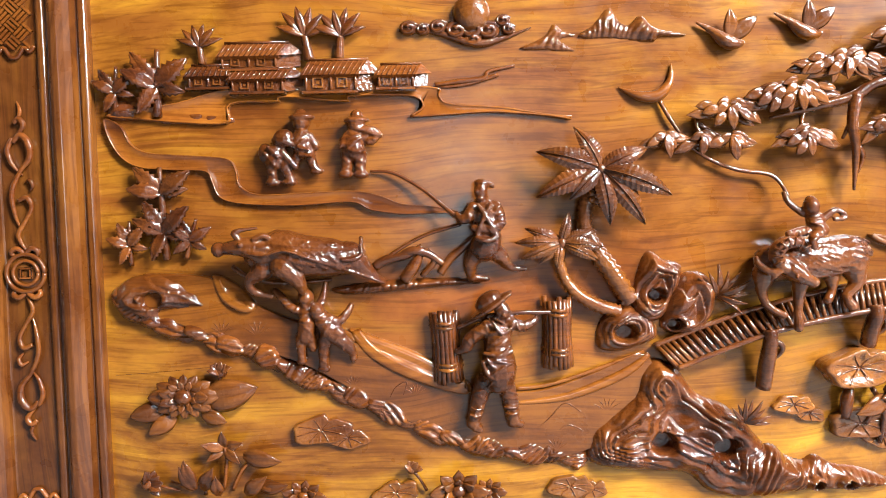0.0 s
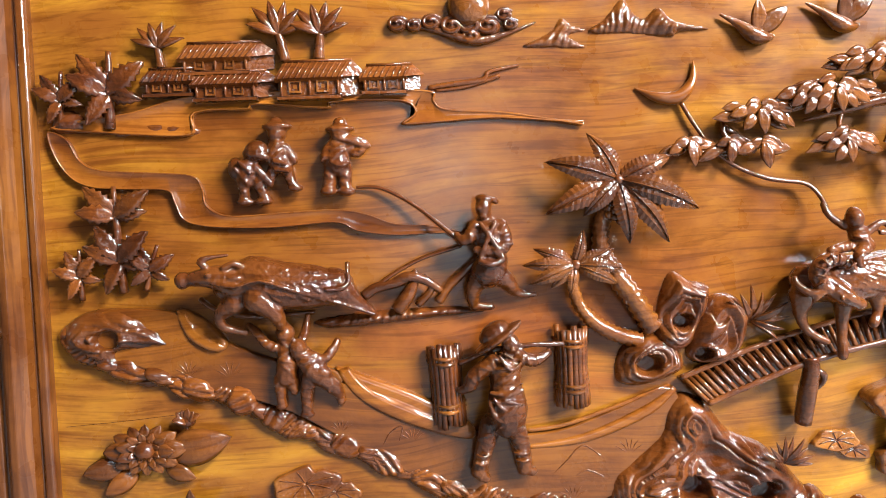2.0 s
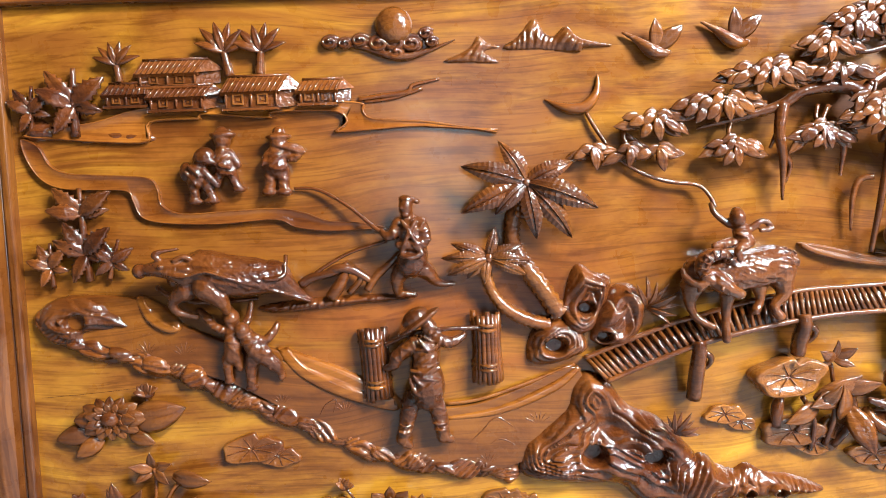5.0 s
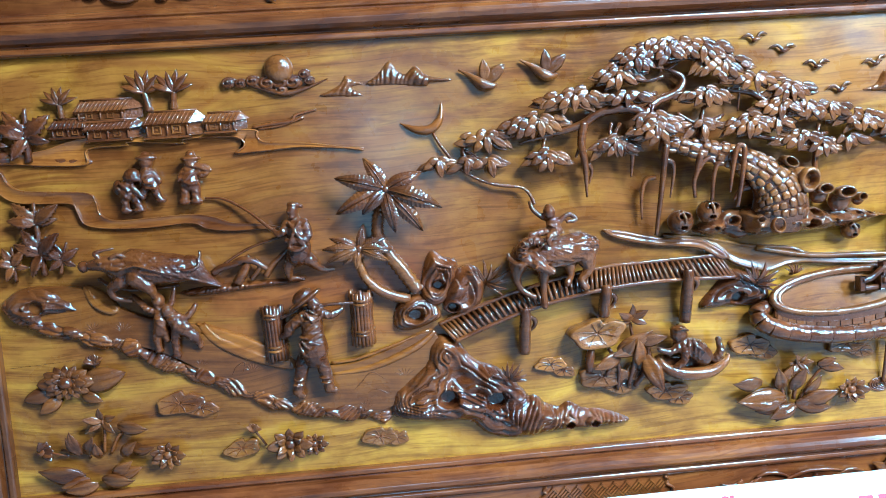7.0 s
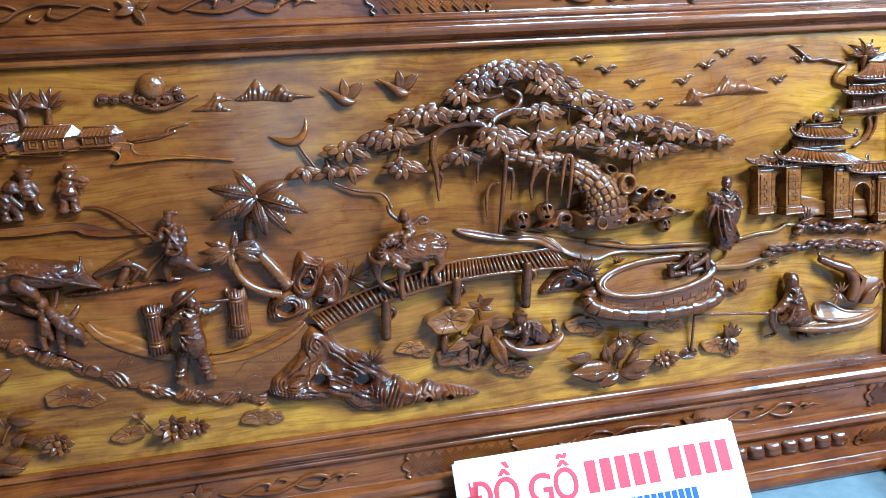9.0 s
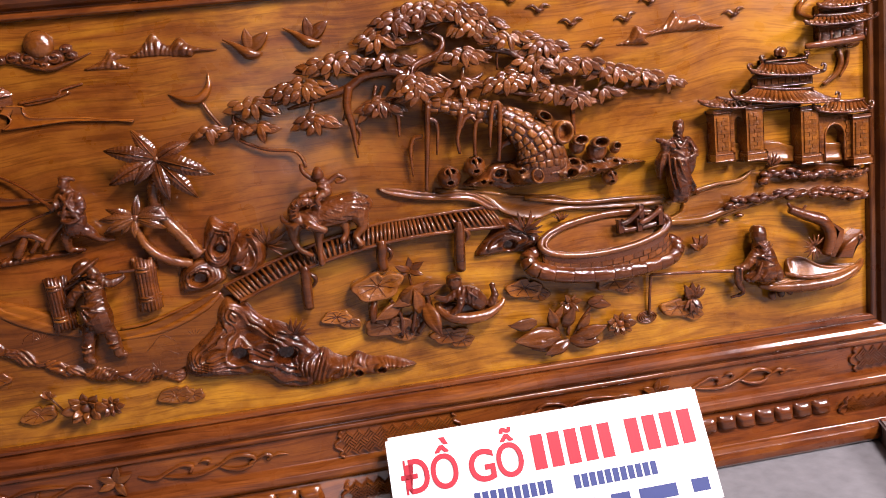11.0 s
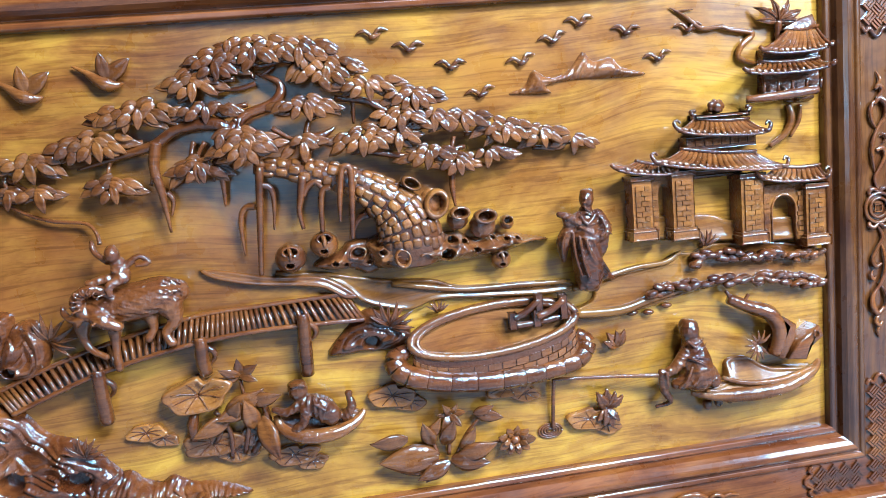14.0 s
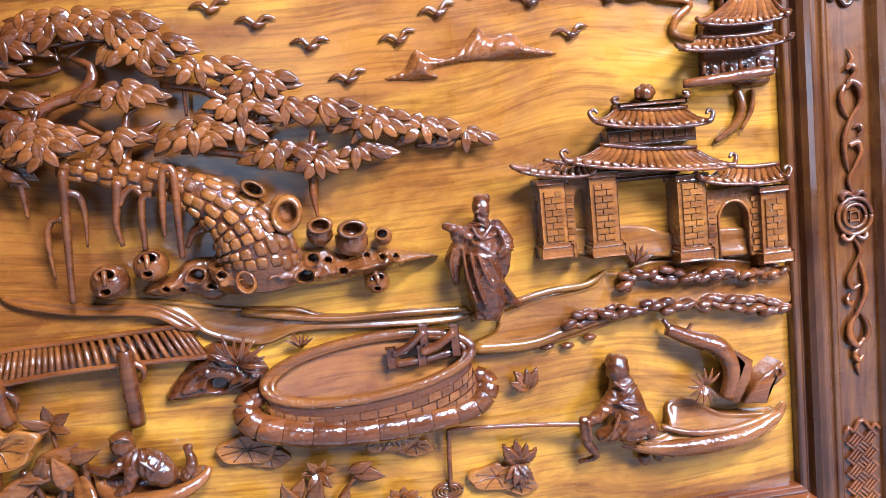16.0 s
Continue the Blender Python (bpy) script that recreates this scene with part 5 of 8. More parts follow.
for x0, z0, x1, z1 in ((0.939, 0.268, 0.937, 0.194), (1.091, 0.299, 1.091, 0.252), (1.247, 0.316, 1.245, 0.228)):
    bm = bmesh.new()
    tube(bm, [(x0, z0 + .012, .034, .0095), (x0 + .001, z0 - .004, .034, .0105), (x0 - .001, (z0 + z1) / 2, .026, .0115), (x1, z1, .016, .0110)], 9, 4, 1.1)
    post = part("post", bm, M_carve, bridge)
    bm = bmesh.new()
    tube(bm, [(x0 + .008, z0 - .004, .034, .004), (x0 + .018, z0 - .012, .032, .005), (x0 + .017, z0 - .024, .026, .004), (x0 + .008, z0 - .034, .020, .003)], 7, 4)
    part("bracket", bm, M_carve, post)
SIDE = [(0.945, 0.376, 0.028, 0.0266), (0.975, 0.377, 0.034, 0.0295), (1.013, 0.379, 0.036, 0.0295), (1.049, 0.386, 0.034, 0.0272), (1.068, 0.386, 0.028, 0.0189)]
statue("standing_buffalo", "carved water buffalo with ringed horns walking over the bridge", "statue",
       [SIDE] + [[(0.950, 0.374, 0.052, 0.0160), (0.964, 0.362, 0.064, 0.0130), (0.976, 0.354, 0.066, 0.0095), (0.987, 0.349, 0.064, 0.0077)], [(0.939, 0.366, 0.066, 0.0041), (0.924, 0.366, 0.062, 0.0053), (0.913, 0.376, 0.056, 0.0047), (0.912, 0.386, 0.052, 0.0030)], [(0.947, 0.368, 0.064, 0.0071), (0.934, 0.384, 0.062, 0.0100), (0.939, 0.399, 0.062, 0.0106), (0.957, 0.406, 0.060, 0.0089), (0.975, 0.399, 0.058, 0.0065), (0.982, 0.384, 0.058, 0.0041), (0.975, 0.372, 0.060, 0.0018)], [(0.931, 0.360, 0.034, 0.0177), (0.928, 0.334, 0.033, 0.0083), (0.937, 0.313, 0.036, 0.0059), (0.957, 0.301, 0.040, 0.0053)], [(0.976, 0.346, 0.045, 0.0118), (0.974, 0.316, 0.045, 0.0065), (0.974, 0.284, 0.046, 0.0071)], [(1.027, 0.352, 0.034, 0.0118), (1.028, 0.335, 0.034, 0.0065), (1.020, 0.321, 0.038, 0.0071)], [(1.054, 0.372, 0.036, 0.0236), (1.060, 0.344, 0.038, 0.0118), (1.045, 0.326, 0.040, 0.0071), (1.053, 0.311, 0.042, 0.0077)], [(1.079, 0.396, 0.028, 0.0030), (1.084, 0.384, 0.026, 0.0024), (1.073, 0.370, 0.030, 0.0018)], [(0.943, 0.369, 0.066, 0.0035), (0.933, 0.361, 0.064, 0.0047), (0.930, 0.353, 0.060, 0.0018)]],
       [(0.956, 0.358, .078, .003), (0.985, 0.349, .064, .010, .008, .009)], M_carve, 0.0019, folds=coat(SIDE, 9, 110, 0.014) + [[(0.943, 0.380, 0.068, 0.0013), (0.933, 0.379, 0.078, 0.0013), (0.929, 0.375, 0.070, 0.0013)], [(0.942, 0.386, 0.068, 0.0013), (0.932, 0.387, 0.078, 0.0013), (0.927, 0.386, 0.070, 0.0013)], [(0.943, 0.391, 0.068, 0.0013), (0.933, 0.395, 0.078, 0.0013), (0.929, 0.397, 0.070, 0.0013)], [(0.947, 0.395, 0.068, 0.0013), (0.938, 0.401, 0.078, 0.0013), (0.936, 0.406, 0.070, 0.0013)], [(0.952, 0.397, 0.068, 0.0013), (0.946, 0.405, 0.078, 0.0013), (0.946, 0.411, 0.070, 0.0013)], [(0.957, 0.398, 0.068, 0.0013), (0.954, 0.405, 0.078, 0.0013), (0.958, 0.412, 0.070, 0.0013)], [(0.963, 0.396, 0.068, 0.0013), (0.962, 0.402, 0.078, 0.0013), (0.969, 0.408, 0.070, 0.0013)], [(0.967, 0.392, 0.068, 0.0013), (0.968, 0.397, 0.078, 0.0013), (0.978, 0.400, 0.070, 0.0013)]])
statue("carved_child", "carved wooden child riding the buffalo, one arm raised", "statue",
       [[(0.995, 0.438, 0.046, 0.0118), (0.998, 0.421, 0.050, 0.0142)], [(0.980, 0.443, 0.046, 0.0053), (0.963, 0.458, 0.042, 0.0047), (0.959, 0.472, 0.036, 0.0041)], [(1.007, 0.436, 0.050, 0.0059), (1.025, 0.447, 0.050, 0.0047), (1.039, 0.436, 0.050, 0.0041), (1.019, 0.434, 0.054, 0.0035)], [(1.004, 0.419, 0.056, 0.0083), (0.983, 0.409, 0.068, 0.0065), (0.984, 0.397, 0.070, 0.0047)], [(0.980, 0.419, 0.052, 0.0077), (0.953, 0.416, 0.060, 0.0053)]],
       [(0.989, 0.453, .052, .0115, .0135, .012), (0.989, 0.462, .050, .008, .006, .008)], group="carved children")
cords("kite_string", "thin carved line looping up to the blossoms", "rope", [
    [(0.968, 0.468, .028, .0035), (0.963, 0.485, .020, .003), (0.948, 0.500, .014, .0028), (0.905, 0.507, .012, .0028), (0.867, 0.522, .010, .0026), (0.838, 0.542, .008, .0022)], [(0.795, 0.608, .006, .003), (0.806, 0.587, .008, .003), (0.823, 0.561, .008, .0026)]])
cloud_bank("smooth pointed carved path above the bridge", [(1.099, 0.410), (1.138, 0.405), (1.202, 0.389), (1.272, 0.382), (1.303, 0.369), (1.337, 0.342), (1.315, 0.341), (1.277, 0.363), (1.185, 0.376), (1.121, 0.393)], 0.006, M_bank, .006, .001, "carved_path", .15)

# ---- great tree ----
tree = thing("great_tree", "carved leaning banyan with scaly trunk, hanging roots and tiers of leaves", "tree", at=V(1.387, 0.392, 0))
bm = bmesh.new()
TR = [(1.202, 0.560, 0.034, 0.0115), (1.234, 0.556, 0.036, 0.0140), (1.270, 0.548, 0.038, 0.0173), (1.306, 0.539, 0.040, 0.0189), (1.345, 0.524, 0.042, 0.0222), (1.380, 0.502, 0.042, 0.0297), (1.407, 0.477, 0.040, 0.0395), (1.422, 0.447, 0.034, 0.0486), (1.426, 0.420, 0.028, 0.0527), (1.425, 0.395, 0.020, 0.0494)]
tube(bm, TR, 20, 6, 0.72)
part("trunk", bm, M_carve, tree, "dark grooves of the trunk", soft=1)


def on_limb(line, s, th, h, flat=0.72):
    """A point on a limb's front: s runs along it, th round it, h above its skin."""
    i = max(0, min(len(line) - 2, int(s)))
    a = [line[i][k] + (line[i + 1][k] - line[i][k]) * (s - i) for k in range(4)]
    ang = math.atan2(line[i + 1][1] - line[i][1], line[i + 1][0] - line[i][0])
    side = (a[3] + h) * math.sin(th)
    return V(a[0] - side * math.sin(ang), a[1] + side * math.cos(ang), a[2] + flat * (a[3] + h) * math.cos(th))


trs = spline(TR, 8)
random.seed(4)
far, row = 0.0, 0
for i in range(1, len(trs) - 1):
    far += math.hypot(trs[i + 1][0] - trs[i][0], trs[i + 1][1] - trs[i][1])
    if far < 0.0155:
        continue
    step, far, row = far / math.hypot(trs[i + 1][0] - trs[i][0], trs[i + 1][1] - trs[i][1]), 0.0, row + 1
    m = max(3, round(2.7 * trs[i][3] / 0.0165))
    for k in range(m):
        th = 2.7 * ((k + 0.5 + 0.5 * (row % 2)) / m - 0.5) + random.uniform(-0.03, 0.03)
        hw = 1.35 / m * random.uniform(0.84, 0.97)
        s0, hs = i - 0.5 * step + random.uniform(-0.2, 0.2) * step, 0.5 * step * random.uniform(0.8, 1.1)
        if abs(th) > 1.45:
            continue
        bm = bmesh.new()
        loops = []
        for f, lift in ((1.0, -0.002), (0.96, 0.0012), (0.80, 0.0030), (0.45, 0.0040)):
            loops.append([])
            for q in range(12):
                c, n = math.cos(TAU * q / 12), math.sin(TAU * q / 12)
                c, n = math.copysign(abs(c) ** 0.55, c), math.copysign(abs(n) ** 0.55, n)
                loops[-1].append(bm.verts.new(on_limb(trs, s0 + hs * f * c, th + hw * f * n, lift)))
        for p, q in zip(loops, loops[1:]):
            for e in range(12):
                bm.faces.new((p[e], p[(e + 1) % 12], q[(e + 1) % 12], q[e]))
        bm.faces.new(loops[-1])
        part("bark_plate", bm, M_trunk, tree)
for label, pts, high, seed, holes in (
        ("gnarled carved roots pierced by dark hollows", [(1.355, 0.426), (1.382, 0.437), (1.411, 0.437), (1.440, 0.426), (1.474, 0.428), (1.505, 0.428), (1.529, 0.415), (1.560, 0.418), (1.587, 0.417), (1.617, 0.410), (1.659, 0.399), (1.616, 0.395), (1.575, 0.383), (1.531, 0.381), (1.487, 0.379), (1.440, 0.383), (1.397, 0.378), (1.368, 0.384), (1.359, 0.400)], .078, 31.0,
         ((1.402, 0.430, 0.0070), (1.445, 0.395, 0.0082), (1.482, 0.397, 0.0099), (1.493, 0.417, 0.0074), (1.512, 0.413, 0.0049), (1.408, 0.398, 0.0066), (1.530, 0.398, 0.0054), (1.562, 0.412, 0.0041), (1.582, 0.409, 0.0041), (1.599, 0.408, 0.0037), (1.381, 0.412, 0.0054), (1.431, 0.418, 0.0037), (1.464, 0.414, 0.0037),)),
        ("low carved driftwood root with open hollows", [(1.271, 0.396), (1.287, 0.410), (1.317, 0.420), (1.331, 0.430), (1.364, 0.431), (1.376, 0.419), (1.370, 0.403), (1.380, 0.384), (1.358, 0.374), (1.330, 0.386), (1.301, 0.386)], .056, 35.0, ((1.344, 0.411, 0.0099), (1.307, 0.399, 0.0045), (1.324, 0.395, 0.0037), (1.360, 0.395, 0.0037),))):
    bm = bmesh.new()
    rock(bm, pts, high, 12, seed, 0.0019, 0.0115, holes=holes, rim=0.018, deep=0.8, follow=0.75)
    part("root_mass", bm, M_light, tree, label)


def ring_bm(x, z, d, rx, rz, wall, turn=0.0, deep=0.02):
    """A hollow mouth: a rolled rim over a cup."""
    bm = bmesh.new()
    c, s = math.cos(radians(turn)), math.sin(radians(turn))
    prof = ((1.0, -deep), (1.25, -deep * 0.4), (1.18, -0.002), (1.0, 0.003), (0.82, 0.001), (0.70, -deep * 0.35), (0.5, -deep * 0.8), (0.02, -deep * 0.9))
    rings = []
    for f, dd in prof:
        rings.append([bm.verts.new(V(x + f * (rx * math.cos(TAU * k / 18) * c - rz * math.sin(TAU * k / 18) * s), z + f * (rx * math.cos(TAU * k / 18) * s + rz * math.sin(TAU * k / 18) * c), d + dd)) for k in range(18)])
    for p, q in zip(rings, rings[1:]):
        for k in range(18):
            bm.faces.new((p[k], p[(k + 1) % 18], q[(k + 1) % 18], q[k]))
    bm.faces.new(rings[-1])
    return bm


for x, z, d, rx, rz, tn in ((1.469, 0.479, 0.066, 0.016, 0.020, -20), (1.433, 0.514, 0.066, 0.014, 0.008, -30), (1.507, 0.460, 0.050, 0.014, 0.009, 0), (1.547, 0.451, 0.052, 0.016, 0.010, 0), (1.584, 0.440, 0.040, 0.008, 0.007, 0), (1.410, 0.401, 0.062, 0.011, 0.014, 10), (1.404, 0.434, 0.060, 0.011, 0.007, 0)):
    part("knot_hollow", ring_bm(x, z, d, rx, rz, 0.2, tn, 0.026), M_trunk, tree)
bm = bmesh.new()
for x, z, d, rx, rz in ((1.505, 0.449, 0.026, 0.018, 0.017), (1.545, 0.435, 0.026, 0.022, 0.021), (1.587, 0.435, 0.018, 0.012, 0.012), (1.464, 0.482, 0.040, 0.019, 0.022)):
    blob(bm, x, z, d, rx, rz, rx * 0.8)
part("knob", bm, M_light, tree, "rounded carved burls that carry the hollows", fuse=0.002)
for pts in [[(1.211, 0.560, 0.044, 0.0049), (1.205, 0.503, 0.040, 0.0045), (1.199, 0.449, 0.034, 0.0037), (1.193, 0.395, 0.026, 0.0029)], [(1.211, 0.532, 0.042, 0.0037), (1.223, 0.526, 0.040, 0.0037), (1.226, 0.505, 0.036, 0.0029), (1.221, 0.463, 0.028, 0.0012)], [(1.197, 0.501, 0.028, 0.0037), (1.180, 0.498, 0.022, 0.0037), (1.172, 0.475, 0.018, 0.0033), (1.172, 0.425, 0.012, 0.0012)], [(1.273, 0.541, 0.048, 0.0058), (1.266, 0.506, 0.044, 0.0041), (1.262, 0.488, 0.040, 0.0033), (1.265, 0.460, 0.036, 0.0025)], [(1.270, 0.510, 0.044, 0.0033), (1.278, 0.524, 0.046, 0.0037), (1.290, 0.530, 0.048, 0.0033), (1.299, 0.520, 0.048, 0.0033)], [(1.312, 0.519, 0.054, 0.0037), (1.300, 0.516, 0.052, 0.0037), (1.295, 0.491, 0.048, 0.0033), (1.293, 0.453, 0.044, 0.0029)], [(1.321, 0.467, 0.058, 0.0016), (1.324, 0.502, 0.062, 0.0033), (1.330, 0.542, 0.068, 0.0037), (1.338, 0.549, 0.070, 0.0037), (1.344, 0.540, 0.070, 0.0037), (1.341, 0.492, 0.064, 0.0037), (1.337, 0.439, 0.052, 0.0029)], [(1.365, 0.474, 0.040, 0.0066), (1.351, 0.467, 0.036, 0.0041), (1.340, 0.450, 0.030, 0.0025)]]:
    bm = bmesh.new()
    tube(bm, [(x, z, d, r * 1.3) for x, z, d, r in pts], 8, 5)
    part("aerial_root", bm, M_carve, tree)
for pts in ([(1.194, 0.579, .034, .013), (1.162, 0.625, .034, .011), (1.101, 0.625, .028, .008), (1.063, 0.605, .024, .008), (1.012, 0.593, .020, .006), (0.949, 0.579, .014, .005)], [(1.067, 0.608, .028, .009), (1.060, 0.570, .030, .008), (1.066, 0.531, .028, .006), (1.069, 0.474, .018, .002)],
            [(1.064, 0.578, .026, .005), (1.050, 0.547, .022, .003)], [(1.072, 0.534, .024, .005), (1.079, 0.521, .022, .004), (1.073, 0.498, .020, .002)], [(1.176, 0.615, .036, .010), (1.200, 0.637, .030, .008), (1.243, 0.653, .024, .008), (1.254, 0.680, .020, .006), (1.220, 0.699, .016, .004)],
            [(1.219, 0.683, .020, .004), (1.196, 0.677, .020, .004), (1.165, 0.677, .018, .004)], [(1.228, 0.694, .018, .003), (1.248, 0.706, .018, .003)], [(1.216, 0.691, .018, .003), (1.211, 0.715, .016, .002)], [(1.277, 0.560, .036, .011), (1.288, 0.591, .030, .008), (1.312, 0.599, .028, .006), (1.328, 0.608, .026, .005)],
            [(1.283, 0.587, .030, .005), (1.289, 0.619, .026, .004), (1.303, 0.626, .024, .003)], [(1.333, 0.653, .020, .005), (1.380, 0.644, .024, .006), (1.410, 0.626, .024, .007), (1.449, 0.607, .022, .005)], [(1.360, 0.645, .022, .003), (1.358, 0.612, .018, .002)], [(1.146, 0.571, .026, .006), (1.154, 0.546, .026, .005), (1.153, 0.505, .018, .003)],
            [(1.143, 0.563, .024, .004), (1.141, 0.544, .020, .002)], [(1.506, 0.533, .020, .006), (1.503, 0.500, .020, .005), (1.505, 0.470, .022, .004)], [(1.372, 0.568, .024, .004), (1.435, 0.555, .024, .005), (1.501, 0.546, .022, .004)], [(1.139, 0.642, .024, .005), (1.161, 0.632, .026, .004)], [(1.430, 0.588, .024, .004), (1.413, 0.573, .022, .004)]):
    bm = bmesh.new()
    x, z, d, w = pts[-1]
    tube(bm, pts[:-1] + [(x, z, d, min(w, 0.0022))], 8, 6)
    part("branch", bm, M_carve, tree)

# tiers of leaves: middle, half width and height, how many, way they point, spread, depth
TIERS = [(1.220, 0.730, .052, .020, 15, 170, 50, .034), (1.286, 0.726, .052, .018, 13, 8, 40, .034), (1.163, 0.714, .040, .020, 11, 190, 50, .036), (1.129, 0.687, .036, .018, 9, 200, 50, .034), (1.324, 0.697, .050, .024, 14, -35, 50, .036),
         (1.383, 0.667, .048, .014, 9, -15, 50, .034), (1.451, 0.645, .042, .014, 10, -10, 80, .034), (1.143, 0.648, .050, .010, 9, 200, 90, .036), (1.049, 0.653, .058, .016, 13, 195, 70, .034), (1.288, 0.643, .050, .012, 11, -20, 120, .038),
         (1.429, 0.615, .040, .014, 9, 220, 80, .036), (1.480, 0.611, .046, .014, 10, -10, 60, .032), (1.525, 0.606, .040, .012, 8, -5, 40, .030), (1.593, 0.585, .040, .018, 10, -10, 60, .026), (1.652, 0.571, .036, .013, 8, -15, 60, .022), (1.706, 0.555, .034, .009, 6, -8, 50, .016),
         (1.367, 0.588, .048, .018, 13, 195, 60, .038), (1.422, 0.588, .030, .012, 6, -20, 70, .034), (1.467, 0.557, .040, .012, 8, 200, 90, .030), (1.512, 0.541, .026, .014, 7, -90, 120, .030), (1.561, 0.547, .040, .008, 6, -5, 50, .024), (1.191, 0.594, .045, .026, 14, -90, 150, .050),
         (1.278, 0.588, .022, .012, 4, -50, 100, .046), (1.124, 0.566, .036, .016, 8, -100, 110, .032), (0.983, 0.614, .050, .018, 10, 190, 60, .028), (1.030, 0.646, .046, .010, 6, 190, 60, .032), (0.966, 0.608, .050, .014, 9, 200, 60, .026), (0.886, 0.591, .040, .016, 9, 200, 90, .022), (0.997, 0.549, .032, .018, 9, -90, 300, .026),
         (0.891, 0.548, .024, .010, 5, -50, 140, .018), (0.799, 0.552, .022, .008, 5, 180, 200, .014), (0.851, 0.551, .018, .010, 4, -90, 140, .016), (1.119, 0.567, .028, .012, 6, -90, 120, .032), (1.206, 0.598, .036, .016, 7, -70, 140, .048)]
random.seed(11)
for x, z, rx, rz, cnt, way, spread, d in TIERS:
    # the twig that bears the tier
    c, s = math.cos(radians(way)), math.sin(radians(way))
    bm = bmesh.new()
    tube(bm, [(x - 0.065 * c, z - 0.05 * s - 0.012, d - 0.010, 0.0042), (x - 0.03 * c + 0.005 * s, z - 0.03 * s - 0.010, d - 0.006, 0.0034), (x - 0.01 * c, z - 0.01 * s - 0.004, d - 0.002, 0.0028), (x + rx * 0.6 * c, z + rz * 0.6 * s, d, 0.0014)], 6, 4)
    part("twig", bm, M_carve, tree)
    # pointed leaves fan out from under the rim, full ones lie over them like shingles
    rim, shift = int(cnt * 0.8), 0.45 * math.cos(radians(way))
    for k in range(rim):
        u = 2 * (k + random.uniform(0.2, 0.8)) / rim - 1
        lx, lz = x + rx * 0.75 * u, z + rz * random.uniform(-0.45, 0.45)
        q = u + 0.6 * shift
        a = (-14 if q > 0 else 194) + (-1 if q > 0 else 1) * random.uniform(-22, 26)
        stick("leaf", LEAF_P[k % 2], tree, place(lx, lz, d - 0.004 + random.uniform(0, 0.003), a + random.uniform(-10, 10), random.uniform(-8, 0), random.uniform(-8, 8), random.uniform(0.75, 0.95)))
    for k in range(int(cnt * 1.15)):
        g = (k + 0.5) / int(cnt * 1.15)
        u, v = math.sqrt(g) * math.cos(k * 2.39996), math.sqrt(g) * math.sin(k * 2.39996)
        q = u + 0.6 * shift + random.uniform(-0.2, 0.2)
        a = -90 if k % 7 == 2 and v < 0.3 else ((-20 if q > 0 else 200) + (-1 if q > 0 else 1) * (24 * (1 - abs(u)) - 16 * v))
        c, n = math.cos(radians(a)), math.sin(radians(a))
        stick("leaf", LEAF_S[k % 3], tree, place(x + rx * u * 0.9 - 0.010 * c, z + rz * v * 0.95 - 0.010 * n, d + 0.003 - 0.004 * v + 0.003 * (1 - g), a + random.uniform(-12, 12), random.uniform(-6, 3), random.uniform(-10, 10), random.uniform(0.74, 0.95)))


def jar(x, z, d, r, label):
    """A round jar whose mouth and side hole are open through its skin."""
    ob = thing("clay_jar", label, "jar", group="jars under the tree", at=V(x, z, 0))
    openings = ((x + r * 0.05, z + r * 0.46, r * 0.52, r * 0.32, 0.80), (x - r * 0.05, z - r * 0.40, r * 0.32, r * 0.22, 0.86))
    bm = bmesh.new()
    blob(bm, x, z, d, r, r * 0.95, r, seg=44)
    gone = [f for f in bm.faces if -f.calc_center_median().y > d and any(((f.calc_center_median().x - ox) / a) ** 2 + ((f.calc_center_median().z - oz) / b) ** 2 < 0.9 for ox, oz, a, b, _ in openings)]
    bmesh.ops.delete(bm, geom=gone, context="FACES")
    part("body", bm, M_light, ob)
    for name, (ox, oz, a, b, out) in zip(("mouth", "side_hole"), openings):
        part(name, ring_bm(ox, oz, d + r * out, a, b, 0.2, 0, 0.026), M_carve, ob)
    bm = bmesh.new()
    tube(bm, [(x - r * .1, z + r * .85, d + r * .55, .0035), (x + r * .05, z + r * .35, d + r * .98, .0035), (x + r * .02, z - r * .05, d + r * 1.0, .0025)], 6)
    part("root_grip", bm, M_light, ob)
    return ob


jar(1.240, 0.416, 0.024, 0.024, "round carved jar held by a root")
jar(1.293, 0.432, 0.028, 0.022, "round carved jar with a wide mouth")
jar(1.572, 0.376, 0.018, 0.017, "small round carved jar under the roots")
# ---- banks, pond, scholar ----
cloud_bank("carved lawn strip below the tree with a rolled lip", [(1.207, 0.390), (1.278, 0.377), (1.317, 0.357), (1.347, 0.328), (1.412, 0.308), (1.464, 0.319), (1.550, 0.313), (1.638, 0.307), (1.690, 0.309), (1.684, 0.325), (1.587, 0.332), (1.501, 0.339), (1.459, 0.354), (1.384, 0.363), (1.335, 0.374), (1.279, 0.387)], .004, M_golden, .006, .003, "carved_bank", .06)
cloud_bank("raised carved bank under the scholar and the gate", [(1.694, 0.271), (1.726, 0.287), (1.737, 0.312), (1.783, 0.324), (1.867, 0.335), (1.882, 0.351), (1.914, 0.348), (1.972, 0.359), (2.145, 0.332), (2.149, 0.268), (2.007, 0.284), (1.911, 0.280), (1.836, 0.264), (1.761, 0.256)], .006, M_golden, .006, .002, "carved_bank", .05)
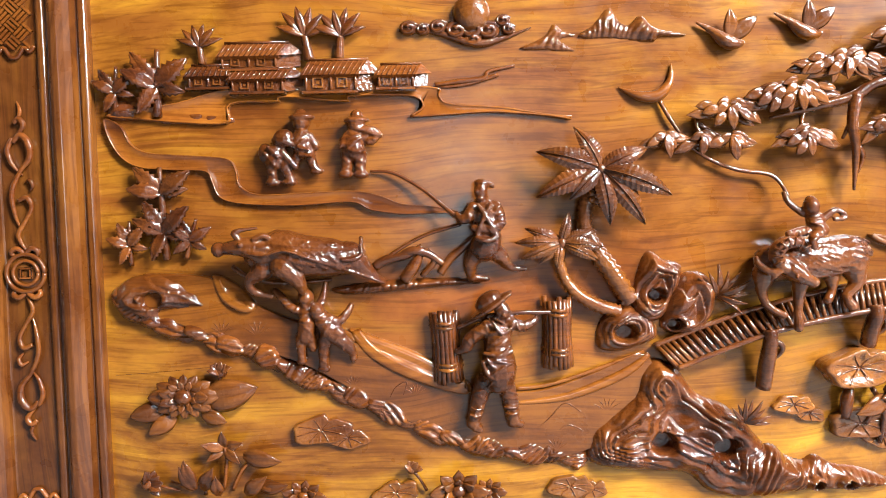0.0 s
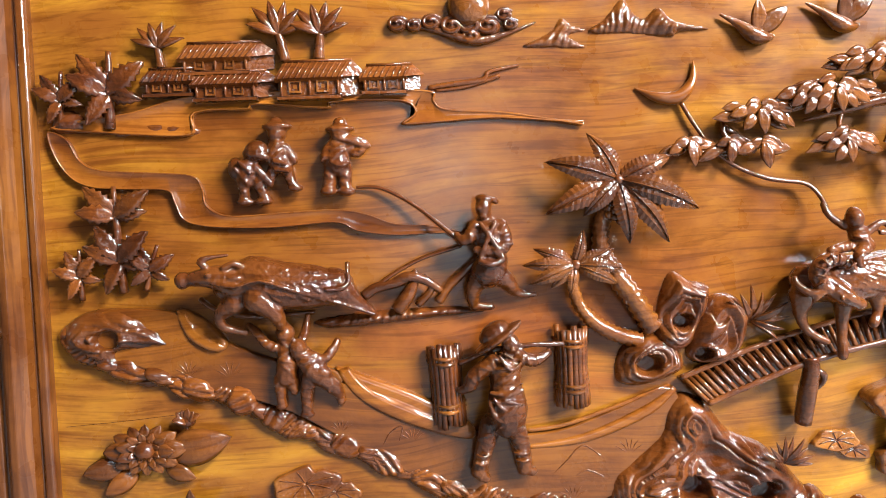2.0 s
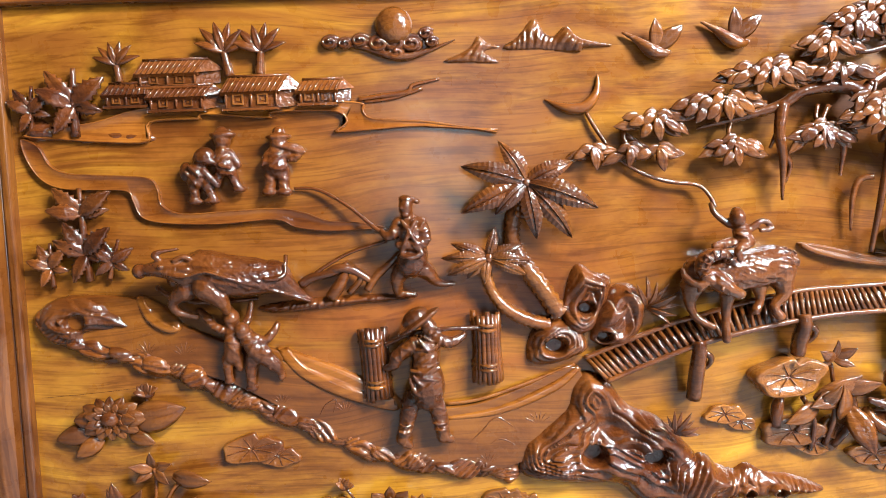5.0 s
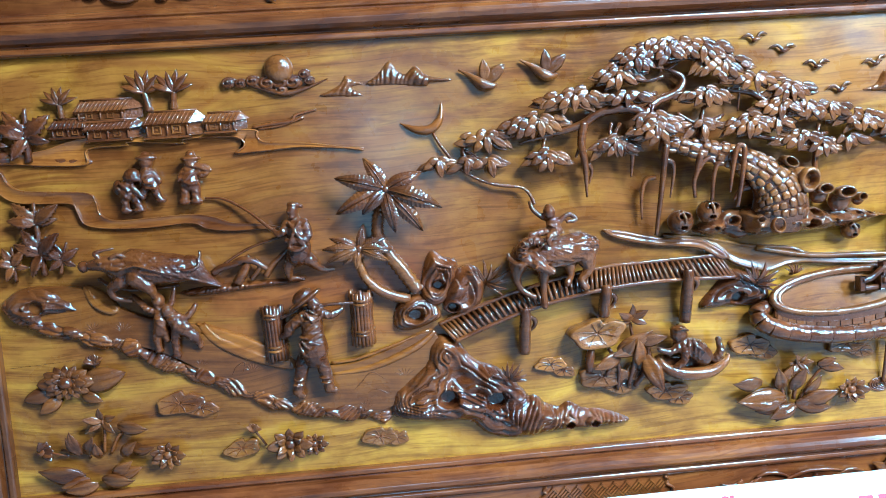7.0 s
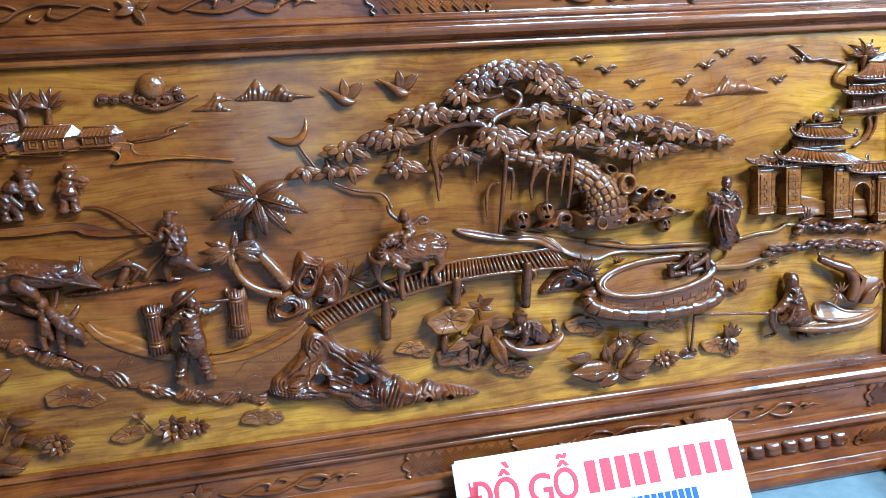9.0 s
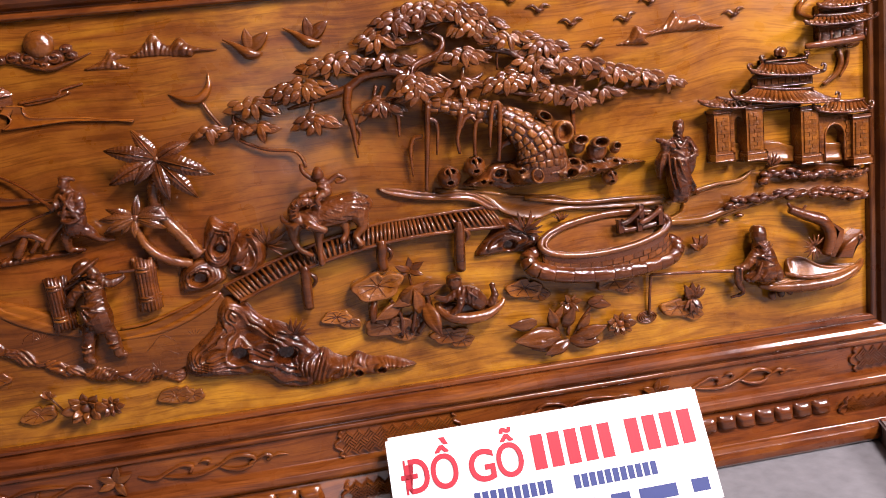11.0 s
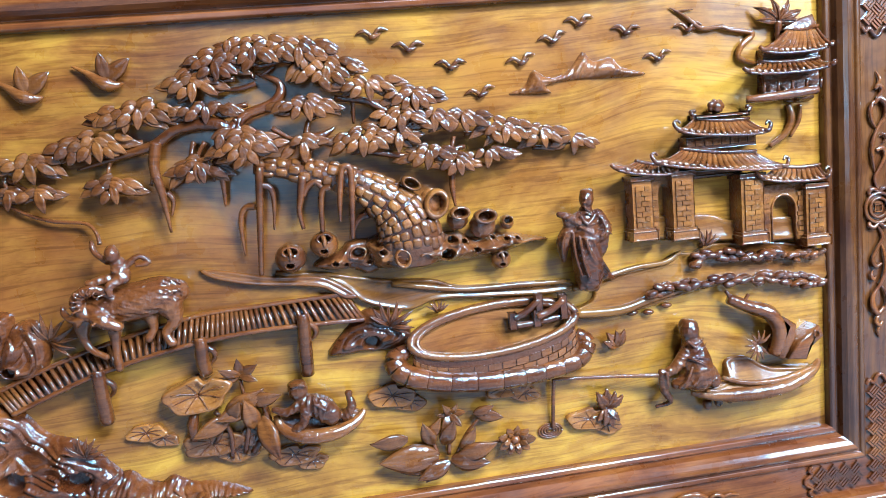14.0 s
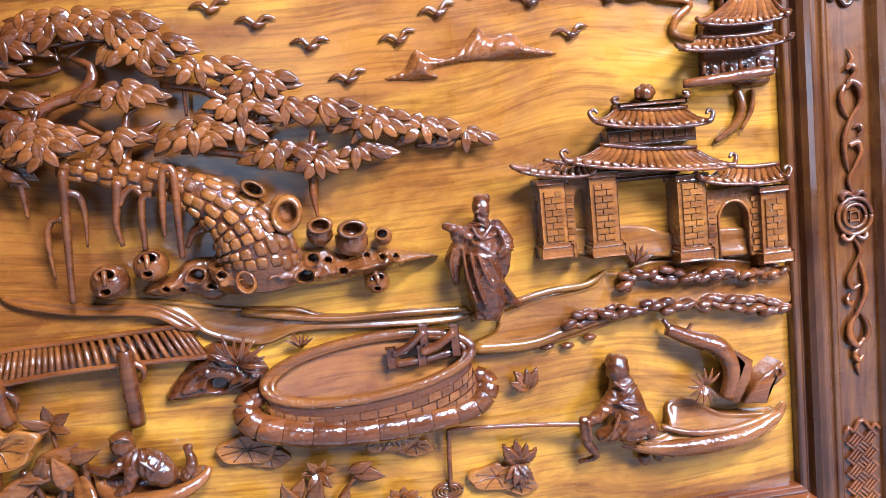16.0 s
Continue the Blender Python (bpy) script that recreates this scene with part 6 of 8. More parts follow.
cords("bank_lip", "smooth rolled carved edge of the bank", "relief line", [[(1.692, 0.310, .010, .006), (1.737, 0.321, .013, .005), (1.802, 0.334, .013, .005), (1.858, 0.337, .012, .005), (1.887, 0.353, .012, .003)], [(1.694, 0.267, .010, .009), (1.770, 0.264, .013, .009), (1.826, 0.276, .013, .008), (1.902, 0.290, .012, .006)],
                                                                           [(1.392, 0.355, .008, .006), (1.500, 0.333, .010, .005), (1.604, 0.328, .010, .006), (1.689, 0.324, .010, .004)]], M_golden)
cloud_bank("smooth pale carved mound behind the gate", [(1.834, 0.383), (1.840, 0.413), (1.871, 0.415), (1.945, 0.410), (1.987, 0.395), (2.059, 0.394), (2.102, 0.386), (2.106, 0.352), (1.981, 0.361)], .006, M_golden, .008, .001, "carved_mound", .16)
tuft("grass_tuft", "carved grass blades standing before the gate", 1.929, 0.357, 6, 120, .75, BLADE, .014, 80, "grass")
tuft("grass_tuft", "carved grass blades beside the pond", 1.463, 0.300, 7, 130, .6, BLADE, .010, 90, "grass")
BEAD = bmesh.new()
blob(BEAD, 0, 0, 0, 0.013, 0.0062, 0.009, seg=10)
BEAD = mesh_of("clump", BEAD, M_carve)
random.seed(7)
for label, pts, cnt in (("carved low hedge of rounded leaf clumps", [(1.909, 0.335), (1.980, 0.340), (2.057, 0.328), (2.145, 0.320)], 44), ("carved low hedge along the water", [(1.828, 0.289), (1.903, 0.297), (1.998, 0.294), (2.085, 0.283), (2.149, 0.272)], 56)):
    hedge = thing("hedge", label, "hedge", group="carved hedges", at=V(*pts[1], 0))
    line = spline(pts, 12)
    for k in range(cnt):
        x, z = line[int(k / cnt * (len(line) - 1))]
        stick("clump", BEAD, hedge, place(x + random.uniform(-.004, .004), z + random.uniform(-.009, .009), .014 + random.uniform(0, .010), random.uniform(-25, 25), random.uniform(-20, 20), random.uniform(-30, 30), random.uniform(.75, 1.1)))
for x, z, s in ((1.796, 0.256, .9), (1.826, 0.253, .8), (1.859, 0.261, .8)):
    ob = thing("bank_stone", "rounded carved stone at the water's edge", "stone", group="bank stones", at=V(x, z, 0))
    stick("stone", BEAD, ob, place(x, z, .006, 0, 0, 0, s))

pond = thing("garden_pond", "oval carved pond with a brick wall and rolled rim", "pond", at=V(1.548, 0.235, 0))
PC, PA, PB = (1.549, 0.265), 0.138, 0.036


def oval(t, a=1.0, drop=0.0, out=0.0, tilt=0.06):
    x, z = PA * a * math.cos(t), PB * a * math.sin(t)
    return (PC[0] + x, PC[1] + z + tilt * x - drop, 0.030 - 0.016 * math.sin(t) + out)


bm = bmesh.new()
pts = [oval(TAU * k / 48) for k in range(49)]
tube(bm, [(*p, 0.0075) for p in pts], 8, 1)
tube(bm, [(*oval(TAU * k / 48, 0.93, 0.001, 0.002), 0.0045) for k in range(49)], 7, 1)
part("rim", bm, M_light, pond)
bm = bmesh.new()
bm.faces.new([bm.verts.new(V(x, z, 0.55 * d + 0.004)) for x, z, d in (oval(TAU * k / 48, 0.95) for k in range(48))])
part("water", bm, M_golden, pond, "smooth golden pond floor")
bm = bmesh.new()
N = 40
rows = []
for drop, f, out in ((0.004, 1.0, 0.004), (0.018, 0.985, 0.002), (0.034, 1.0, 0.0), (0.050, 1.04, 0.0), (0.056, 1.06, -0.02)):
    rows.append([bm.verts.new(V(*(lambda q: (q[0], q[1], max(q[2], 0.0)))(oval(math.pi + math.pi * k / N, f, drop, out)))) for k in range(N + 1)])
for p, q in zip(rows, rows[1:]):
    for k in range(N):
        bm.faces.new((p[k], p[k + 1], q[k + 1], q[k]))
wall = part("wall", bm, M_carve, pond)
for row in range(3):
    for k in range(17):
        t0 = math.pi * (1.02 + 0.96 * (k + 0.5 * (row % 2)) / 17.5)
        t1 = t0 + math.pi * 0.96 / 17.5 * 0.9
        bm = bmesh.new()
        lo, hi = 0.017 + 0.0115 * row + 0.0105, 0.017 + 0.0115 * row
        f = 0.992 + 0.012 * row
        c = [oval(t0, f, hi, .0035), oval(t1, f, hi, .0035), oval(t1, f, lo, .0035), oval(t0, f, lo, .0035)]
        b = [oval(t0, f, hi, -.004), oval(t1, f, hi, -.004), oval(t1, f, lo, -.004), oval(t0, f, lo, -.004)]
        fv, bv = [bm.verts.new(V(*q)) for q in c], [bm.verts.new(V(*q)) for q in b]
        bm.faces.new(fv)
        for i in range(4):
            bm.faces.new((fv[i], fv[(i + 1) % 4], bv[(i + 1) % 4], bv[i]))
        part("brick", bm, M_light, wall, smooth=False)
base = spline([(1.406, 0.245, .018, .012), (1.383, 0.231, .026, .018), (1.402, 0.208, .038, .018), (1.468, 0.191, .044, .017), (1.552, 0.184, .044, .017), (1.623, 0.186, .038, .017), (1.684, 0.195, .030, .017), (1.706, 0.219, .022, .016), (1.690, 0.236, .016, .010)], 4)
for i in range(0, len(base) - 2, 2):
    bm = bmesh.new()
    p, c, q = base[i], base[i + 1], base[i + 2]
    tube(bm, [(*p[:3], p[3] * 0.985), (*(p[j] * .94 + c[j] * .06 for j in range(3)), p[3]), (*c[:3], c[3] * 1.008), (*(q[j] * .94 + c[j] * .06 for j in range(3)), q[3]), (*q[:3], q[3] * 0.985)], 12, 1)
    part("base_stone", bm, M_carve, pond)
foot = thing("garden_bridge", "tiny carved arched bridge with posts at the pond", "bridge", at=V(1.626, 0.271, 0))
for x, z0, x2, z1 in ((1.579, 0.263, 1.579, 0.289), (1.619, 0.263, 1.619, 0.290), (1.624, 0.285, 1.628, 0.315), (1.665, 0.270, 1.666, 0.309)):
    bm = bmesh.new()
    box(bm, x - .0055, x + .0055, z0, z1, .030, .044, .0015)
    part("post", bm, M_carve, foot, smooth=False)
for pts in ([(1.580, 0.281, .040, .006), (1.600, 0.287, .040, .006), (1.625, 0.307, .040, .006)], [(1.618, 0.279, .044, .006), (1.642, 0.287, .044, .006), (1.665, 0.302, .044, .006)], [(1.582, 0.266, .036, .006), (1.621, 0.268, .036, .006), (1.666, 0.273, .034, .006)]):
    bm = bmesh.new()
    tube(bm, pts, 8, 4)
    part("rail", bm, M_carve, foot)
statue("carved_scholar", "carved wooden scholar in a long draped robe holding an open book", "statue",
       [[(1.716, 0.444, 0.034, 0.0105), (1.714, 0.424, 0.032, 0.0221), (1.711, 0.391, 0.032, 0.0245), (1.714, 0.359, 0.030, 0.0256), (1.716, 0.329, 0.028, 0.0233)], [(1.698, 0.431, 0.040, 0.0105), (1.682, 0.424, 0.046, 0.0093), (1.675, 0.436, 0.050, 0.0058)], [(1.665, 0.442, 0.050, 0.0047), (1.681, 0.435, 0.054, 0.0070), (1.695, 0.425, 0.056, 0.0047)], [(1.734, 0.433, 0.036, 0.0105), (1.746, 0.406, 0.038, 0.0105), (1.723, 0.397, 0.048, 0.0082)], [(1.683, 0.416, 0.042, 0.0105), (1.673, 0.393, 0.036, 0.0116), (1.676, 0.364, 0.026, 0.0047)], [(1.741, 0.397, 0.036, 0.0105), (1.738, 0.374, 0.032, 0.0093), (1.729, 0.359, 0.028, 0.0047)], [(1.724, 0.360, 0.030, 0.0151), (1.745, 0.335, 0.022, 0.0093), (1.765, 0.320, 0.012, 0.0029)], [(1.706, 0.326, 0.030, 0.0093), (1.701, 0.317, 0.034, 0.0070)], [(1.725, 0.324, 0.030, 0.0093), (1.724, 0.313, 0.034, 0.0070)]],
       [(1.716, 0.461, 0.038, 0.0122, 0.0151, 0.0128, 0), (1.718, 0.470, 0.036, 0.0116, 0.0070, 0.0105, -12), (1.726, 0.472, 0.032, 0.0052, 0.0058, 0.0052, 0), (1.710, 0.463, 0.050, 0.0023, 0.0017, 0.0017, 0), (1.708, 0.456, 0.052, 0.0035, 0.0023, 0.0023, 0), (1.723, 0.458, 0.034, 0.0058, 0.0116, 0.0082, 0)],
       folds=[[(1.685, 0.411, 0.052, 0.0017), (1.688, 0.372, 0.050, 0.0017), (1.697, 0.336, 0.050, 0.0017)], [(1.694, 0.405, 0.056, 0.0017), (1.699, 0.366, 0.054, 0.0017), (1.708, 0.334, 0.052, 0.0017)], [(1.704, 0.398, 0.058, 0.0017), (1.713, 0.369, 0.056, 0.0017), (1.731, 0.342, 0.044, 0.0017)], [(1.717, 0.396, 0.056, 0.0017), (1.728, 0.368, 0.048, 0.0017), (1.750, 0.336, 0.032, 0.0017)], [(1.699, 0.438, 0.052, 0.0017), (1.709, 0.422, 0.056, 0.0017), (1.726, 0.437, 0.050, 0.0017)], [(1.673, 0.413, 0.054, 0.0017), (1.667, 0.394, 0.050, 0.0017), (1.670, 0.373, 0.040, 0.0017)], [(1.735, 0.429, 0.050, 0.0017), (1.740, 0.410, 0.054, 0.0017), (1.729, 0.400, 0.056, 0.0017)]], fuse=0.0019)

# ---- gate and pagoda ----
def pillar(ob, x0, x1, z0, z1, d, cols=1):
    bm = bmesh.new()
    box(bm, x0, x1, z0, z1, -.002, d, .0015)
    p = part("pillar", bm, M_trunk, ob, smooth=False)
    bm = bmesh.new()
    box(bm, x0 - .004, x1 + .004, z0 - .004, z0 + .010, -.002, d + .006, .002)
    box(bm, x0 - .002, x1 + .002, z0 + .010, z0 + .015, -.002, d + .004, .001)
    part("pillar_base", bm, M_light, p, smooth=False)
    bm = bmesh.new()
    box(bm, x0 - .003, x1 + .003, z1 - .007, z1, -.002, d + .004, .001)
    part("capital", bm, M_carve, p, smooth=False)
    n = int((z1 - z0 - .026) / .0085)
    w = (x1 - x0) * .68
    for k in range(n):
        z = z0 + .018 + k * .0085
        off = w * (.12 if k % 2 else -.12)
        xm = (x0 + x1) / 2
        for a, b in ((xm - w / 2, xm + off - .0006), (xm + off + .0006, xm + w / 2)):
            bm = bmesh.new()
            box(bm, a, b, z, z + .0072, d - .001, d + .0026)
            part("brick", bm, M_trunk, p, smooth=False)
    return p


def tiled_roof(ob, eave, ridge, ze, zr, de, dr, tiles, curl=True, tilt=0.0):
    """A concave tiled roof: eave and ridge are (x0, x1); turned-up corners; tile rows as rounded ribs with steps."""
    sh = lambda x: (x - eave[0]) * tilt
    bm = bmesh.new()
    rows = []
    S = 6
    for i in range(S + 1):
        t = i / S
        c = t ** 1.6
        x0, x1 = eave[0] + (ridge[0] - eave[0]) * t ** .7, eave[1] + (ridge[1] - eave[1]) * t ** .7
        rows.append([(x0 + (x1 - x0) * k / 12, ze + (zr - ze) * (0.35 * t + 0.65 * c) + (0.006 * (abs(k - 6) / 6) ** 3 * (1 - t)), de + (dr - de) * t) for k in range(13)])
    top = [[bm.verts.new(V(x, z + sh(x), d)) for x, z, d in r] for r in rows]
    low = [[bm.verts.new(V(x, z + sh(x) - .004, d - .007)) for x, z, d in r] for r in (rows[0], rows[-1])]
    for p, q in zip(top, top[1:]):
        for k in range(12):
            bm.faces.new((p[k], p[k + 1], q[k + 1], q[k]))
    for k in range(12):
        bm.faces.new((low[0][k], low[0][k + 1], top[0][k + 1], top[0][k]))
        bm.faces.new((low[1][k], low[1][k + 1], low[0][k + 1], low[0][k]))
    roof = part("roof", bm, M_carve, ob)
    for j in range(tiles):
        u = (j + .5) / tiles * 12
        k = min(11, int(u))
        f = u - k
        pts = []
        for i, r in enumerate(rows):
            x, z, d = (r[k][m] + (r[k + 1][m] - r[k][m]) * f for m in range(3))
            pts.append((x, z + sh(x), d, .0046 if i % 2 else .0054))
        bm = bmesh.new()
        tube(bm, pts, 8, 1, 0.6)
        part("tile", bm, M_light, roof)
    bm = bmesh.new()
    tube(bm, [(ridge[0] - .004, zr + sh(ridge[0]) + .004, dr + .003, .0030), ((ridge[0] + ridge[1]) / 2, zr + sh((ridge[0] + ridge[1]) / 2), dr + .003, .0042), (ridge[1] + .004, zr + sh(ridge[1]) + .004, dr + .003, .0030)], 7, 5)
    part("ridge", bm, M_carve, roof)
    for x, r, s in ((eave[0], ridge[0], -1), (eave[1], ridge[1], 1)):
        bm = bmesh.new()
        z0 = ze + sh(x) + .006
        tube(bm, [(r, zr + sh(r), dr + .003, .003), ((x + r) / 2, (z0 + zr + sh(r)) / 2 - .004, (de + dr) / 2 + .003, .0036), (x, z0, de + .002, .004), (x + s * .006, z0 + .005, de, .0035)]
             + ([(x + s * .008, z0 + .012, de - .002, .003), (x + s * .002, z0 + .015, de - .002, .0025), (x - s * .002, z0 + .010, de, .002)] if curl else []), 7, 4)
        part("hip", bm, M_carve, roof)
    bm = bmesh.new()
    tube(bm, [(x, z + sh(x) - .002, d, .0024) for x, z, d in rows[0]], 6, 1)
    part("eave_board", bm, M_carve, roof)
    return roof


def arched_bm(xa, xb, za, zb, xm, hw, zs, rise, d):
    """A wall from za to zb with an arched opening through it: jambs, spandrel and the arch's inner face."""
    bm = bmesh.new()
    arc = [(xm - hw * math.cos(math.pi * k / 12), zs + rise * math.sin(math.pi * k / 12)) for k in range(13)]
    quads = [((xa, za), (xm - hw, za), (xm - hw, zs), (xa, zs)), ((xm + hw, za), (xb, za), (xb, zs), (xm + hw, zs)), ((xa, zs), (xm - hw, zs), (xm - hw, zb), (xa, zb)), ((xm + hw, zs), (xb, zs), (xb, zb), (xm + hw, zb))]
    quads += [(p, q, (q[0], zb), (p[0], zb)) for p, q in zip(arc, arc[1:])]
    for quad in quads:
        bm.faces.new([bm.verts.new(V(*p, d)) for p in quad])
    inner = [(xm - hw, za)] + arc + [(xm + hw, za)]
    for p, q in list(zip(inner, inner[1:])) + [((xb, za), (xb, zb)), ((xb, zb), (xa, zb)), ((xa, zb), (xa, za))]:
        bm.faces.new([bm.verts.new(V(*c)) for c in ((*p, d), (*q, d), (*q, -.002), (*p, -.002))])
    bmesh.ops.remove_doubles(bm, verts=bm.verts, dist=1e-5)
    return bm


gate = thing("temple_gate", "carved temple gate with brick pillars and tiled double roof", "gate", at=V(1.964, 0.358, 0))
for (xa, za, xb, zb), d in (((1.798, 0.386, 1.833, 0.487), .030), ((1.865, 0.381, 1.903, 0.490), .036), ((1.987, 0.361, 2.028, 0.474), .036), ((2.110, 0.344, 2.148, 0.446), .030)):
    pillar(gate, xa, xb, za, zb, d)
# narrow arched opening beside the first pillar
bm = arched_bm(1.826, 1.868, .378, .488, 1.857, .0105, .452, .018, .022)
small_arch = part("arch_wall", bm, M_trunk, gate, smooth=False)
for k in range(10):
    bm = bmesh.new()
    o = .0012 if k % 2 else -.0012
    box(bm, 1.832 + o, 1.8445 + o, .384 + .0088 * k, .3912 + .0088 * k, .021, .0245)
    part("brick", bm, M_trunk, small_arch, smooth=False)
# right-hand wall with an arched opening through it
xa, za, xb, zb = 2.026, 0.352, 2.113, 0.449
xm, hw, zs = (xa + xb) / 2 + .004, (xb - xa) * .26, zb - .042
arch = [(xm + hw * math.cos(math.pi * k / 10), zs + hw * 1.1 * math.sin(math.pi * k / 10)) for k in range(11)]
bm = arched_bm(xa, xb, za, zb, xm, hw, zs, hw * 1.1, .022)
arched = part("arch_wall", bm, M_trunk, gate, smooth=False)
bm = bmesh.new()
tube(bm, [(xm - hw, za, .023, .002)] + [(x, z, .023, .002) for x, z in arch[::-1]] + [(xm + hw, za, .023, .002)], 6, 1)
part("arch_trim", bm, M_light, arched)
for k in range(9):
    for s in (-1, 1):
        z = za + .006 + k * .0088
        xc = xm + s * (hw + (xb - xa) * .12)
        bm = bmesh.new()
        o = .0012 if k % 2 else -.0012
        box(bm, xc - .0062 + o, xc + .0062 + o, z, z + .0072, .021, .0242)
        part("brick", bm, M_light, arched, smooth=False)
bm = bmesh.new()
xa, za, xb, zb = 1.901, 0.481, 1.995, 0.482
box(bm, xa, xb, za - .002, zb + .004, -.002, .026, .0015)
box(bm, xa, xb, za - .008, za - .004, -.002, .020, .001)
part("lintel", bm, M_carve, gate, smooth=False)
xa, za, xb, zb = 1.898, 0.525, 2.023, 0.534
bm = bmesh.new()
box(bm, xa, xb, za - .004, zb + .008, -.002, .026, .001)
up = part("upper_wall", bm, M_carve, gate, smooth=False)
for k in range(8):
    bm = bmesh.new()
    x = xa + (xb - xa) * (k + .08) / 8
    box(bm, x, x + (xb - xa) * .105, za + .002, zb + .004, .025, .028)
    part("panel", bm, M_light, up, smooth=False)
xa, za, xb, zb = 1.831, 0.499, 2.035, 0.517
tiled_roof(gate, (1.834, 2.058), (1.890, 2.018), .503, .529, .052, .026, 17, True, -0.12)
xa, za, xb, zb = 1.882, 0.545, 2.041, 0.565
tiled_roof(gate, (1.878, 2.032), (1.916, 2.012), .551, .574, .046, .018, 13, True, -0.09)
xa, za, xb, zb = 1.777, 0.492, 1.871, 0.498
tiled_roof(gate, (1.766, 1.868), (1.812, 1.866), .501, .517, .042, .022, 9, False, -0.16)
xa, za, xb, zb = 2.030, 0.460, 2.146, 0.469
tiled_roof(gate, (2.022, 2.142), (2.060, 2.140), .461, .482, .042, .020, 10, True, -0.08)
bm = bmesh.new()
xa, za, xb, zb = 1.918, 0.574, 2.013, 0.576
box(bm, xa, xb, za - .002, zb + .002, -.002, .026, .002)
tube(bm, [(xa, zb, .020, .004), (xa - .006, zb + .008, .020, .004), (xa + .002, zb + .010, .020, .003)], 7)
tube(bm, [(xb, zb, .020, .004), (xb + .006, zb + .008, .020, .004), (xb - .002, zb + .010, .020, .003)], 7)
crest = part("ridge_crest", bm, M_carve, gate)
bm = bmesh.new()
x, z = 1.958, 0.588
for k in range(7):
    blob(bm, x + .010 * math.cos(k * .9), z + .007 * math.sin(k * .9) + .002, .018, .006, .006, .006, seg=8)
blob(bm, x, z, .022, .009, .010, .008)
part("finial", bm, M_carve, crest, fuse=.0015)

pagoda = thing("pagoda", "small carved two-tier pagoda with tiled roofs at the frame", "pagoda", at=V(2.094, 0.593, 0))
bm = bmesh.new()
xa, za, xb, zb = 2.046, 0.601, 2.149, 0.686
box(bm, xa, xb, za, zb - .010, -.002, .018, .001)
part("wall", bm, M_carve, pagoda, smooth=False)
xa, za, xb, zb = 2.031, 0.668, 2.155, 0.705
tiled_roof(pagoda, (xa, xb - .004), (xa + .060, xb - .012), za, zb, .044, .018, 11, False)
bm = bmesh.new()
xa, za, xb, zb = 2.080, 0.705, 2.144, 0.716
prism(bm, [(xa, za), (xb, za), (xb - .010, zb + .012), (xa + .030, zb + .006)], -.002, .026, .003)
part("roof_peak", bm, M_carve, pagoda)
xa, za, xb, zb = 1.997, 0.636, 2.154, 0.647
tiled_roof(pagoda, (xa, xb - .004), (xa + .040, xb - .012), za, zb + .006, .050, .022, 13, False)
xa, za, xb, zb = 2.012, 0.593, 2.103, 0.595
bm = bmesh.new()
tube(bm, [(xa, zb + .002, .020, .006), (xa + .03, za + .004, .030, .0075), (xb, za + .008, .036, .008), (xb + .030, zb + .008, .034, .007)], 8, 5)
part("terrace", bm, M_carve, pagoda)
for k in range(5):
    xa, za, xb, zb = 2.038, 0.606, 2.142, 0.622
    bm = bmesh.new()
    x = xa + (xb - xa) * k / 4
    tube(bm, [(x, za, .030, .003), (x, zb, .032, .003)], 7, 1)
    part("post", bm, M_carve, pagoda)
bm = bmesh.new()
rock(bm, [(2.094, 0.589), (2.108, 0.607), (2.142, 0.620), (2.148, 0.598), (2.141, 0.586)], .028, 30, 71, .002, .008, rim=.010)
part("rock", bm, M_light, pagoda)
cords("smoke_ribbon", "thin carved ribbon of cloud winding to the pagoda", "relief line", [
    [(1.892, 0.756, .003, .001), (1.917, 0.741, .005, .003), (1.945, 0.719, .006, .004), (1.979, 0.720, .007, .004), (1.995, 0.714, .007, .004), (2.036, 0.705, .006, .005), (2.015, 0.686, .006, .006), (2.010, 0.667, .006, .005), (2.040, 0.655, .006, .004)], [(1.900, 0.750, .003, .002), (1.932, 0.751, .004, .001)]], M_bank)
cords("garden_path", "smooth carved path curling from the pagoda to the gate", "relief line", [[(2.097, 0.583, .006, .006), (2.102, 0.559, .008, .007), (2.089, 0.534, .008, .006), (2.061, 0.515, .006, .004)], [(2.121, 0.582, .005, .004), (2.117, 0.554, .006, .004), (2.100, 0.528, .006, .003)]], M_bank)
palm = thing("palm_tree", "carved palm rising behind the pagoda", "tree", at=V(2.084, 0.682, 0))
x, z, x2, z2 = 2.084, 0.682, 2.080, 0.722
bm = bmesh.new()
tube(bm, [(x, z, .008, .007), (x2, (z + z2) / 2, .010, .006), (x2, z2, .012, .006)], 8)
part("trunk", bm, M_carve, palm)
for a, s in ((20, 1.5), (60, 1.3), (110, 1.3), (150, 1.6), (175, 1.3), (-5, 1.3)):
    stick("frond", TWIG_FROND, palm, place(x2, z2, .012, a, 10, 0, s))


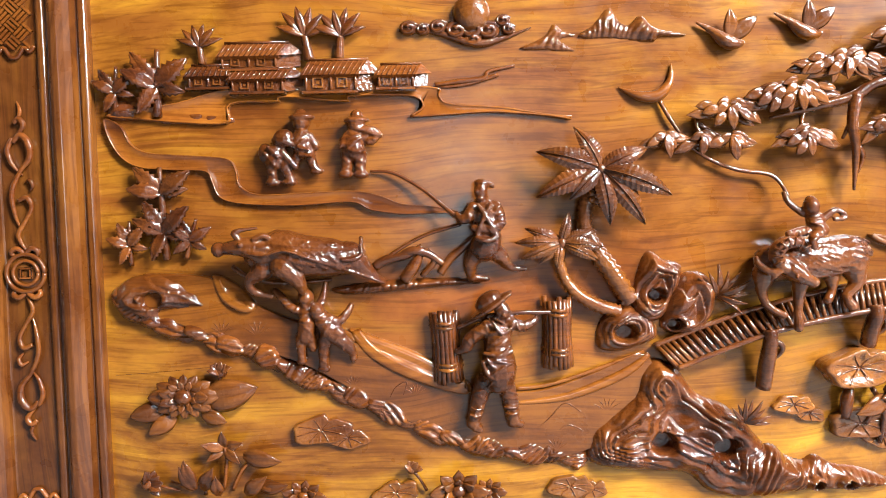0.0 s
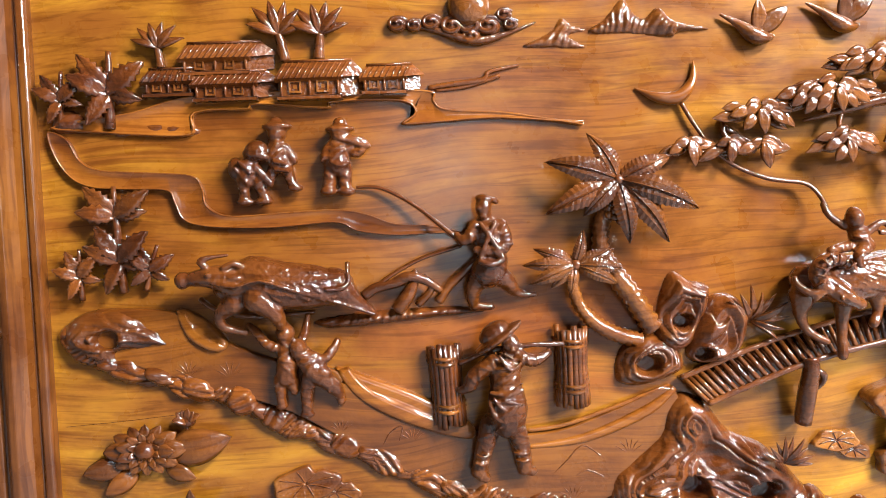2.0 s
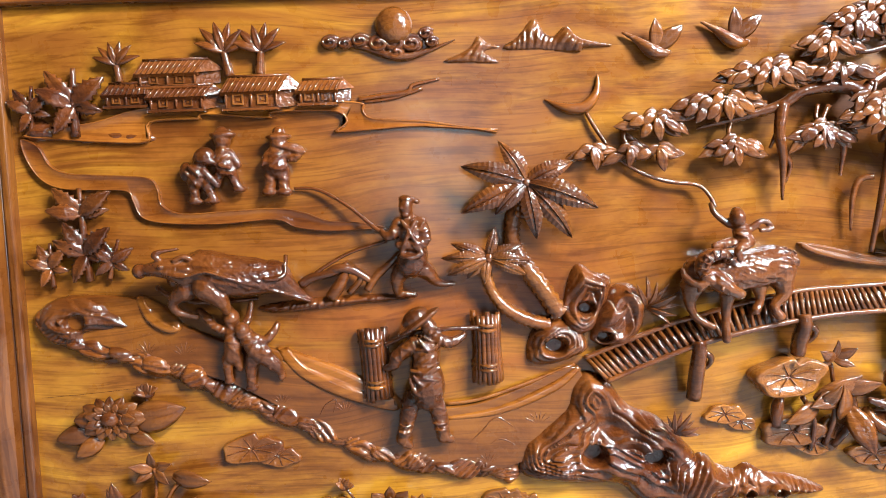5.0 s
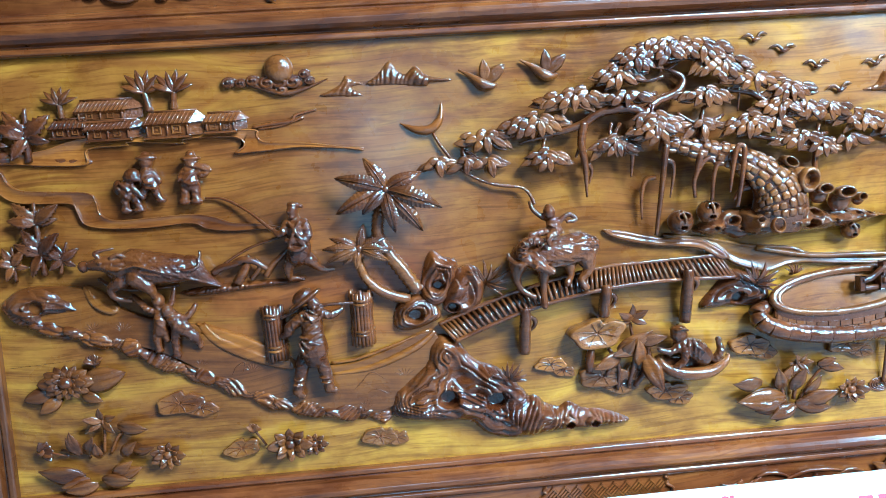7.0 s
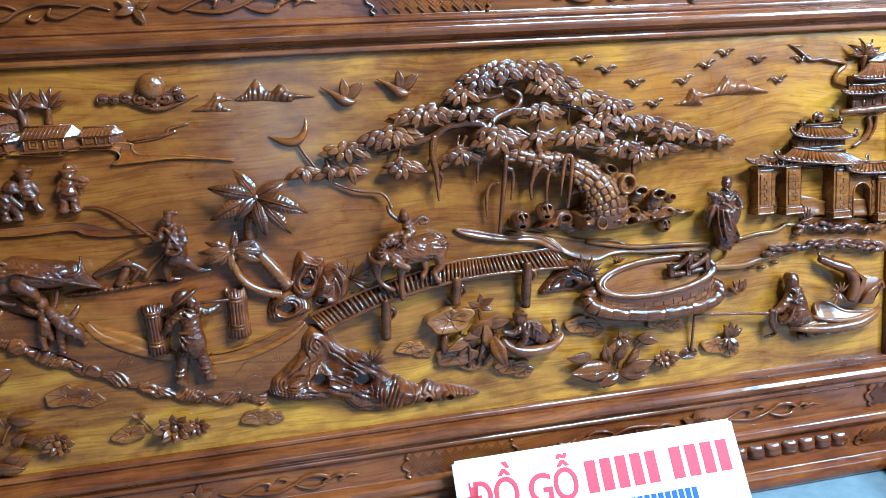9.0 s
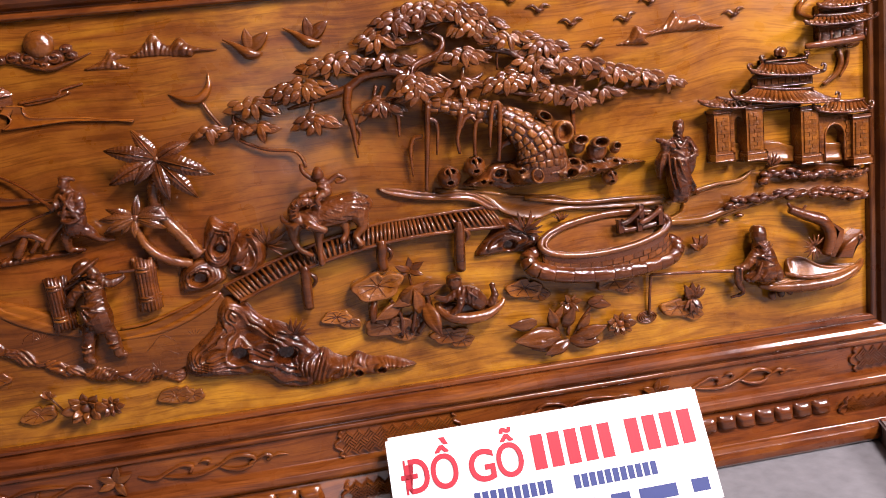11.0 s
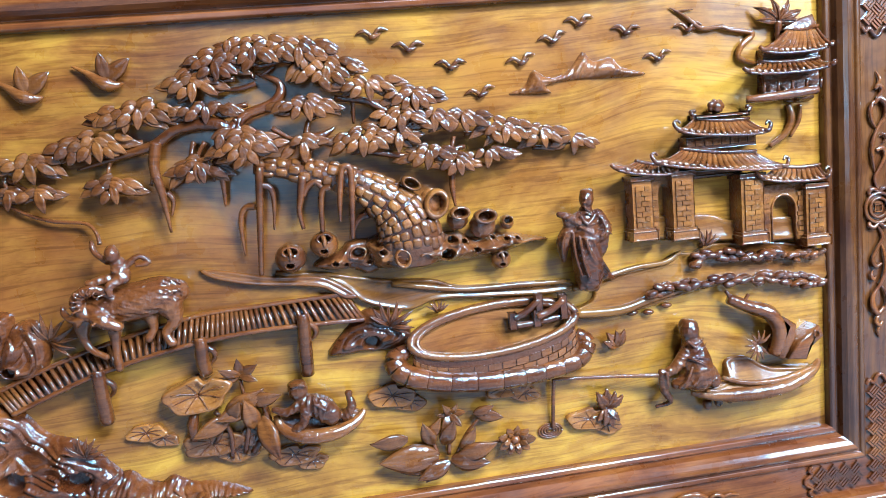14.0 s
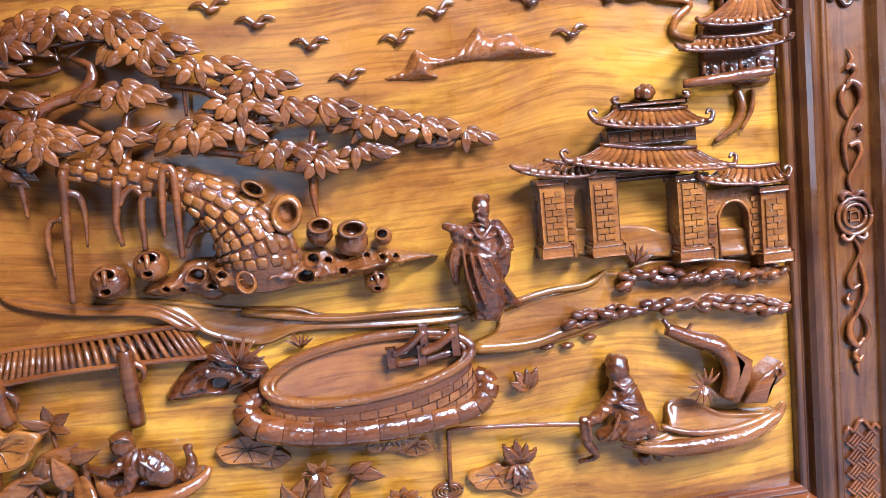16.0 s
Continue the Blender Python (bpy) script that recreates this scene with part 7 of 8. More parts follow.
def gull(x, z, s, a):
    ob = thing("small_bird", "tiny carved bird with open wings", "bird", group="flock of small birds", at=V(x, z, 0))
    c, t = math.cos(radians(a)), math.sin(radians(a))
    q = lambda u, v, d, r: (x + s * (u * c - v * t), z + s * (u * t + v * c), d, r * s)
    bm = bmesh.new()
    tube(bm, [q(-.006, -.004, .004, .002), q(0, -.003, .006, .0045), q(.010, -.001, .005, .0025), q(.014, .000, .004, .001)], 7)
    part("body", bm, M_carve, ob)
    for sx in (-1, 1):
        bm = bmesh.new()
        tube(bm, [q(.002 * sx, -.001, .006, .003), q(.010 * sx, .007, .006, .003), q(.018 * sx, .007, .005, .0028), q(.026 * sx, .004, .003, .0008)], 6, 4, 0.6)
        part("wing", bm, M_light, ob)
    return ob


for x, z, a in ((1.401, 0.744, 5), (1.455, 0.721, 0), (1.520, 0.689, 0), (1.564, 0.643, 10), (1.634, 0.688, 12), (1.689, 0.719, 12), (1.735, 0.743, 5), (1.814, 0.724, -2), (1.866, 0.678, 8), (1.922, 0.721, 0)):
    gull(x, z, 1.0, a)
mountain("carved pair of peaks with ridged slopes", [(1.610, 0.638), (1.637, 0.649), (1.654, 0.673), (1.676, 0.661), (1.698, 0.661), (1.720, 0.675), (1.739, 0.697), (1.756, 0.681), (1.787, 0.684), (1.803, 0.668), (1.847, 0.653), (1.785, 0.651), (1.715, 0.652), (1.675, 0.646), (1.680, 0.634)], .016, 81, 60)

# ---- water: boat, rod, lotus ----
boat = thing("fishing_boat", "carved sampan with a raised stern and curved hull", "boat", at=V(2.030, 0.092, 0))
bm = bmesh.new()
HULL = spline([(1.892, 0.104, .016, .006), (1.933, 0.096, .030, .010), (1.998, 0.093, .034, .014), (2.067, 0.098, .032, .014), (2.117, 0.114, .024, .010), (2.138, 0.128, .016, .005)], 8)
tube(bm, HULL, 10, 1)
part("hull", bm, M_light, boat)
bm = bmesh.new()
bank(bm, [(1.909, 0.108), (1.957, 0.116), (1.965, 0.148), (2.002, 0.151), (2.041, 0.129), (2.100, 0.122), (2.130, 0.118), (2.100, 0.095), (2.020, 0.092), (1.942, 0.096)], .006, .006, 0, 4, .55)
part("deck", bm, M_golden, boat)
bm = bmesh.new()
tube(bm, spline([(1.947, 0.125, .026, .004), (1.988, 0.113, .036, .005), (2.055, 0.111, .036, .005), (2.119, 0.122, .026, .004)], 5), 7, 1)
part("gunwale", bm, M_light, boat)
bm = bmesh.new()
prism(bm, [(2.046, 0.151), (2.069, 0.202), (2.053, 0.227), (2.086, 0.204), (2.082, 0.177), (2.062, 0.144)], -.002, .034, .004)
part("stern_board", bm, M_carve, boat)
bm = bmesh.new()
prism(bm, [(2.066, 0.145), (2.090, 0.176), (2.126, 0.198), (2.135, 0.178), (2.109, 0.160), (2.101, 0.139)], -.002, .038, .004)
part("stern_box", bm, M_carve, boat)
part("stern_hole", ring_bm(2.118, 0.184, .039, .005, .006, .2, 0, .006), M_carve, boat)
log = cords("driftwood_log", "curved carved log leaning over the boat", "log", [[(1.966, 0.262, .020, .009), (1.998, 0.246, .026, .011), (2.038, 0.228, .030, .014), (2.054, 0.194, .030, .013), (2.045, 0.154, .026, .011)], [(1.990, 0.251, .024, .004), (2.002, 0.266, .024, .003)], [(1.972, 0.260, .022, .005), (1.962, 0.276, .020, .003)]])
bm = bmesh.new()
fan = thing("palm_fan", "carved star-shaped palm leaf on the boat", "leaf", at=V(2.011, 0.176, 0))
x, z = 2.013, 0.176
for k in range(11):
    stick("ray", BLADE, fan, place(x, z, .028, 40 + 27 * k, 14, 0, .72))
for k in range(5):
    x, z = 1.923, 0.072
    x += k * .021
    bm = bmesh.new()
    tube(bm, [(x, z + .012 + .003 * k, .012, .008), (x + .001, z + .003 * k, .012, .008), (x + .001, z - .004 + .003 * k, .010, .005)], 8, 2)
    part("float", bm, M_carve, boat)
statue("carved_fisherman", "carved wooden fisherman sitting wrapped in a robe", "statue",
       [[(1.892, 0.197, .026, .018), (1.895, 0.169, .028, .027), (1.898, 0.139, .028, .031)], [(1.877, 0.183, .032, .010), (1.857, 0.160, .036, .010), (1.835, 0.149, .034, .007)], [(1.900, 0.154, .034, .016), (1.879, 0.135, .038, .014), (1.857, 0.129, .034, .010)], [(1.920, 0.141, .030, .014), (1.929, 0.123, .030, .012)],
        [(1.832, 0.153, .034, .007), (1.836, 0.119, .030, .007), (1.851, 0.095, .022, .005), (1.826, 0.086, .014, .003)]],
       [(1.888, 0.216, .028, .017, .019, .016), (1.891, 0.229, .026, .014, .008, .013, -15), (1.883, 0.224, .020, .009, .014, .012)],
       folds=[[(1.877, 0.163, .054, .002), (1.867, 0.141, .054, .002), (1.856, 0.126, .046, .002)], [(1.892, 0.169, .052, .002), (1.890, 0.143, .054, .002), (1.877, 0.128, .052, .002)], [(1.875, 0.205, .044, .0018), (1.891, 0.190, .046, .0018)], [(1.835, 0.156, .044, .002), (1.840, 0.126, .038, .002)]])
cords("fishing_rod", "straight carved fishing rod with a hanging line", "rod", [[(1.837, 0.147, .034, .004), (1.769, 0.153, .026, .0035), (1.646, 0.162, .018, .003)], [(1.647, 0.161, .016, .0035), (1.644, 0.114, .012, .0035), (1.643, 0.073, .006, .0035)]])
rip = thing("ripple", "carved ripple rings where the line meets the water", "ripple", at=V(1.639, 0.067, 0))
x, z = 1.639, 0.067
for r in (.006, .011, .016, .021):
    bm = bmesh.new()
    tube(bm, [(x + r * math.cos(TAU * k / 20), z + .6 * r * math.sin(TAU * k / 20), .002, .0018) for k in range(21)], 5, 1)
    part("ring", bm, M_carve, rip)
for x, z, s, a in ((1.765, 0.200, 1.0, 110), (1.740, 0.094, 1.1, 80)):
    tuft("water_plant", "small carved water plant with folded leaves", x, z, 4, 110, s * .9, LEAF_D[1], .008, a, group="water plants")
tuft("water_plant", "small carved water plant drooping over a pad", 1.740, 0.094, 4, 120, .8, LEAF_D[1], .008, 265, group="water plants")
for x, z, rx, rz, tn, d in ((1.375, 0.169, .040, .020, -4, .008), (1.402, 0.154, .028, .016, -10, .005), (1.570, 0.157, .040, .019, 5, .008), (1.598, 0.140, .026, .014, -10, .005), (1.708, 0.080, .040, .019, 0, .008), (1.740, 0.063, .028, .015, -12, .005),
                           (1.085, 0.134, .048, .022, 0, .010), (1.119, 0.114, .034, .018, -10, .006), (1.157, 0.139, .034, .017, 15, .009), (1.209, 0.094, .040, .017, 0, .008), (1.235, 0.078, .026, .014, 0, .005), (1.075, 0.219, .052, .028, 8, .022)):
    lily_pad(x, z, rx, rz, tn, d=d)
clump = thing("lotus_clump", "carved lotus thicket with tall stalks and folded leaves", "plant", at=V(1.123, 0.157, 0))
for pts in ([(1.112, 0.105, .010, .004), (1.115, 0.151, .016, .004), (1.096, 0.188, .018, .004)], [(1.133, 0.111, .010, .004), (1.145, 0.165, .018, .004), (1.140, 0.234, .016, .003)], [(1.059, 0.144, .012, .007), (1.061, 0.175, .016, .009), (1.068, 0.194, .012, .004)], [(1.145, 0.109, .010, .005), (1.173, 0.151, .016, .007), (1.169, 0.199, .014, .005)], [(1.091, 0.134, .010, .004), (1.109, 0.169, .016, .004)]):
    bm = bmesh.new()
    tube(bm, pts, 7, 4)
    part("stem", bm, M_carve, clump)
for k, (x, z, a, s, tl) in enumerate(((1.141, 0.241, 30, 1.1, 25), (1.141, 0.241, 90, 1.1, 25), (1.141, 0.241, 150, 1.1, 25), (1.141, 0.241, 200, .9, 20), (1.141, 0.241, -20, .9, 20), (1.117, 0.175, 200, 2.0, 14), (1.114, 0.182, 30, 2.2, 14), (1.155, 0.192, 195, 2.0, 16), (1.148, 0.197, 10, 1.7, 16), (1.155, 0.152, 100, 2.0, 25), (1.165, 0.169, -70, 2.2, 20), (1.117, 0.171, 60, 1.6, 30))):
    stick("leaf", LEAF_P[k % 2], clump, place(x, z, .018 + .003 * (k % 3), a, tl, random.uniform(-15, 15), s * 0.84))
dinghy = thing("round_boat", "small carved coracle with a rolled edge", "boat", at=V(1.255, 0.130, 0))
bm = bmesh.new()
tube(bm, [(1.189, 0.168, .020, .006), (1.198, 0.147, .030, .009), (1.230, 0.133, .038, .012), (1.279, 0.132, .036, .012), (1.316, 0.144, .024, .008), (1.327, 0.158, .018, .004)], 9, 6)
part("hull", bm, M_light, dinghy)
bm = bmesh.new()
prism(bm, spline([(1.190, 0.161), (1.230, 0.160), (1.279, 0.158), (1.321, 0.152), (1.293, 0.132), (1.234, 0.127), (1.198, 0.139)], 4, True), .0, .022, .006)
part("deck", bm, M_carve, dinghy)
statue("carved_child", "carved wooden child kneeling in the small boat", "statue",
       [[(1.230, 0.187, .026, .014), (1.258, 0.176, .030, .021), (1.273, 0.161, .030, .018)], [(1.223, 0.182, .034, .008), (1.206, 0.176, .036, .007), (1.188, 0.182, .034, .005)], [(1.235, 0.178, .038, .010), (1.231, 0.157, .040, .008), (1.215, 0.146, .038, .006)], [(1.296, 0.152, .026, .008), (1.308, 0.169, .028, .008), (1.305, 0.183, .026, .006)]],
       [(1.227, 0.208, .030, .017, .017, .015), (1.226, 0.217, .030, .016, .008, .015), (1.305, 0.190, .026, .007, .006, .006), (1.270, 0.165, .034, .020, .016, .014)], group="carved children", folds=[[(1.249, 0.190, .048, .0018), (1.268, 0.174, .052, .0018)], [(1.217, 0.217, .042, .0018), (1.231, 0.220, .046, .0018), (1.241, 0.215, .042, .0018)]])
clump = thing("lotus_clump", "carved lotus plant with blooms above long leaves", "plant", at=V(1.464, 0.065, 0))
for pts in ([(1.459, 0.055, .008, .004), (1.463, 0.093, .014, .004), (1.466, 0.126, .016, .004)], [(1.472, 0.053, .008, .003), (1.492, 0.089, .012, .003), (1.521, 0.117, .012, .003)], [(1.441, 0.057, .008, .004), (1.428, 0.106, .012, .004)], [(1.476, 0.048, .008, .003), (1.521, 0.061, .010, .003), (1.549, 0.066, .010, .003)]):
    bm = bmesh.new()
    tube(bm, pts, 7, 4)
    part("stem", bm, M_carve, clump)
for k, (x, z, a, s, tl) in enumerate(((1.466, 0.127, 10, .9, 30), (1.466, 0.127, 60, .9, 30), (1.466, 0.127, 120, .9, 30), (1.466, 0.127, 170, .9, 30), (1.466, 0.127, 230, .9, 25), (1.466, 0.127, 310, .9, 25), (1.507, 0.123, -15, 1.5, 12), (1.506, 0.121, 20, 1.2, 12), (1.392, 0.095, 175, 1.9, 12), (1.434, 0.078, 110, 1.8, 25), (1.451, 0.076, 70, 1.7, 25), (1.427, 0.093, 60, 1.4, 20),
                                      (1.441, 0.059, 178, 3.0, 6), (1.441, 0.052, 190, 2.2, 6), (1.458, 0.046, 200, 1.8, 8), (1.462, 0.047, -10, 2.2, 8), (1.476, 0.052, 15, 2.0, 10), (1.440, 0.048, 230, 1.3, 8), (1.481, 0.062, 60, 1.5, 20))):
    stick("leaf", LEAF_P[k % 2], clump, place(x, z, .012 + .003 * (k % 3), a, tl, random.uniform(-15, 15), s * 0.84))
lotus_flower(1.573, 0.066, 1.35, .012)
bm = bmesh.new()
rock(bm, [(1.279, 0.248), (1.310, 0.289), (1.346, 0.318), (1.379, 0.308), (1.410, 0.287), (1.416, 0.260), (1.389, 0.245), (1.339, 0.247)], .032, 50, 91, .002, .010, ((1.351, 0.264, .015),), .02, .75, follow=0.6)
tagged(part("carved_rock", bm, M_carve), "carved rock with a hollow at the end of the bridge", "rock", "carved rocks")
tuft("fern", "carved fern behind the rock by the bridge", 1.381, 0.290, 10, 190, 1.1, BLADE, .022, 60)

# ---- carved ornament on the frame ----
def along(origin, ux, uz):
    """Frame ornament lives in (u along the rail, v across it)."""
    return lambda u, v, d, r: (origin[0] + u * ux[0] + v * uz[0], origin[1] + u * ux[1] + v * uz[1], d, r)


def scroll(q, sx, parent, k=1.0, s=1.0):
    """One half of a trailing ribbon ornament, out from the centre; k stretches it."""
    D = 0.016
    for chain in ([(.030, .002, D, .002), (.052, -.007, D + .003, .0035), (.072, .004, D + .003, .003), (.090, .013, D + .003, .0035), (.104, .008, D + .004, .004), (.100, -.004, D + .003, .003)],
                  [(.060, -.004, D, .001), (.082, -.010, D + .003, .003), (.112, -.012, D + .004, .004), (.140, .000, D + .003, .003), (.158, .014, D + .004, .0045), (.178, .014, D + .005, .0055), (.190, .003, D + .004, .0045), (.180, -.008, D + .003, .003)],
                  [(.135, .002, D, .001), (.150, -.010, D + .003, .003), (.170, -.015, D + .004, .004), (.186, -.008, D + .003, .003)],
                  [(.190, -.002, D + .002, .002), (.203, .008, D + .004, .004), (.212, .002, D + .004, .004), (.206, -.005, D + .003, .003)], [(.210, -.002, D + .001, .002), (.222, .004, D + .003, .003), (.236, -.001, D, .001)],
                  [(.112, .010, D, .001), (.120, .016, D + .003, .003), (.128, .012, D + .003, .003), (.124, .004, D, .001)]):
        bm = bmesh.new()
        tube(bm, [q(sx * u * k, v * s * (1 if sx > 0 else -1), d, r * s) for u, v, d, r in chain], 7, 5, 0.8)
        part("ribbon", bm, M_rail, parent)


def coin_ornament(x, z):
    ob = thing("coin_ornament", "carved ribbon ornament with an old square-holed coin", "ornament", group="frame ornaments", at=V(x, z, 0))
    q = along((x, z), (0, 1), (1, 0))
    for r, w in ((.026, .0032), (.017, .0026)):
        bm = bmesh.new()
        tube(bm, [(x + r * math.cos(TAU * k / 28), z + r * math.sin(TAU * k / 28), .019, w) for k in range(29)], 7, 1)
        part("coin_ring", bm, M_rail, ob)
    bm = bmesh.new()
    prism(bm, [(x + .025 * math.cos(TAU * k / 24), z + .025 * math.sin(TAU * k / 24)) for k in range(24)], .013, .0165, .001)
    part("coin_disc", bm, M_stile, ob)
    for a, b, c, e in ((-.008, .008, .005, .008), (-.008, .008, -.008, -.005), (-.008, -.005, -.005, .005), (.005, .008, -.005, .005)):
        bm = bmesh.new()
        box(bm, x + a, x + b, z + c, z + e, .016, .0195, .0007)
        part("coin_square", bm, M_rail, ob)
    for sx in (-1, 1):
        for sv in (-1, 1):
            bm = bmesh.new()
            tube(bm, [q(sx * .026, 0, .018, .003), q(sx * .034, sv * .010, .019, .004), q(sx * .030, sv * .018, .018, .004), q(sx * .024, sv * .016, .016, .003)], 7, 4)
            part("bow", bm, M_rail, ob)
        scroll(q, sx, ob, 1.0, 1.0)
    return ob


def leaf_ornament(x, z, k):
    ob = thing("ribbon_ornament", "carved trailing ribbon ornament with leaves", "ornament", group="frame ornaments", at=V(x, z, 0))
    q = along((x, z), (1, 0), (0, 1))
    for a in (20, 75, 150, 200, 300):
        stick("leaf", LEAF_S[2], ob, place(x, z, .017, a, 8, 0, 1.0))
    for sx in (-1, 1):
        scroll(q, sx, ob, k, 1.0)
    return ob


def fret(x0, x1, z0, z1, d, cusp=None, label="carved key-fret panel of crossing bars on the frame"):
    """Basket of short bars, set slantwise, within a rectangle; cusp: sides that end in a lobed edge."""
    ob = thing("fret_panel", label, "fret panel", group="fret panels", at=V((x0 + x1) / 2, (z0 + z1) / 2, 0))
    bm = bmesh.new()
    c = .0168
    n = int((x1 - x0 + z1 - z0) / c) + 2
    cx, cz = (x0 + x1) / 2, (z0 + z1) / 2
    s = math.sqrt(.5)
    for i in range(-n, n):
        for j in range(-n, n):
            for b in range(3):
                o = (b - 1) * c / 3
                u, v = (i * c, j * c + o) if (i + j) % 2 else (i * c + o, j * c)
                hu, hv = (c * .48, c * .10) if (i + j) % 2 else (c * .10, c * .48)
                cs = [(u - hu, v - hv), (u + hu, v - hv), (u + hu, v + hv), (u - hu, v + hv)]
                w = [(cx + (p - r) * s, cz + (p + r) * s) for p, r in cs]
                if any(p < x0 or p > x1 or r < z0 or r > z1 for p, r in w):
                    continue
                top = [bm.verts.new(V(p, r, d + .0045)) for p, r in w]
                low = [bm.verts.new(V(p, r, d - .001)) for p, r in w]
                bm.faces.new(top)
                for t in range(4):
                    bm.faces.new((top[t], top[(t + 1) % 4], low[(t + 1) % 4], low[t]))
    tagged(part("bar_weave", bm, M_rail, ob, smooth=False), kind="stuff")
    for side in cusp or ():
        bm = bmesh.new()
        if side in "lr":
            xs, sg = (x0, -1) if side == "l" else (x1, 1)
            m, h = (z0 + z1) / 2, (z1 - z0) / 2
            pts = [(xs - sg * .006, z0), (xs + sg * .002, z0 + h * .25), (xs - sg * .004, z0 + h * .5), (xs + sg * .008, z0 + h * .8), (xs + sg * .010, m), (xs + sg * .008, z1 - h * .8), (xs - sg * .004, z1 - h * .5), (xs + sg * .002, z1 - h * .25), (xs - sg * .006, z1)]
        else:
            zs, sg = (z0, -1) if side == "b" else (z1, 1)
            m, h = (x0 + x1) / 2, (x1 - x0) / 2
            pts = [(x0, zs - sg * .006), (x0 + h * .25, zs + sg * .002), (x0 + h * .5, zs - sg * .004), (x0 + h * .8, zs + sg * .008), (m, zs + sg * .010), (x1 - h * .8, zs + sg * .008), (x1 - h * .5, zs - sg * .004), (x1 - h * .25, zs + sg * .002), (x1, zs - sg * .006)]
        tube(bm, [(*p, d + .003, .0032) for p in pts], 7, 4)
        part("lobed_edge", bm, M_rail, ob)
    return ob


FC = 0.0985
for x in (-FC, W + FC):
    coin_ornament(x, H / 2)
for x0, x1 in ((-.127, -.071), (W + .071, W + .127)):
    for z0, z1, side in ((-.127, .075, "t"), (H - .085, H + .127, "b")):
        fret(x0, x1, z0, z1, .014, side)
for z0, z1 in ((-.127, -.071), (H + .071, H + .127)):
    fret(-.068, .045, z0, z1, .014, "r")
    fret(W - .045, W + .068, z0, z1, .014, "l")
    fret(W / 2 - .12, W / 2 + .12, z0, z1, .014, "lr")
    for s in (-1, 1):
        leaf_ornament(W / 2 + s * .56, (z0 + z1) / 2, 1.42)

# ---- beaded apron under the picture ----
apron = thing("apron_band", "carved band of rounded gadroons along the frame's foot", "frame band", at=V(W / 2, -.2, 0))
GAD = []
for z0, z1, out in ((-.004, .033, .013), (-.032, -.006, .008)):
    bm = bmesh.new()
    cols = []
    for i in range(9):
        u = i / 8
        row = []
        for j in range(7):
            v = j / 6
            edge = (1 - abs(2 * u - 1) ** 4) ** .5 * (1 - abs(2 * v - 1) ** 4) ** .5
            row.append(bm.verts.new(V(.0215 * (2 * u - 1) - .25 * (z0 + (z1 - z0) * v), z0 + (z1 - z0) * v, -.004 + out * edge)))
        cols.append(row)
    for p, q in zip(cols, cols[1:]):
        for j in range(6):
            bm.faces.new((p[j], q[j], q[j + 1], p[j + 1]))
    GAD.append(mesh_of("gadroon", bm, M_rail))
TILT = Matrix.Rotation(math.atan2(.020, .070), 4, "X")
x = .13
while x < W - .12:
    if not W / 2 - .145 < x < W / 2 + .145:
        for me in GAD:
            stick("gadroon", me, apron, Matrix.Translation(V(x, -.201, .036)) @ TILT)
    x += .045
for x0, x1 in ((-.15, .09), (W / 2 - .12, W / 2 + .12), (W - .09, W + .15)):
    ob = fret(x0, x1, -.033, .033, 0, "lr", "carved key-fret panel on the frame's foot")
    ob.matrix_basis = Matrix.Translation(V(0, -.201, .036)) @ TILT @ ob.matrix_basis

# ---- shop sign leaning against the frame ----
TL, TR_, DROP = Vector((1.049, -.066, -.080)), Vector((1.705, -.066, -.078)), Vector((0, -.109, FLOOR + .080))
sx = (TR_ - TL).normalized()
sz = -DROP.normalized()
sn = sx.cross(sz).normalized()
sw, shh = (TR_ - TL).length, DROP.length
SM = Matrix((( sx.x, sn.x, sz.x, TL.x), (sx.y, sn.y, sz.y, TL.y + .0), (sx.z, sn.z, sz.z, TL.z), (0, 0, 0, 1)))
sign = thing("shop_sign", "white shop sign with red and blue lettering leaning on the frame", "sign", at=(1.4, -.12, FLOOR))
F = -1 if sn.y > 0 else 1


def on_sign(bm, mat, name, label=""):
    bmesh.ops.transform(bm, matrix=SM, verts=bm.verts)
    return part(name, bm, mat, sign, label, smooth=False)


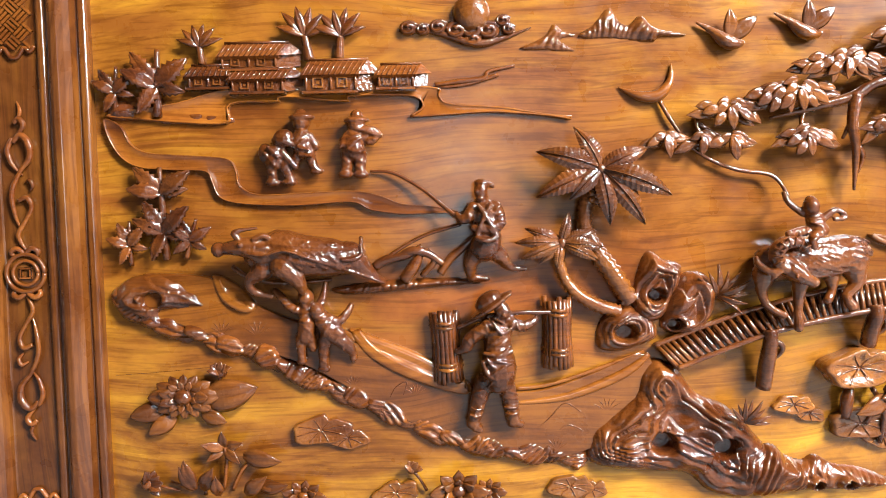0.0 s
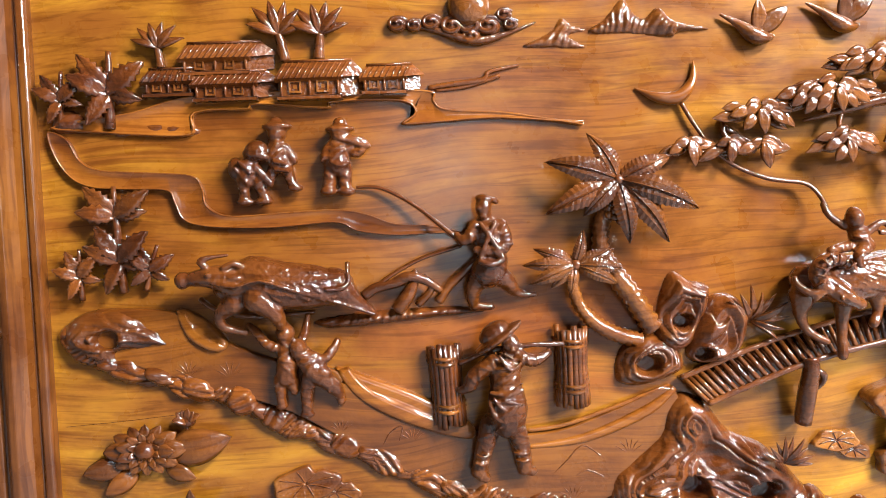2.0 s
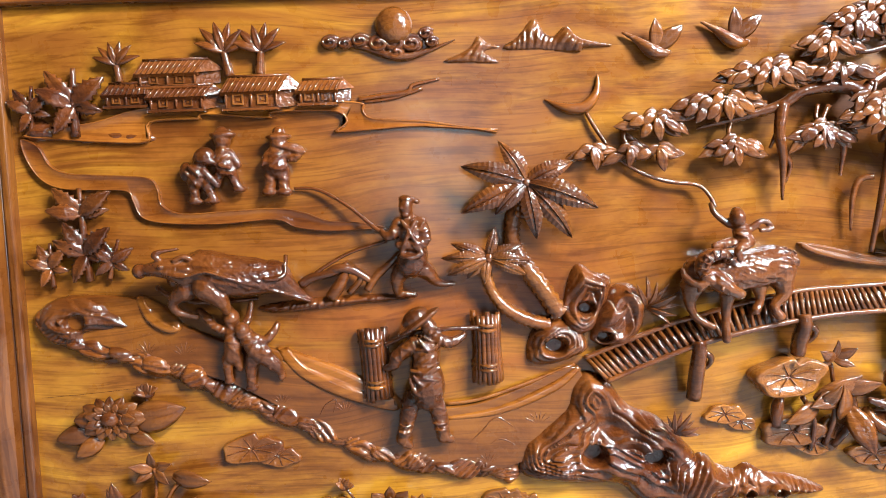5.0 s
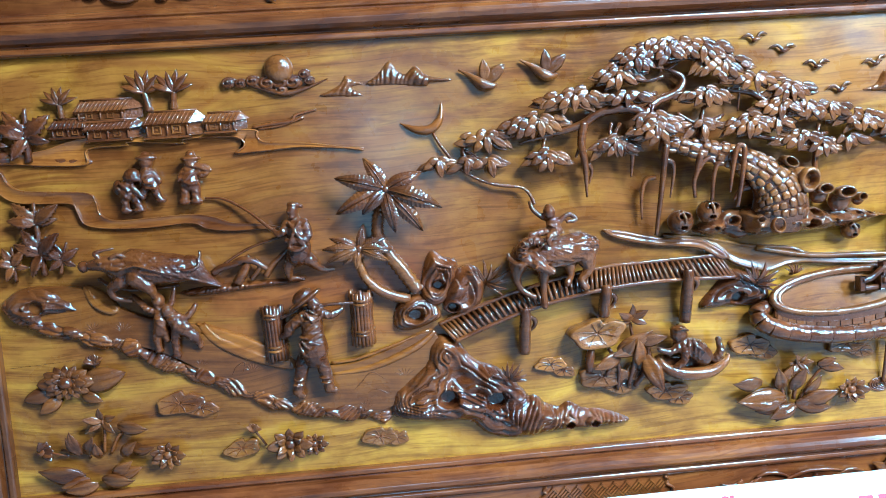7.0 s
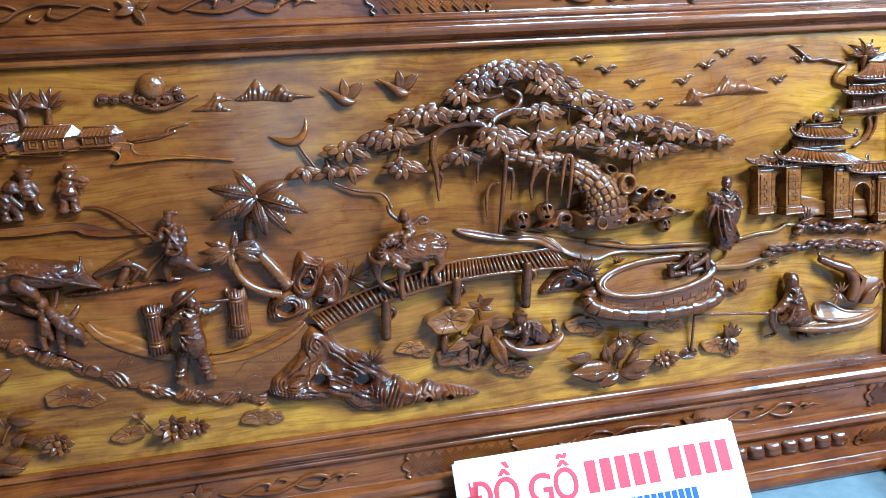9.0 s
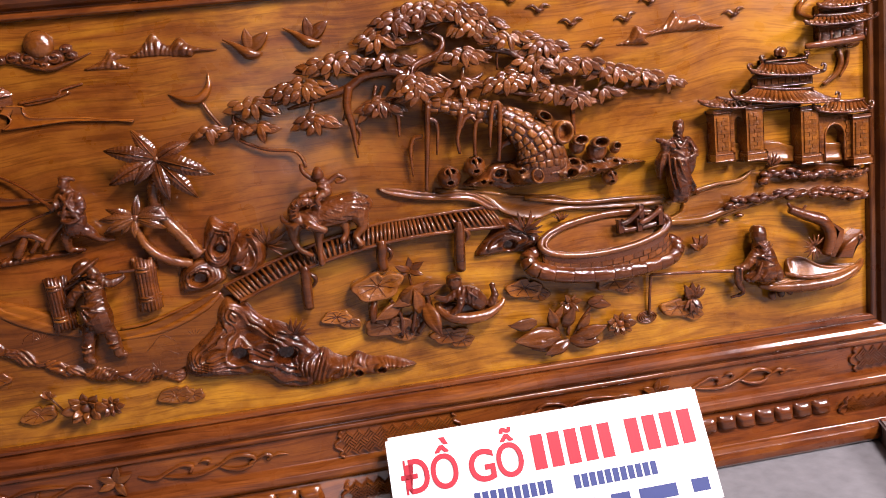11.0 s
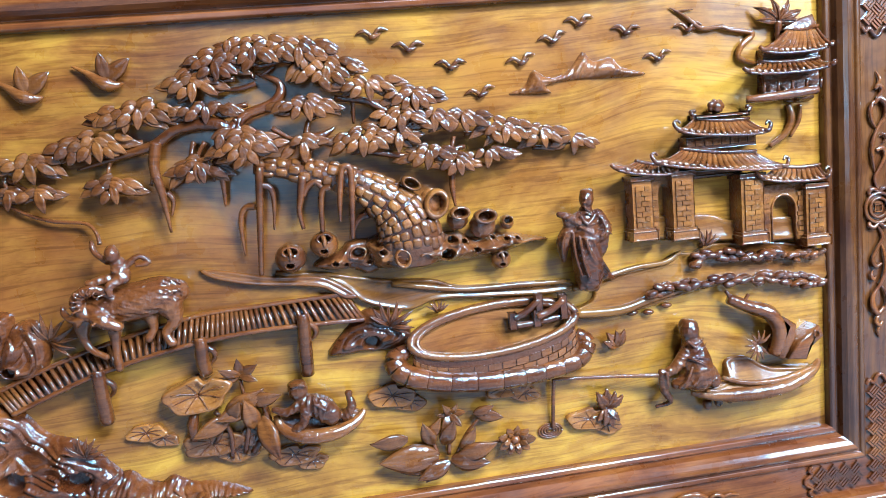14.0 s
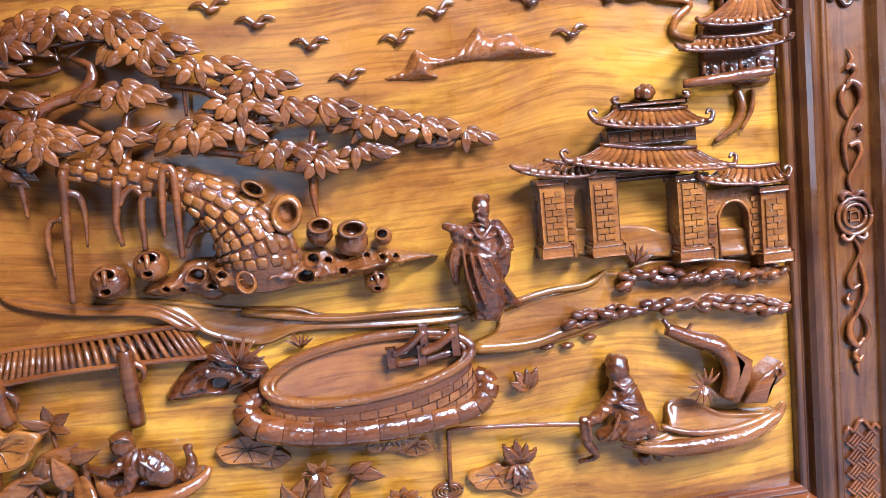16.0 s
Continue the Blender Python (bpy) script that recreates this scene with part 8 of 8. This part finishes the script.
def plate(bm, x0, x1, z0, z1, y0, y1, bev=0.0):
    r = bmesh.ops.create_cube(bm, size=1)
    for v in r["verts"]:
        v.co = Vector((x0 + (v.co.x + .5) * (x1 - x0), F * (y0 + (v.co.y + .5) * (y1 - y0)), z0 + (v.co.z + .5) * (z1 - z0)))
    if bev:
        bmesh.ops.bevel(bm, geom=[e for e in bm.edges if abs((e.verts[0].co - e.verts[1].co).normalized().y) > .9], offset=bev, segments=4, affect="EDGES")


bm = bmesh.new()
plate(bm, 0, sw, -shh, 0, -.004, 0, .006)
on_sign(bm, M_sign, "board", "white plastic sheet")
txt = bpy.data.curves.new("red_lettering", "FONT")
txt.body, txt.size, txt.extrude, txt.space_character = "\u0110\u1ed2 G\u1ed6", .100, .0004, 0.92
txt.offset = .0016
txt.materials.append(M_red)
ob = new("red_lettering", txt)
ob.matrix_basis = SM @ Matrix.Translation((.022, F * .0012, -.112)) @ Matrix.Rotation(radians(90), 4, "X") @ Matrix.Diagonal((.80, .86, 1, 1))
under(ob, sign)
ob["label"] = "red lettering"


def bars(spec, z0, z1, mat, name):
    for x0, x1 in spec:
        bm = bmesh.new()
        plate(bm, x0 * sw, x1 * sw, z0, z1, .0002, .0012)
        on_sign(bm, mat, name)


bars([(.44 + .054 * k, .44 + .054 * k + .038) for k in range(5)] + [(.745 + .058 * k, .745 + .058 * k + .041) for k in range(4)], -.110, -.042, M_red, "red_bar")
bars([(.24 + .0245 * k, .24 + .0245 * k + .018) for k in range(10)] + [(.55 + .0245 * k, .55 + .0245 * k + .018) for k in range(11)], -.158, -.132, M_blue, "blue_bar")
bars([(.20, .27), (.29, .40), (.42, .50), (.53, .60), (.65, .71), (.74, .86), (.91, .965)], -.205, -.180, M_blue, "blue_bar")

# ---- block on the floor ----
bm = bmesh.new()
box(bm, -.085, .085, 0, .045, -.16, .16, .004)
for v in bm.verts:
    v.co += .0035 * noise.noise_vector(v.co * 45)
ob = part("floor_block", bm, M_brick, smooth=False)
ob.matrix_basis = pose(2.165, -.235, FLOOR, 0, 0, -23)
tagged(ob, "rough grey-brown brick block lying on the concrete floor", "brick")
